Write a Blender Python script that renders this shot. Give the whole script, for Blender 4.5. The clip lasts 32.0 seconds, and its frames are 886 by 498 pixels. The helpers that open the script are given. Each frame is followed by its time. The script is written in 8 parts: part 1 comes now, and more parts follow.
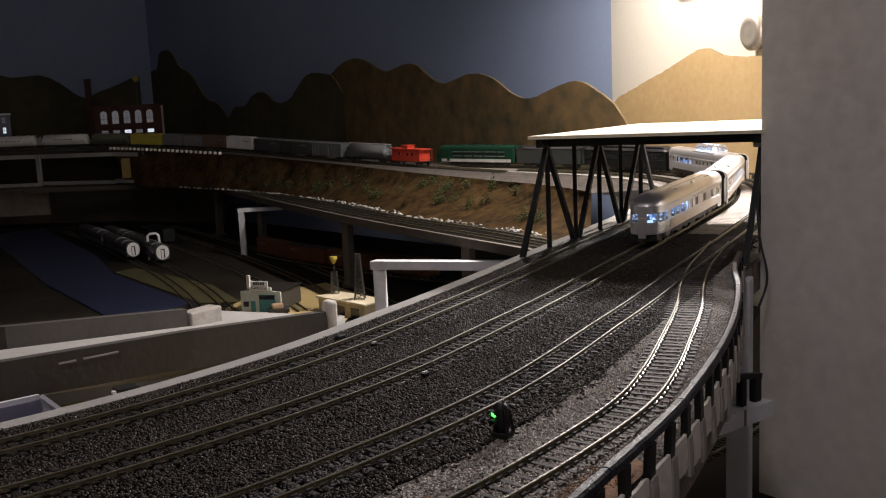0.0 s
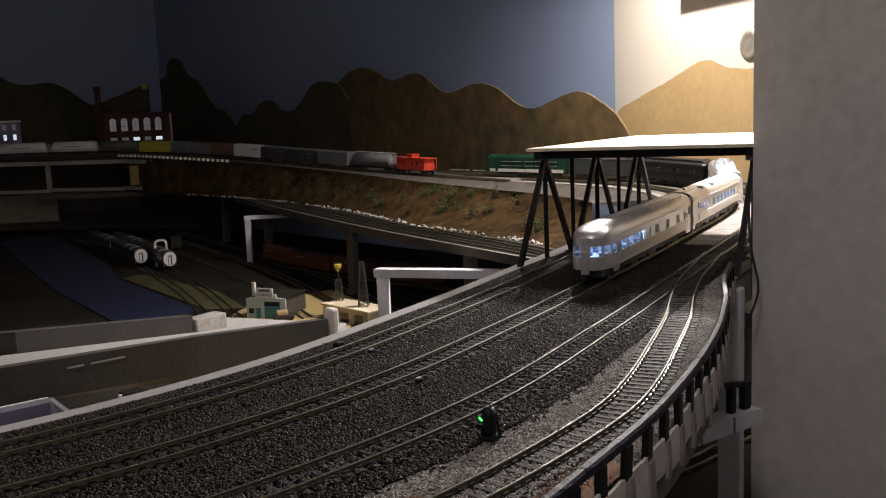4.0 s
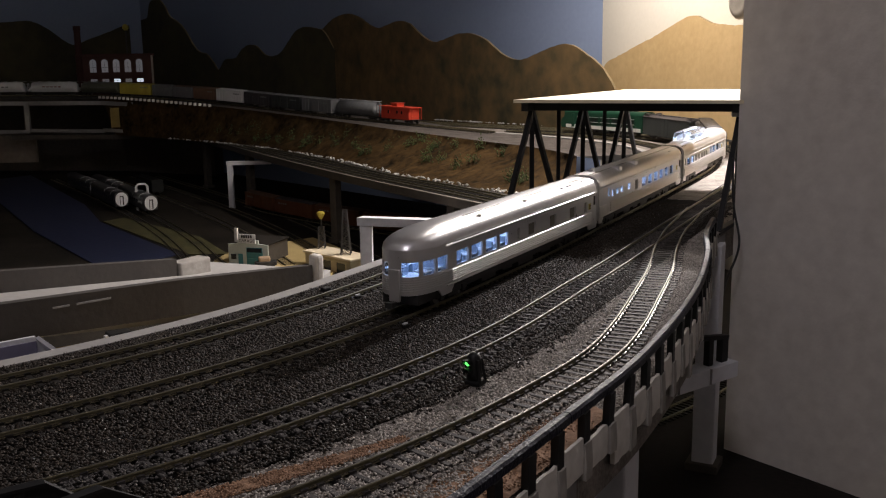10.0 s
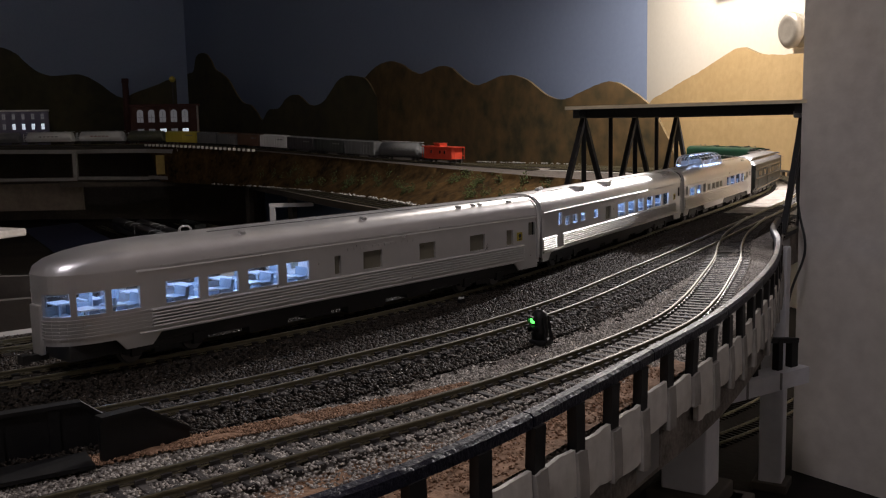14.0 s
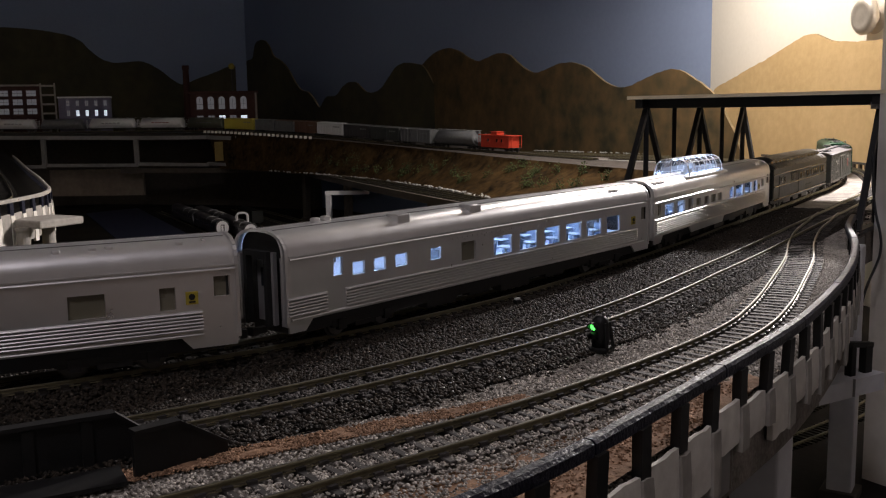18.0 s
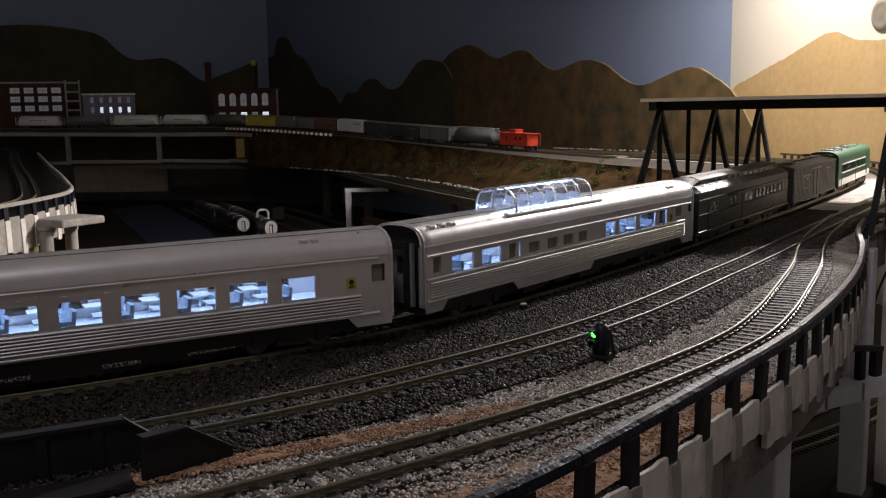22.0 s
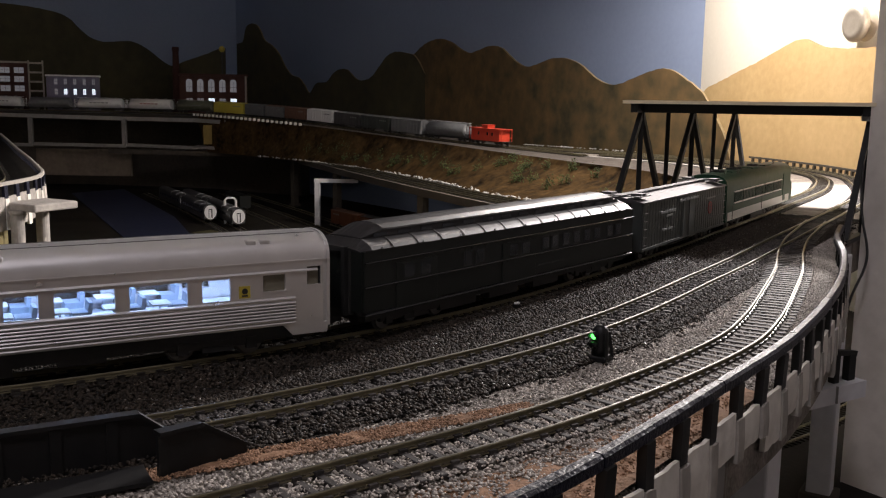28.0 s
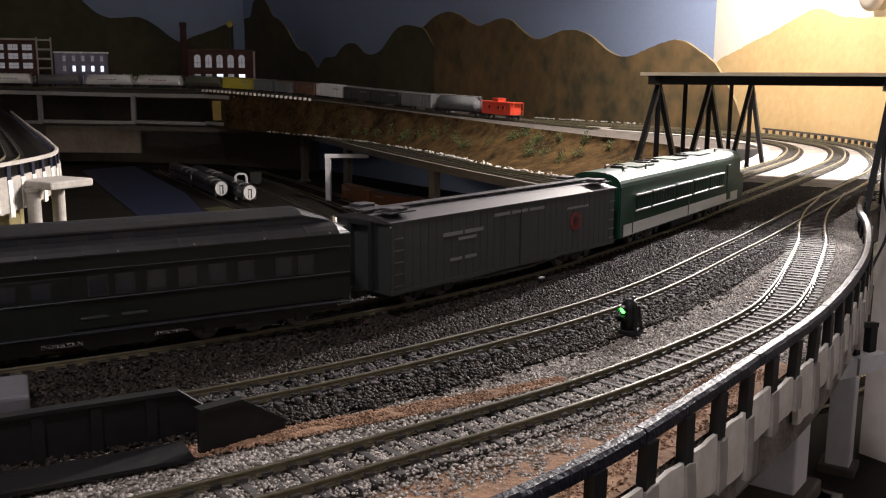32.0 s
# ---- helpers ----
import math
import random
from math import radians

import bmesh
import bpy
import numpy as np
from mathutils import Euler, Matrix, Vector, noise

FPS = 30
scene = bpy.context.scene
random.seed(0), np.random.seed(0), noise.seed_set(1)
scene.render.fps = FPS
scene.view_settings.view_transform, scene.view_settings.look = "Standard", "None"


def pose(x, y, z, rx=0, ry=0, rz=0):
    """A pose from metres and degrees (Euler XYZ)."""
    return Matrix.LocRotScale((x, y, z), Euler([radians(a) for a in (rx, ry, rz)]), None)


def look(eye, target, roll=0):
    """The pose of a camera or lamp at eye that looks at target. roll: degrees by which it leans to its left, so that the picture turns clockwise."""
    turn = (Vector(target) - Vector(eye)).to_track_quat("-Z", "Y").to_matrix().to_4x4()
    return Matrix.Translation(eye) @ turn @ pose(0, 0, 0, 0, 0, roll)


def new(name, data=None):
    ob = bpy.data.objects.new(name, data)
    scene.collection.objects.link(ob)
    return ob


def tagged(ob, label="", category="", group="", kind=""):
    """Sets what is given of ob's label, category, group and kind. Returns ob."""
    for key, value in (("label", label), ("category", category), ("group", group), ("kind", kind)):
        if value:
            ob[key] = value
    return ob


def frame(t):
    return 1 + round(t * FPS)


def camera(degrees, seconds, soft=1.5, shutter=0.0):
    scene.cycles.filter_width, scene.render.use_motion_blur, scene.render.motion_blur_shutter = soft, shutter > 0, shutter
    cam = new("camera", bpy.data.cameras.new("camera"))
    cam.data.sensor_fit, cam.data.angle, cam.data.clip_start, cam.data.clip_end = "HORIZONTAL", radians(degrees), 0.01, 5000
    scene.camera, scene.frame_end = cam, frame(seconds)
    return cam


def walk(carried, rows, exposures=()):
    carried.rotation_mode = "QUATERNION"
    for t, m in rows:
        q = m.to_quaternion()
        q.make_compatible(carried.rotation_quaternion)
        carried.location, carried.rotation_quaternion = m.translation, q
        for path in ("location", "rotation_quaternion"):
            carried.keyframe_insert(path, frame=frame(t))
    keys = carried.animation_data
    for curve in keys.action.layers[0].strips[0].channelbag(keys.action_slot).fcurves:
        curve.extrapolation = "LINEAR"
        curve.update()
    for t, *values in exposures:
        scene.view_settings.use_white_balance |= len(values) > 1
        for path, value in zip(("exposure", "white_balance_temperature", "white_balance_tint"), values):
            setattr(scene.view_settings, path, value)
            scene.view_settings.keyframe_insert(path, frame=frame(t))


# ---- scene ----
cam = camera(50.7, 32.0, soft=1.15)
PATH = [
    (0, (0.028, -0.008, 1.146), (-0.1, 1.965, 0.844), -2.6),
    (0.5, (0.031, -0.009, 1.146), (-0.099, 1.963, 0.837), -2.6),
    (1, (0.034, -0.013, 1.146), (-0.1, 1.958, 0.834), -2.7),
    (1.5, (0.036, -0.018, 1.148), (-0.106, 1.952, 0.837), -2.4),
    (2, (0.036, -0.02, 1.15), (-0.113, 1.951, 0.845), -2.5),
    (2.5, (0.037, -0.023, 1.151), (-0.11, 1.949, 0.851), -2.7),
    (3, (0.039, -0.025, 1.151), (-0.108, 1.948, 0.856), -2.7),
    (3.5, (0.037, -0.026, 1.15), (-0.108, 1.948, 0.86), -2.5),
    (5.5, (0.039, -0.036, 1.156), (-0.096, 1.94, 0.874), -2.1),
    (6, (0.037, -0.036, 1.155), (-0.082, 1.938, 0.857), -1.5),
    (6.5, (0.034, -0.034, 1.155), (-0.084, 1.934, 0.82), -1.1),
    (7, (0.033, -0.031, 1.153), (-0.081, 1.933, 0.793), -1.1),
    (7.5, (0.034, -0.029, 1.152), (-0.078, 1.932, 0.774), -1.1),
    (8, (0.036, -0.031, 1.152), (-0.072, 1.928, 0.765), -1.1),
    (8.5, (0.035, -0.032, 1.151), (-0.072, 1.926, 0.76), -1.1),
    (9, (0.033, -0.031, 1.151), (-0.073, 1.927, 0.758), -0.9),
    (9.5, (0.034, -0.033, 1.151), (-0.07, 1.926, 0.759), -1.0),
    (10, (0.033, -0.034, 1.15), (-0.07, 1.925, 0.76), -0.9),
    (10.5, (0.032, -0.033, 1.15), (-0.071, 1.926, 0.759), -0.9),
    (11, (0.033, -0.032, 1.15), (-0.07, 1.927, 0.761), -1.0),
    (11.5, (0.034, -0.033, 1.15), (-0.065, 1.927, 0.765), -0.8),
    (12, (0.03, -0.037, 1.143), (-0.067, 1.925, 0.767), -0.2),
    (12.5, (0.026, -0.033, 1.129), (-0.082, 1.931, 0.767), -0.2),
    (13, (0.026, -0.033, 1.11), (-0.099, 1.932, 0.763), -0.1),
    (13.5, (0.027, -0.029, 1.1), (-0.12, 1.944, 0.806), -0.6),
    (14, (0.02, -0.015, 1.094), (-0.164, 1.96, 0.836), -1.2),
    (14.5, (0.017, -0.004, 1.089), (-0.195, 1.969, 0.84), -1.2),
    (16.5, (0.025, 0.001, 1.094), (-0.253, 1.964, 0.83), -1.3),
    (17, (0.024, 0.003, 1.099), (-0.266, 1.962, 0.822), -0.9),
    (17.5, (0.024, 0.002, 1.098), (-0.28, 1.959, 0.817), -1.2),
    (18, (0.018, 0.007, 1.097), (-0.284, 1.963, 0.814), -1.0),
    (18.5, (0.017, 0.009, 1.097), (-0.289, 1.965, 0.812), -0.8),
    (19, (0.014, 0.005, 1.099), (-0.279, 1.962, 0.812), -0.6),
    (19.5, (0.01, 0.0, 1.1), (-0.278, 1.958, 0.812), -0.6),
    (20, (0.01, 0.001, 1.1), (-0.278, 1.959, 0.811), -0.5),
    (20.5, (0.014, 0.005, 1.1), (-0.288, 1.961, 0.807), -0.5),
    (21, (0.019, 0.003, 1.1), (-0.301, 1.956, 0.809), -0.6),
    (21.5, (0.024, 0.002, 1.102), (-0.317, 1.95, 0.806), -0.8),
    (22, (0.027, 0.0, 1.104), (-0.321, 1.948, 0.811), -1.0),
    (22.5, (0.026, -0.001, 1.105), (-0.314, 1.948, 0.812), -0.5),
    (23, (0.026, 0.001, 1.105), (-0.308, 1.951, 0.812), -0.5),
    (23.5, (0.024, -0.001, 1.106), (-0.3, 1.952, 0.815), -0.3),
    (24, (0.024, -0.002, 1.106), (-0.293, 1.952, 0.818), -0.2),
    (24.5, (0.026, 0.001, 1.106), (-0.295, 1.953, 0.816), -0.1),
    (25, (0.026, -0.001, 1.107), (-0.291, 1.951, 0.813), -0.1),
    (25.5, (0.023, -0.003, 1.107), (-0.285, 1.951, 0.811), -0.0),
    (27.5, (0.004, -0.004, 1.106), (-0.256, 1.955, 0.795), 0.8),
    (28, (0.009, -0.004, 1.107), (-0.257, 1.954, 0.798), 0.8),
    (28.5, (0.013, -0.005, 1.108), (-0.263, 1.951, 0.798), 0.6),
    (29, (0.012, -0.012, 1.112), (-0.272, 1.941, 0.791), 0.5),
    (29.5, (0.008, -0.017, 1.114), (-0.276, 1.934, 0.782), 0.3),
    (30, (0.008, -0.015, 1.113), (-0.277, 1.935, 0.775), 0.2),
    (30.5, (0.006, -0.016, 1.113), (-0.277, 1.935, 0.771), 0.3),
    (31, (0.003, -0.01, 1.11), (-0.282, 1.939, 0.761), 0.4),
    (31.5, (0.001, -0.005, 1.108), (-0.283, 1.943, 0.75), 0.4),
    (32, (0.0, -0.004, 1.107), (-0.281, 1.942, 0.744), 0.3),
]
walk(cam, [(t, look(eye, target, roll)) for t, eye, target, roll in PATH],
     [(0, -0.12), (3, -0.1), (6, -0.2), (11, -0.33), (14, -0.25), (17, -0.25), (20, -0.18), (25, -0.1), (28, 0.35), (30, 0.78), (32, 0.85)])

# ---- light ----
world = bpy.data.worlds.new("room_air")
world.use_nodes = True
world.node_tree.nodes["Background"].inputs["Color"].default_value = (0.5, 0.6, 0.8, 1)
world.node_tree.nodes["Background"].inputs["Strength"].default_value = 0.02
scene.world = world


def lamp(name, kind, place, energy, colour, size):
    data = bpy.data.lights.new(name, kind)
    data.energy, data.color = energy, colour
    if kind == "AREA":
        data.size = size
    else:
        data.shadow_soft_size = size
    ob = new(name, data)
    ob.location = place
    return ob


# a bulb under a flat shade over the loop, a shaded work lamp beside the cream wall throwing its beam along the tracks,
# and an unseen weak fill, added above the aisle to brighten the sides facing it
SHADE = (0.20, 1.76, 1.72)
shade = lamp("loop_bulb", "SPOT", SHADE, 46.0, (1.0, 0.90, 0.84), 0.025)
shade.data.spot_size, shade.data.spot_blend = radians(170), 1.0
shade.matrix_world = look(SHADE, (0.24, 1.70, 1.0))
BEAM = (0.46, 1.40, 1.42)
beam = lamp("work_lamp", "SPOT", BEAM, 54.0, (1.0, 0.93, 0.92), 0.022)
beam.data.spot_size, beam.data.spot_blend = radians(150), 0.5
beam.matrix_world = look(BEAM, (0.0, 0.62, 1.0))
lamp("aisle_fill", "POINT", (-0.15, -0.34, 2.12), 12.4, (1.0, 0.92, 1.0), 0.10)


# ---- materials ----
def mat(name, a, b, rough=0.7, metal=0.0, grain=60.0, bump=0.0, patch=6.0, spread=0.5, emit=None, power=0.0, island=False, objrand=0.0, spec=0.5):
    """Two colours mixed by noise at two scales, with fine relief."""
    m = bpy.data.materials.new(name)
    m.use_nodes = True
    nt = m.node_tree
    p = nt.nodes["Principled BSDF"]
    co = nt.nodes.new("ShaderNodeTexCoord")
    n1, n2 = nt.nodes.new("ShaderNodeTexNoise"), nt.nodes.new("ShaderNodeTexNoise")
    n1.inputs["Scale"].default_value, n2.inputs["Scale"].default_value = grain, patch
    n1.inputs["Detail"].default_value, n2.inputs["Detail"].default_value = 5, 3
    for n in (n1, n2):
        nt.links.new(co.outputs["Object"], n.inputs["Vector"])
    add = nt.nodes.new("ShaderNodeMath")
    add.operation = "ADD"
    nt.links.new(n1.outputs["Fac"], add.inputs[0])
    nt.links.new(n2.outputs["Fac"], add.inputs[1])
    last = add.outputs[0]
    if island or objrand:
        src = nt.nodes.new("ShaderNodeNewGeometry" if island else "ShaderNodeObjectInfo")
        mul = nt.nodes.new("ShaderNodeMath")
        mul.operation = "MULTIPLY_ADD"
        nt.links.new(src.outputs["Random Per Island" if island else "Random"], mul.inputs[0])
        mul.inputs[1].default_value = 1.2 if island else objrand
        nt.links.new(last, mul.inputs[2])
        sub = nt.nodes.new("ShaderNodeMath")
        sub.operation = "SUBTRACT"
        nt.links.new(mul.outputs[0], sub.inputs[0])
        sub.inputs[1].default_value = 0.6 if island else objrand / 2
        last = sub.outputs[0]
    ramp = nt.nodes.new("ShaderNodeMapRange")
    ramp.inputs["From Min"].default_value, ramp.inputs["From Max"].default_value = 1 - spread, 1 + spread
    nt.links.new(last, ramp.inputs["Value"])
    mix = nt.nodes.new("ShaderNodeMix")
    mix.data_type = "RGBA"
    mix.inputs["A"].default_value, mix.inputs["B"].default_value = (*a, 1), (*b, 1)
    nt.links.new(ramp.outputs["Result"], mix.inputs["Factor"])
    nt.links.new(mix.outputs["Result"], p.inputs["Base Color"])
    rr = nt.nodes.new("ShaderNodeMapRange")
    rr.inputs["To Min"].default_value, rr.inputs["To Max"].default_value = max(rough - 0.08, 0.02), min(rough + 0.08, 1)
    nt.links.new(n1.outputs["Fac"], rr.inputs["Value"])
    nt.links.new(rr.outputs["Result"], p.inputs["Roughness"])
    p.inputs["Metallic"].default_value = metal
    p.inputs["Specular IOR Level"].default_value = spec
    if bump:
        bp = nt.nodes.new("ShaderNodeBump")
        bp.inputs["Strength"].default_value = 0.6
        bp.inputs["Distance"].default_value = bump
        nt.links.new(n1.outputs["Fac"], bp.inputs["Height"])
        nt.links.new(bp.outputs["Normal"], p.inputs["Normal"])
    if emit:
        p.inputs["Emission Color"].default_value = (*emit, 1)
        p.inputs["Emission Strength"].default_value = power
    return m


def glass_mat(name, tint, opacity):
    """Thin clear plastic: mostly see-through, with a glossy skin."""
    m = bpy.data.materials.new(name)
    m.use_nodes = True
    nt = m.node_tree
    nt.nodes.remove(nt.nodes["Principled BSDF"])
    tr, gl, mx = nt.nodes.new("ShaderNodeBsdfTransparent"), nt.nodes.new("ShaderNodeBsdfGlossy"), nt.nodes.new("ShaderNodeMixShader")
    tr.inputs["Color"].default_value = (*tint, 1)
    gl.inputs["Roughness"].default_value = 0.08
    mx.inputs[0].default_value = opacity
    nt.links.new(tr.outputs[0], mx.inputs[1])
    nt.links.new(gl.outputs[0], mx.inputs[2])
    nt.links.new(mx.outputs[0], nt.nodes["Material Output"].inputs["Surface"])
    return m


STONE = mat("dark_ballast_stone", (0.0030, 0.0023, 0.0016), (0.044, 0.0325, 0.0225), 0.72, grain=500, bump=0.0004, patch=110, spread=0.8, island=True, spec=0.25)
STONEPALE = mat("glinting_ballast_stone", (0.03, 0.024, 0.019), (0.15, 0.13, 0.11), 0.36, grain=500, bump=0.0004, patch=60, spread=0.8, island=True, spec=0.5)
DUST = mat("grey_track_dust_grain", (0.022, 0.020, 0.019), (0.15, 0.138, 0.13), 0.8, grain=500, patch=80, spread=0.8, island=True, spec=0.2)
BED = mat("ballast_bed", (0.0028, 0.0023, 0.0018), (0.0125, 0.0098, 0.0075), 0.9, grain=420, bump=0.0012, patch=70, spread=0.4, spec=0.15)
GRIT = mat("light_gravel_grain", (0.085, 0.075, 0.065), (0.60, 0.55, 0.49), 0.75, grain=500, patch=70, spread=0.8, island=True, spec=0.25)
GRAVEL = mat("light_gravel_bed", (0.075, 0.066, 0.057), (0.34, 0.305, 0.27), 0.95, grain=520, bump=0.0009, patch=60, spread=0.45, spec=0.15)
EARTH = mat("red_brown_earth", (0.12, 0.068, 0.039), (0.37, 0.225, 0.142), 0.95, grain=480, bump=0.0012, patch=60, spread=0.45, spec=0.15)
EARTHGRAIN = mat("red_brown_crumb", (0.12, 0.069, 0.041), (0.41, 0.255, 0.165), 0.95, grain=480, patch=60, spread=0.8, island=True, spec=0.15)
FOOT = mat("rail_foot_metal", (0.119, 0.09817, 0.06842), (0.2023, 0.1785, 0.1368), 0.26, 0.7, grain=260, patch=18)
STEEL = mat("rail_head_steel", (0.1469, 0.1371, 0.115), (0.2056, 0.1958, 0.1689), 0.4, 1.0, grain=300, patch=20)
RUST = mat("rail_side_olive", (0.085, 0.073, 0.040), (0.19, 0.168, 0.10), 0.6, 0.15, grain=250, patch=20)
TIE = mat("sleeper_plastic", (0.006, 0.005, 0.0042), (0.026, 0.022, 0.018), 0.6, grain=350, bump=0.0003, patch=90, objrand=0.6, spec=0.25)
TIEMID = mat("sleeper_grey_brown", (0.018, 0.016, 0.0155), (0.075, 0.067, 0.062), 0.7, grain=350, bump=0.0002, patch=60, objrand=0.7, spec=0.25)
TERRACE = mat("dim_terrace_gravel", (0.032, 0.027, 0.024), (0.125, 0.110, 0.098), 0.95, grain=320, bump=0.0009, patch=40, spread=0.45, spec=0.15)
NAVY = mat("dark_blue_gloss_paint", (0.0056, 0.0060, 0.0126), (0.019, 0.020, 0.035), 0.42, grain=620, bump=0.0011, patch=30, spec=0.26)
BLACK = mat("black_paint", (0.004, 0.004, 0.005), (0.014, 0.0135, 0.013), 0.55, grain=200, bump=0.0002, patch=20, spec=0.3)
PLASTER = mat("grey_white_plaster", (0.5, 0.47, 0.42), (0.8, 0.765, 0.7), 0.85, grain=180, bump=0.0008, patch=30)
PLASTERDIM = mat("stained_plaster", (0.20, 0.185, 0.165), (0.42, 0.39, 0.35), 0.9, grain=180, bump=0.0008, patch=35)
WHITEWOOD = mat("white_painted_wood", (0.55, 0.55, 0.58), (0.75, 0.75, 0.77), 0.6, grain=120, bump=0.0003, patch=12)
GREYWOOD = mat("grey_painted_wood", (0.16, 0.155, 0.15), (0.30, 0.29, 0.28), 0.7, grain=120, bump=0.0004, patch=10)
DARKWOOD = mat("raw_dark_timber", (0.035, 0.028, 0.022), (0.10, 0.085, 0.065), 0.8, grain=90, bump=0.0006, patch=8)
BOARD = mat("cream_board", (0.66, 0.56, 0.38), (0.82, 0.73, 0.54), 0.75, grain=160, bump=0.0003, patch=12)
HILLTAN = mat("tan_hardboard", (0.448, 0.3024, 0.1288), (0.616, 0.4368, 0.2128), 0.8, grain=70, bump=0.0008, patch=5)
HILLEDGE = mat("hill_edge", (0.10, 0.08, 0.04), (0.30, 0.22, 0.11), 0.9, grain=200, patch=30)
HILLBROWN = mat("painted_brown_hill", (0.030, 0.0275, 0.0098), (0.190, 0.113, 0.040), 0.9, grain=22, bump=0.001, patch=3.2, spread=0.32)
HILLDARK = mat("painted_dark_hill", (0.012, 0.014, 0.007), (0.06, 0.05, 0.022), 0.9, grain=22, bump=0.001, patch=4, spread=0.4)
SKYBLUE = mat("blue_wall_paint", (0.22, 0.28, 0.42), (0.27, 0.335, 0.48), 0.7, grain=90, bump=0.0003, patch=2)
CREAM = mat("cream_wall_paint", (0.74, 0.69, 0.58), (0.82, 0.77, 0.66), 0.6, grain=110, bump=0.0003, patch=2)
OFFWHITE = mat("off_white_wall_paint", (0.58, 0.535, 0.48), (0.80, 0.755, 0.69), 0.62, grain=70, bump=0.0012, patch=7, spread=0.45)
FLOORM = mat("dark_floor", (0.03, 0.026, 0.022), (0.08, 0.07, 0.06), 0.6, grain=30, patch=3)
CEILM = mat("ceiling_paint", (0.5, 0.5, 0.5), (0.6, 0.6, 0.6), 0.9, grain=30, patch=3)
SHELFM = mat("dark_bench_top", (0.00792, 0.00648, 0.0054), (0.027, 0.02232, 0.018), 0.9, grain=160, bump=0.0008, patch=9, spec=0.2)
YARDM = mat("yard_ground", (0.0096, 0.00864, 0.00672), (0.0408, 0.0336, 0.02496), 0.95, grain=300, bump=0.0008, patch=9, spread=0.35)
SAND = mat("yellow_sand", (0.34, 0.25, 0.10), (0.52, 0.40, 0.18), 0.95, grain=400, bump=0.0005, patch=20)
RIVER = mat("blue_painted_board", (0.0030, 0.0065, 0.029), (0.0060, 0.0115, 0.046), 0.7, grain=80, patch=5)
GRASS = mat("olive_scatter", (0.025, 0.025, 0.006), (0.085, 0.075, 0.02), 0.95, grain=350, bump=0.001, patch=20)
CLIFFM = mat("brown_rock_plaster", (0.0080, 0.0046, 0.0015), (0.078, 0.045, 0.0155), 0.95, grain=75, bump=0.0035, patch=20, spread=0.34, spec=0.12)
BUSH = mat("green_lichen", (0.018, 0.03, 0.0072), (0.078, 0.102, 0.03), 0.95, grain=300, patch=40, island=True)
CHALK = mat("white_stone", (0.248, 0.2418, 0.2232), (0.465, 0.4588, 0.434), 0.9, grain=200, patch=40, island=True)
SILVER = mat("silver_car_paint", (0.651, 0.6405, 0.6352), (0.756, 0.7455, 0.7402), 0.31, 0.75, grain=140, bump=0.00006, patch=16)
SILVERDIM = mat("silver_underside", (0.14, 0.135, 0.13), (0.24, 0.235, 0.23), 0.45, 0.5, grain=140, patch=20)
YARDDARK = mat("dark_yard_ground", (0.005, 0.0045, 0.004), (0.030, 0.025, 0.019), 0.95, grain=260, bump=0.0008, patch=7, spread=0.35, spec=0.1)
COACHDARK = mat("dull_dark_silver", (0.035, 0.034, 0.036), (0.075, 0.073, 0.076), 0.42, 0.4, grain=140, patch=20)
ROOFBLACK = mat("sooty_black_roof", (0.010, 0.010, 0.011), (0.030, 0.029, 0.030), 0.40, grain=200, bump=0.0002, patch=24, spec=0.35)
SLABGREY = mat("lilac_grey_concrete", (0.10, 0.098, 0.105), (0.17, 0.165, 0.175), 0.85, grain=160, bump=0.0004, patch=14, spec=0.2)
UNDER = mat("black_underframe", (0.008, 0.008, 0.008), (0.03, 0.028, 0.026), 0.55, grain=200, patch=40)
WHEELM = mat("wheel_steel", (0.10, 0.095, 0.09), (0.22, 0.21, 0.20), 0.4, 0.8, grain=200, patch=30)
RUBBER = mat("black_diaphragm", (0.006, 0.006, 0.006), (0.016, 0.016, 0.016), 0.7, grain=200, patch=30)
LIGHTBAR = mat("car_light_strip", (0.8, 0.85, 0.9), (0.85, 0.9, 0.95), 0.5, emit=(0.50, 0.64, 1.0), power=8.5)
SEATM = mat("blue_grey_seat", (0.24, 0.31, 0.4), (0.38, 0.46, 0.56), 0.7, grain=150, patch=40)
LINING = mat("pale_car_lining", (0.62, 0.68, 0.74), (0.74, 0.79, 0.84), 0.6, grain=100, patch=20)
PANE = glass_mat("window_plastic", (0.84, 0.90, 0.96), 0.12)
DOMEPANE = glass_mat("dome_plastic", (0.88, 0.93, 1.0), 0.22)
DARKPANE = mat("unlit_window", (0.012, 0.014, 0.018), (0.03, 0.034, 0.04), 0.15, grain=50, patch=20)
CURTAIN = mat("dim_curtained_window", (0.13, 0.12, 0.085), (0.24, 0.22, 0.165), 0.3, grain=90, patch=40)
GLOSSBELT = mat("glossy_dark_moulding", (0.02, 0.022, 0.024), (0.035, 0.037, 0.04), 0.16, 0.6, grain=120, patch=18, spec=0.9)
YELLOWLOGO = mat("yellow_decal", (0.38, 0.3, 0.03), (0.5, 0.4, 0.06), 0.5, grain=80, patch=20)
DARKGREEN = mat("dark_green_car", (0.0045, 0.006, 0.00525), (0.01125, 0.0135, 0.012), 0.42, grain=160, patch=18, spec=0.35)
REEFERGREEN = mat("grey_green_car", (0.03, 0.034, 0.032), (0.05, 0.056, 0.053), 0.5, grain=160, patch=18)
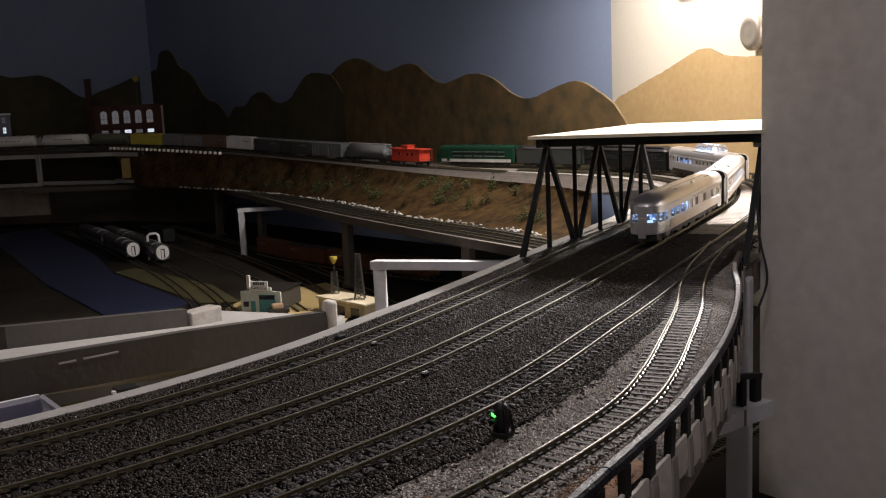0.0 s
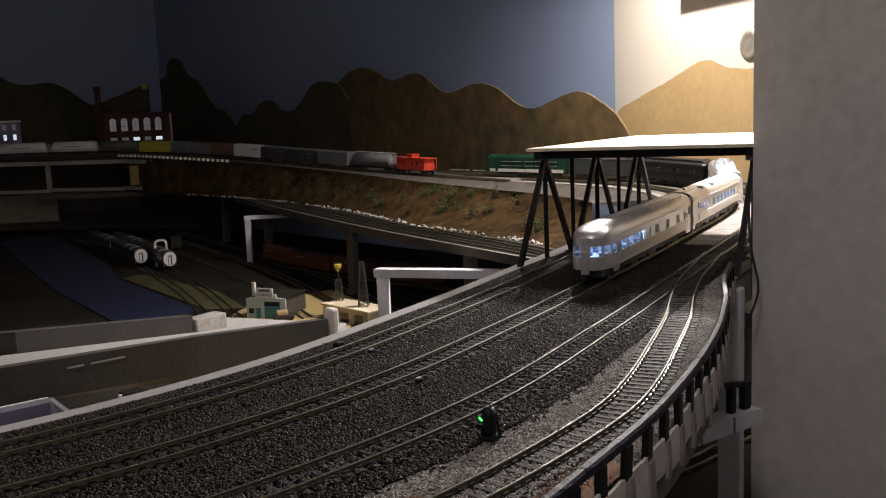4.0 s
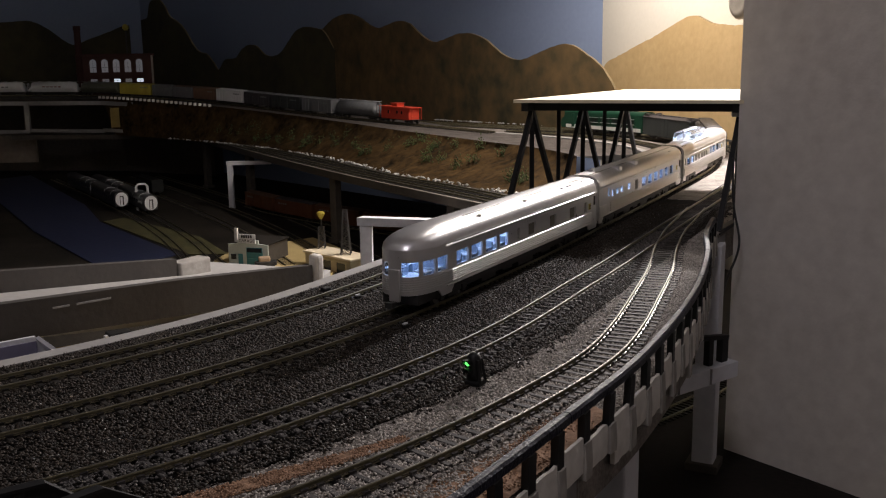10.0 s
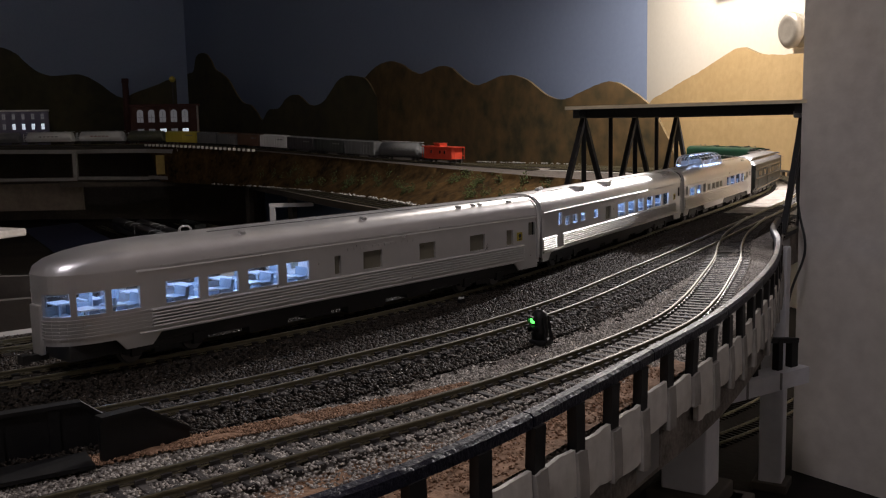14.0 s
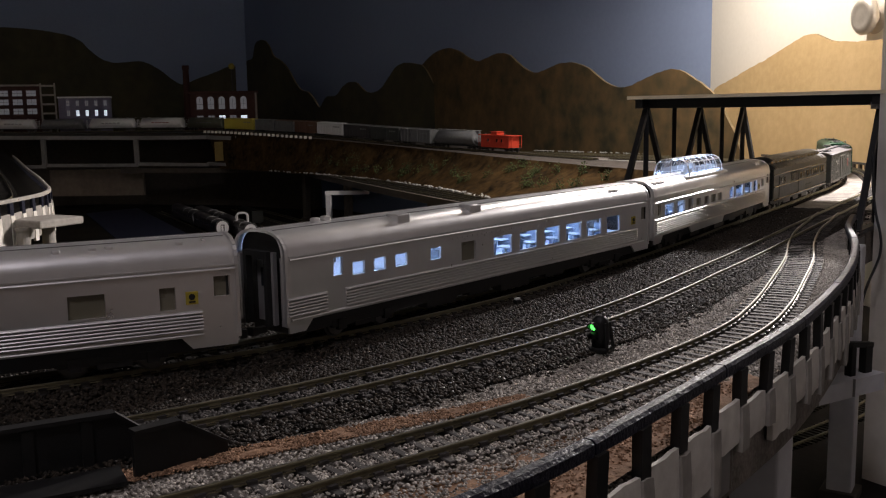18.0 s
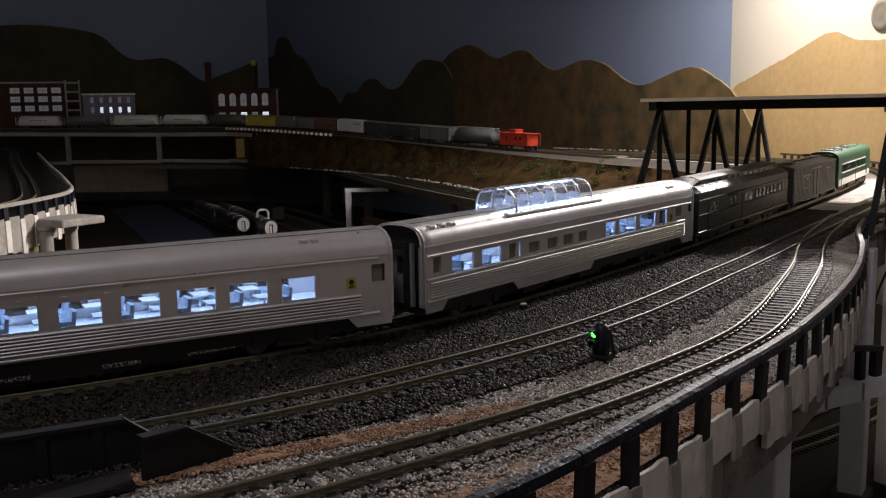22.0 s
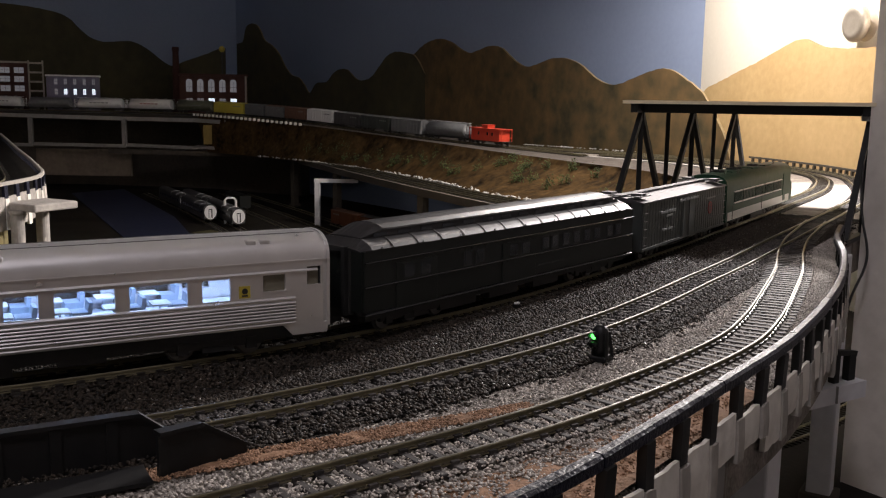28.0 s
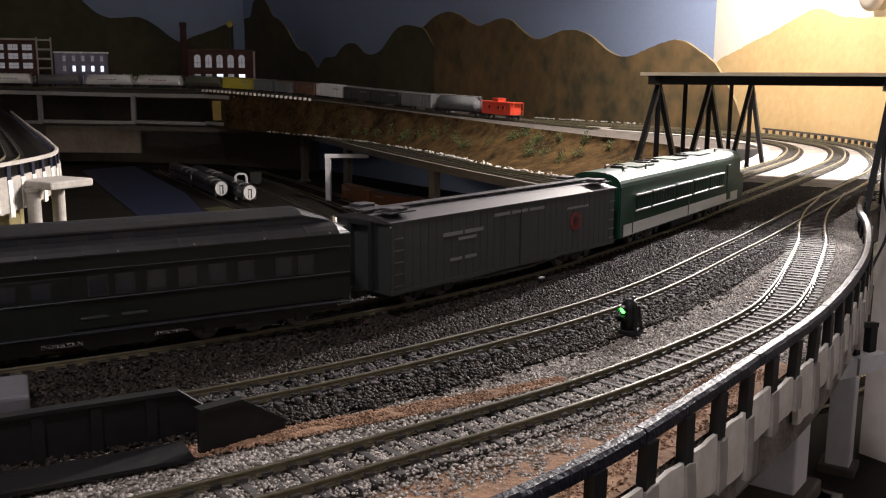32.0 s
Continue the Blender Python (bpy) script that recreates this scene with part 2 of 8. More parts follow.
REEFERROOF = mat("weathered_grey_roof", (0.045, 0.041, 0.044), (0.090, 0.084, 0.088), 0.5, 0.2, grain=160, patch=18, spec=0.25)
LOCOGREEN = mat("loco_green", (0.0078, 0.03575, 0.0195), (0.0143, 0.05525, 0.0312), 0.42, grain=160, patch=18, spec=0.2)
LOCOWHITE = mat("loco_stripe", (0.5, 0.5, 0.46), (0.62, 0.62, 0.58), 0.4, grain=160, patch=18)
REDLOGO = mat("red_decal", (0.18, 0.01575, 0.0135), (0.225, 0.027, 0.0225), 0.5, grain=80, patch=20)
DIMPRINT = mat("faded_lettering", (0.030, 0.032, 0.030), (0.045, 0.047, 0.045), 0.9, grain=80, patch=20)
PALEPRINT = mat("pale_lettering", (0.17, 0.18, 0.17), (0.21, 0.22, 0.21), 0.6, grain=80, patch=20)
WHITEPAINT = mat("white_paint", (0.66, 0.66, 0.66), (0.8, 0.8, 0.8), 0.5, grain=100, patch=10)
CABRED = mat("caboose_red", (0.46, 0.035, 0.016), (0.58, 0.065, 0.03), 0.45, grain=100, patch=10)
ORANGE = mat("orange_car", (0.09, 0.0255, 0.0066), (0.126, 0.042, 0.012), 0.6, grain=100, patch=10)
YELLOWCAR = mat("yellow_car", (0.44, 0.368, 0.04), (0.528, 0.448, 0.072), 0.5, grain=100, patch=10)
GREYCAR = mat("grey_car", (0.1125, 0.1162, 0.12), (0.1875, 0.1913, 0.195), 0.45, grain=100, patch=10)
OLIVECAR = mat("olive_grey_car", (0.085, 0.09, 0.06), (0.14, 0.145, 0.10), 0.5, grain=100, patch=10)
BROWNCAR = mat("brown_car", (0.10, 0.05, 0.03), (0.17, 0.09, 0.055), 0.6, grain=100, patch=10)
BRICK = mat("red_brick", (0.033, 0.00924, 0.0066), (0.0627, 0.0198, 0.01386), 0.85, grain=300, bump=0.0003, patch=30)
LILAC = mat("lilac_wall", (0.135, 0.1275, 0.1875), (0.2025, 0.1913, 0.27), 0.8, grain=150, patch=20)
LITPANE = mat("lit_model_window", (0.7, 0.72, 0.75), (0.75, 0.78, 0.8), 0.5, emit=(0.75, 0.85, 1.0), power=0.9)
DIMPANE = mat("dim_model_window", (0.25, 0.25, 0.28), (0.36, 0.36, 0.4), 0.5, emit=(0.8, 0.82, 0.9), power=0.07)
ROOFCREAM = mat("cream_model_wall", (0.46, 0.38, 0.22), (0.60, 0.51, 0.32), 0.8, grain=150, patch=20)
ROADM = mat("light_road", (0.2652, 0.2519, 0.2387), (0.3713, 0.358, 0.3381), 0.9, grain=160, bump=0.0004, patch=12)
PARAPET = mat("brown_grey_parapet", (0.02818, 0.02387, 0.01989), (0.05304, 0.04475, 0.03812), 0.9, grain=140, bump=0.0006, patch=14)
TEAL = mat("teal_door_paint", (0.03, 0.14, 0.15), (0.06, 0.21, 0.22), 0.6, grain=100, patch=20)
GREENLENS = mat("green_signal_lens", (0.02, 0.3, 0.05), (0.03, 0.4, 0.06), 0.3, emit=(0.10, 1.0, 0.12), power=3.0)
KNOBM = mat("brushed_knob_metal", (0.45, 0.40, 0.33), (0.58, 0.53, 0.45), 0.42, 0.6, grain=300, patch=30)
CABLE = mat("black_cable", (0.008, 0.008, 0.008), (0.02, 0.02, 0.02), 0.5, grain=200, patch=20)
TANBODY = mat("tan_car_body", (0.30, 0.21, 0.13), (0.40, 0.29, 0.19), 0.5, grain=100, patch=20)


# ---- mesh helpers ----
def thing(name, label, category, group="", kind="", m=None):
    ob = new(name)
    ob.empty_display_size = 0.01
    if m is not None:
        ob.matrix_world = m
    return tagged(ob, label, category, group, kind)


def smooth(me):
    for p in me.polygons:
        p.use_smooth = True


def part(name, bm, material, parent, label="", soft=False):
    me = bpy.data.meshes.new(name)
    bm.normal_update()
    bm.to_mesh(me)
    bm.free()
    for x in material if isinstance(material, (list, tuple)) else [material]:
        me.materials.append(x)
    if soft:
        smooth(me)
    ob = new(name, me)
    if parent is not None:
        ob.parent = parent
    return tagged(ob, label)


def shared(name, me, parent, m):
    ob = new(name, me)
    ob.parent = parent
    ob.matrix_basis = m
    return ob


def mesh(name, verts, faces, material, soft=False):
    me = bpy.data.meshes.new(name)
    me.from_pydata([tuple(v) for v in verts], [], faces)
    for x in material if isinstance(material, (list, tuple)) else [material]:
        me.materials.append(x)
    if soft:
        smooth(me)
    return me


def box(bm, c, s, rz=0.0, mi=0, m=None):
    """A box of size s about c, turned by rz degrees (or by the matrix m)."""
    r = m if m is not None else Matrix.Translation(c) @ Matrix.Rotation(radians(rz), 4, "Z")
    v = [bm.verts.new(r @ Vector((sx * s[0] / 2, sy * s[1] / 2, sz * s[2] / 2))) for sx in (-1, 1) for sy in (-1, 1) for sz in (-1, 1)]
    for f in ((0, 1, 3, 2), (4, 6, 7, 5), (0, 4, 5, 1), (2, 3, 7, 6), (0, 2, 6, 4), (1, 5, 7, 3)):
        bm.faces.new([v[i] for i in f]).material_index = mi
    return bm


def soft_box(c, s, w, rz=0.0, seg=2):
    bm = box(bmesh.new(), c, s, rz)
    bmesh.ops.bevel(bm, geom=bm.edges[:] + bm.verts[:], offset=w, segments=seg, affect="EDGES", profile=0.5)
    return bm


def bar(bm, a, b, w, h=None, mi=0, round_=0):
    """A straight bar from a to b, w wide and h deep; round_: that many sides instead."""
    a, b = Vector(a), Vector(b)
    d = (b - a).normalized()
    x = d.cross(Vector((0, 0, 1))) if abs(d.z) < 0.99 else Vector((1, 0, 0))
    x.normalize()
    y = x.cross(d)
    h = h or w
    if round_:
        ring = [(math.cos(k * 2 * math.pi / round_) * w / 2, math.sin(k * 2 * math.pi / round_) * h / 2) for k in range(round_)]
    else:
        ring = [(-w / 2, -h / 2), (w / 2, -h / 2), (w / 2, h / 2), (-w / 2, h / 2)]
    va = [bm.verts.new(a + x * u + y * v) for u, v in ring]
    vb = [bm.verts.new(b + x * u + y * v) for u, v in ring]
    n = len(ring)
    for k in range(n):
        bm.faces.new((va[k], va[(k + 1) % n], vb[(k + 1) % n], vb[k])).material_index = mi
    bm.faces.new(va[::-1]).material_index = mi
    bm.faces.new(vb).material_index = mi
    return bm


def turned(bm, profile, c, n=20, axis="Z", mi=0):
    """A solid of revolution: profile of (radius, height) about c."""
    rot = {"Z": Matrix.Identity(4), "X": Matrix.Rotation(radians(90), 4, "Y"), "Y": Matrix.Rotation(radians(-90), 4, "X")}[axis]
    rings = [[bm.verts.new(Vector(c) + rot @ Vector((r * math.cos(2 * math.pi * k / n), r * math.sin(2 * math.pi * k / n), h))) for k in range(n)] for r, h in profile]
    for a, b in zip(rings, rings[1:]):
        for k in range(n):
            bm.faces.new((a[k], a[(k + 1) % n], b[(k + 1) % n], b[k])).material_index = mi
    bm.faces.new(rings[0][::-1]).material_index = mi
    bm.faces.new(rings[-1]).material_index = mi
    return bm


def sweep(path, normals, profile, zs, materials=None, closed=True):
    """Vertices and faces of a profile of (across, up) drawn along a path on the plan."""
    n = len(profile)
    verts = [(p[0] + q[0] * u, p[1] + q[1] * u, z + v) for p, q, z in zip(path, normals, zs) for u, v in profile]
    faces = []
    for i in range(len(path) - 1):
        for k in range(n if closed else n - 1):
            a, b = i * n + k, i * n + (k + 1) % n
            faces.append((a, a + n, b + n, b))
    if closed:
        faces.append(tuple(range(n))[::-1])
        faces.append(tuple((len(path) - 1) * n + k for k in range(n)))
    return verts, faces


# ---- plan curves ----
def spline(ctrl, step=0.004):
    """A smooth line (centripetal) through the plan's control points, in even steps, with the normals to its left."""
    p = np.array(ctrl, float)
    q = np.vstack([2 * p[0] - p[1], p, 2 * p[-1] - p[-2]])
    out = []
    for i in range(1, len(q) - 2):
        p0, p1, p2, p3 = q[i - 1:i + 3]
        t1 = np.linalg.norm(p1 - p0) ** 0.5
        t2 = t1 + np.linalg.norm(p2 - p1) ** 0.5
        t3 = t2 + np.linalg.norm(p3 - p2) ** 0.5
        for t in np.linspace(t1, t2, 40, endpoint=False):
            a1, a2, a3 = (t1 - t) / t1 * p0 + t / t1 * p1, (t2 - t) / (t2 - t1) * p1 + (t - t1) / (t2 - t1) * p2, (t3 - t) / (t3 - t2) * p2 + (t - t2) / (t3 - t2) * p3
            b1, b2 = (t2 - t) / t2 * a1 + t / t2 * a2, (t3 - t) / (t3 - t1) * a2 + (t - t1) / (t3 - t1) * a3
            out.append((t2 - t) / (t2 - t1) * b1 + (t - t1) / (t2 - t1) * b2)
    out.append(p[-1])
    return even(np.array(out), step)


def even(line, step):
    s = np.concatenate([[0], np.cumsum(np.linalg.norm(np.diff(line, axis=0), axis=1))])
    u = np.linspace(0, s[-1], max(2, int(s[-1] / step) + 1))
    return np.stack([np.interp(u, s, line[:, k]) for k in range(line.shape[1])], 1)


def left_of(line):
    t = np.gradient(line[:, :2], axis=0)
    t /= np.linalg.norm(t, axis=1)[:, None]
    return np.stack([-t[:, 1], t[:, 0]], 1)


def offset(line, d, step=0.004):
    return even(line[:, :2] + left_of(line) * d, step)


def along(line):
    return np.concatenate([[0], np.cumsum(np.linalg.norm(np.diff(line, axis=0), axis=1))])


RAIL, TIETOP, GROUND = 1.0, 0.9972, 0.9955
MAIN = spline([(-2.05, -0.22), (-1.45, -0.13), (-0.9, 0.012), (-0.525, 0.141), (-0.326, 0.234), (-0.191, 0.3255), (-0.1083, 0.4060), (-0.0363, 0.501), (0.03, 0.623), (0.085, 0.735),
               (0.134, 0.845), (0.24, 1.08), (0.355, 1.36), (0.400, 1.61), (0.322, 1.88), (0.135, 2.12), (-0.04, 2.285), (-0.22, 2.46)])
MAIN_S = along(MAIN)
MAIN_ZERO = MAIN_S[np.linalg.norm(MAIN - np.array((-0.52, 0.13)), axis=1).argmin()]
INNER, OUTER = offset(MAIN, 0.064), offset(MAIN, -0.066)
# the outer track draws away from the main one towards the near end
OUTER = even(OUTER + left_of(OUTER) * np.interp(OUTER[:, 1], [0.30, 0.345, 0.375, 0.41, 0.45, 0.50, 0.60, 0.72, 1.15, 1.45], [-0.010, -0.0097, -0.009, -0.0088, -0.008, -0.006, -0.002, 0.0, 0.0, 0.020])[:, None], 0.004)
BRANCH = spline([(-0.62, -0.02), (-0.34, 0.06), (-0.2, 0.125), (-0.09, 0.215), (-0.052, 0.253), (0.005, 0.314), (0.052, 0.377), (0.09, 0.44), (0.111, 0.4925), (0.134, 0.566), (0.157, 0.645), (0.176, 0.726), (0.197, 0.80), (0.222, 0.87), (0.245, 0.935)])
EDGE = spline([(-0.75, -0.20), (-0.4, -0.04), (-0.2, 0.055), (-0.06, 0.152), (-0.022, 0.186), (0.011, 0.230), (0.036, 0.272), (0.062, 0.318), (0.103, 0.394), (0.155, 0.521), (0.189, 0.636), (0.207, 0.72), (0.232, 0.80)])


# ---- the room ----
def solid(name, outline, z0, z1, material, kind="structure", label="", category="", parent=None):
    """An upright prism over a plan outline."""
    bm = bmesh.new()
    lo = [bm.verts.new((x, y, z0)) for x, y in outline]
    hi = [bm.verts.new((x, y, z1)) for x, y in outline]
    n = len(lo)
    for k in range(n):
        bm.faces.new((lo[k], lo[(k + 1) % n], hi[(k + 1) % n], hi[k]))
    bm.faces.new(lo[::-1])
    bm.faces.new(hi)
    bmesh.ops.recalc_face_normals(bm, faces=bm.faces[:])
    return tagged(part(name, bm, material, parent), label, category, "", kind)


def wall(name, a, b, z0, z1, thick, material, label):
    """A wall whose visible face runs from a to b; its thickness lies to the left of a -> b."""
    a, b = np.array(a), np.array(b)
    t = (b - a) / np.linalg.norm(b - a)
    n = np.array((-t[1], t[0])) * thick
    return solid(name, [tuple(a), tuple(b), tuple(b + n), tuple(a + n)], z0, z1, material, "structure", label, "wall")


FLOOR_Z, CEIL_Z = 0.2, 2.55
solid("floor", [(-3.8, -2.2), (2.2, -2.2), (2.2, 5.2), (-3.8, 5.2)], FLOOR_Z - 0.1, FLOOR_Z, FLOORM, "structure", "dark floor of the layout room", "floor")
solid("ceiling", [(-3.8, -2.2), (2.2, -2.2), (2.2, 5.2), (-3.8, 5.2)], CEIL_Z, CEIL_Z + 0.1, CEILM, "structure", "plain pale ceiling", "ceiling")
CORNER, FAR, SIDE = (0.296, 2.2288), (-1.8072, 4.9567), (-3.5712, 3.6757)
wall("wall_north", CORNER, FAR, FLOOR_Z, CEIL_Z, -0.1, SKYBLUE, "sky-blue painted backdrop wall behind the layout")
wall("wall_west", FAR, SIDE, FLOOR_Z, CEIL_Z, -0.1, SKYBLUE, "sky-blue painted backdrop wall behind the model town")
wall("wall_east", (0.7496, 1.0507), CORNER, FLOOR_Z, CEIL_Z, -0.1, CREAM, "cream painted wall beside the loop")
wall("wall_partition", (1.45, -0.49), (0.2645, 0.858), FLOOR_Z, CEIL_Z, -0.42, OFFWHITE, "off-white painted end of a partition wall")
wall("wall_south", (SIDE[0], -2.0), (1.45, -2.0), FLOOR_Z, CEIL_Z, -0.1, OFFWHITE, "plain off-white wall behind the aisle")
wall("wall_southwest", SIDE, (SIDE[0], -2.0), FLOOR_Z, CEIL_Z, -0.1, OFFWHITE, "plain off-white wall beside the aisle")
wall("wall_southeast", (1.45, -2.0), (1.45, -0.49), FLOOR_Z, CEIL_Z, -0.1, OFFWHITE, "plain off-white wall beside the aisle")

# wooden valance above the cream wall
bm = box(bmesh.new(), (0, 0, 0), (0.231, 0.021, 0.0525), m=pose(0.4272, 1.8329, 1.4013, 0, 0, -69))
tagged(part("valance", bm, mat("valance_wood", (0.22, 0.10, 0.035), (0.34, 0.17, 0.07), 0.5, grain=60, patch=8), None), "brown wooden valance strip fixed on the cream wall", "trim", "", "structure")


def hill_board(name, base, direction, profile, z0, thick, face, label):
    """A hill cut out of a sheet: a smooth profile of (along, height) over base, with thickness and a rough rim."""
    d = np.array(direction) / np.linalg.norm(direction)
    n = np.array((-d[1], d[0])) * thick
    prof = spline(profile, 0.012)
    bm = bmesh.new()
    rows = []
    for u, z in prof:
        z += 0.002 * noise.noise((u * 60, z0, 3))
        x, y = base[0] + d[0] * u, base[1] + d[1] * u
        rows.append([bm.verts.new(v) for v in ((x, y, z0), (x, y, z), (x + n[0], y + n[1], z), (x + n[0], y + n[1], z0))])
    for a, b in zip(rows, rows[1:]):
        for k in range(3):
            bm.faces.new((a[k], b[k], b[k + 1], a[k + 1])).material_index = (0, 1, 0)[k]
    bm.faces.new(rows[0][::-1])
    bm.faces.new(rows[-1])
    bmesh.ops.recalc_face_normals(bm, faces=bm.faces[:])
    return tagged(part(name, bm, [face, HILLEDGE], None), label, "backdrop hill")


hill_board("hill_cutout", (0.2456, 2.0849), (-0.5664, 0.8241), [(-0.1575, 0.9834), (-0.1365, 1.036), (-0.1103, 1.076), (-0.0609, 1.133), (-0.0042, 1.165), (0.0525, 1.187), (0.105, 1.185), (0.1575, 1.173), (0.2405, 1.155), (0.3045, 1.166), (0.3885, 1.207), (0.441, 1.222), (0.4788, 1.226),
           (0.525, 1.225), (0.5775, 1.215), (0.6437, 1.208), (0.7035, 1.226), (0.7833, 1.265), (0.8495, 1.273), (0.9167, 1.264), (0.9702, 1.258), (1.026, 1.27), (1.103, 1.298), (1.176, 1.311), (1.218, 1.31), (1.288, 1.3), (1.378, 1.269), (1.47, 1.235), (1.575, 1.172)], 0.99, 0.006, HILLBROWN, "brown painted hardboard cut-out of rounded hills")
hill_board("dark_hill_cutout", (-0.4737, 3.1349), (-0.71, 0.70), [(-0.2846, 0.9939), (-0.1848, 1.063), (-0.0798, 1.126), (0.00735, 1.196), (0.07245, 1.262), (0.1281, 1.275), (0.1858, 1.28), (0.2384, 1.268), (0.2856, 1.235), (0.3413, 1.196), (0.398, 1.184), (0.4484, 1.192),
           (0.503, 1.223), (0.5554, 1.228), (0.609, 1.212), (0.6531, 1.183), (0.7402, 1.175), (0.7917, 1.138), (0.8358, 1.172), (0.881, 1.2), (0.9429, 1.212), (0.9901, 1.243), (1.052, 1.303), (1.116, 1.34), (1.177, 1.362), (1.212, 1.402), (1.254, 1.431), (1.308, 1.438),
           (1.353, 1.424), (1.386, 1.365), (1.427, 1.359), (1.449, 1.357)], 0.99, 0.006, HILLDARK, "dark green-brown hill cut-out standing against the backdrop")
hill_board("dark_hill_cutout", (-1.5342, 4.0117), (-0.82, -0.57), [(-0.021, 1.33), (0.0021, 1.328), (0.0651, 1.302), (0.1512, 1.271), (0.2121, 1.248), (0.2478, 1.265), (0.3045, 1.31), (0.3717, 1.343), (0.4862, 1.338), (0.5302, 1.35), (0.5723, 1.381), (0.6132, 1.424), (0.6552, 1.445),
           (0.7077, 1.456), (0.7802, 1.466), (0.945, 1.472), (1.155, 1.445), (1.47, 1.372), (1.89, 1.288)], 1.0, 0.006, HILLDARK, "long dark hill cut-out behind the model town")
hill_board("tan_hill_cutout", (0.296, 2.1689), (0.36, -0.933), [(0, 1.125), (0.0126, 1.142), (0.084, 1.162), (0.147, 1.179), (0.2121, 1.194), (0.2888, 1.216), (0.3622, 1.232), (0.4274, 1.215), (0.483, 1.209), (0.546, 1.207), (0.6825, 1.209), (0.8925, 1.214)],
           0.99, -0.006, HILLTAN, "tan hardboard hill cut-out leaning on the cream wall")

# round knob on the cream wall
knob = thing("door_knob", "round brushed-metal door knob with a ringed rosette on the cream wall", "door knob", m=pose(0.507, 1.7101, 1.249, 0, 0, 111) @ Matrix.Scale(1.05, 4))
part("rosette", turned(bmesh.new(), [(0.038, 0), (0.038, 0.003), (0.034, 0.007), (0.030, 0.008), (0.027, 0.011)], (0, 0, 0), 28, "Y"), KNOBM, knob, soft=True)
part("handle", turned(bmesh.new(), [(0.012, 0.01), (0.012, 0.016), (0.022, 0.020), (0.029, 0.026), (0.030, 0.032), (0.026, 0.037), (0.018, 0.039), (0.016, 0.038), (0.008, 0.039)], (0, 0, 0), 28, "Y"), KNOBM, knob, soft=True)


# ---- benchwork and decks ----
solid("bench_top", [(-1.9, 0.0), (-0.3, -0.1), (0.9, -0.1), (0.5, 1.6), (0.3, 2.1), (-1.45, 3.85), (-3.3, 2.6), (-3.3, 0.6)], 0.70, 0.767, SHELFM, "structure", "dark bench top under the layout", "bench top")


def sheet(name, a, b, za, zb, rows, material, label, rough=0.0, freq=90.0, kind="structure", skirt=0.0, step=0.006):
    """A ground sheet between two plan lines, with uneven relief and a skirt hanging from both edges."""
    n = max(2, int(max(along(a)[-1], along(b)[-1]) / step))
    pa, pb = [np.stack([np.interp(np.linspace(0, 1, n), along(l) / along(l)[-1], l[:, k]) for k in (0, 1)], 1) for l in (a, b)]
    verts, faces = [], []
    ks = np.linspace(0, 1, rows)
    for i in range(n):
        if skirt:
            verts.append((*pa[i], za - skirt))
        for k in ks:
            x, y = pa[i] * (1 - k) + pb[i] * k
            verts.append((x, y, za * (1 - k) + zb * k + (rough * noise.noise((x * freq, y * freq, 0.5)) if 0 < k < 1 else 0)))
        if skirt:
            verts.append((*pb[i], zb - skirt))
    w = rows + (2 if skirt else 0)
    for i in range(n - 1):
        for k in range(w - 1):
            c = i * w + k
            faces.append((c, c + w, c + w + 1, c + 1))
    ob = new(name, mesh(name, verts, faces, material, True))
    return tagged(ob, label, "ground", "", kind)


def piece(line, p0, p1):
    """The stretch of a line from nearest p0 to nearest p1."""
    i, j = (np.linalg.norm(line - np.array(p), axis=1).argmin() for p in (p0, p1))
    return line[i:j + 1]


MAINVIEW = MAIN[MAIN_S > MAIN_ZERO - 1.15]
DECK_IN = offset(MAINVIEW, 0.100)
SHOULDER = MAINVIEW + left_of(MAINVIEW) * np.interp(MAINVIEW[:, 1], [0.45, 0.50, 0.60, 0.70, 0.80, 1.10, 1.45], [-0.106, -0.104, -0.099, -0.096, -0.094, -0.094, -0.064])[:, None]
TURN = np.linalg.norm(MAINVIEW - np.array((0.215, 1.035)), axis=1).argmin()
tagged(sheet("loop_ground", offset(MAINVIEW[TURN:], 0.100), SHOULDER[TURN:], GROUND, GROUND - 0.0005, 30, GRAVEL, "pale grey gravel under the tracks of the loop", 0.0009, 150, skirt=0.03), "", "gravel")
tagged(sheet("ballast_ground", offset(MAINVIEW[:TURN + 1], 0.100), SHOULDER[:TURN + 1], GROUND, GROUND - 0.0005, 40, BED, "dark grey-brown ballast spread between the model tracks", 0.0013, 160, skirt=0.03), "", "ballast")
# outer half: pale gravel from the ballast shoulder out to the edge wall, and on round the loop to the back fence
FENCE = spline([(0.232, 0.80), (0.30, 0.93), (0.40, 1.16), (0.455, 1.36), (0.468, 1.54), (0.451, 1.68), (0.414, 1.82), (0.350, 1.98), (0.235, 2.13), (0.06, 2.31), (-0.12, 2.5)])
RIM = even(np.vstack([EDGE[:-1], FENCE]), 0.004)
sheet("gravel_ground", SHOULDER, piece(RIM, (-0.75, -0.2), (-0.12, 2.5)), GROUND - 0.0005, GROUND - 0.001, 26, GRAVEL, "pale grey gravel along the outer track", 0.0009, 140, skirt=0.03)

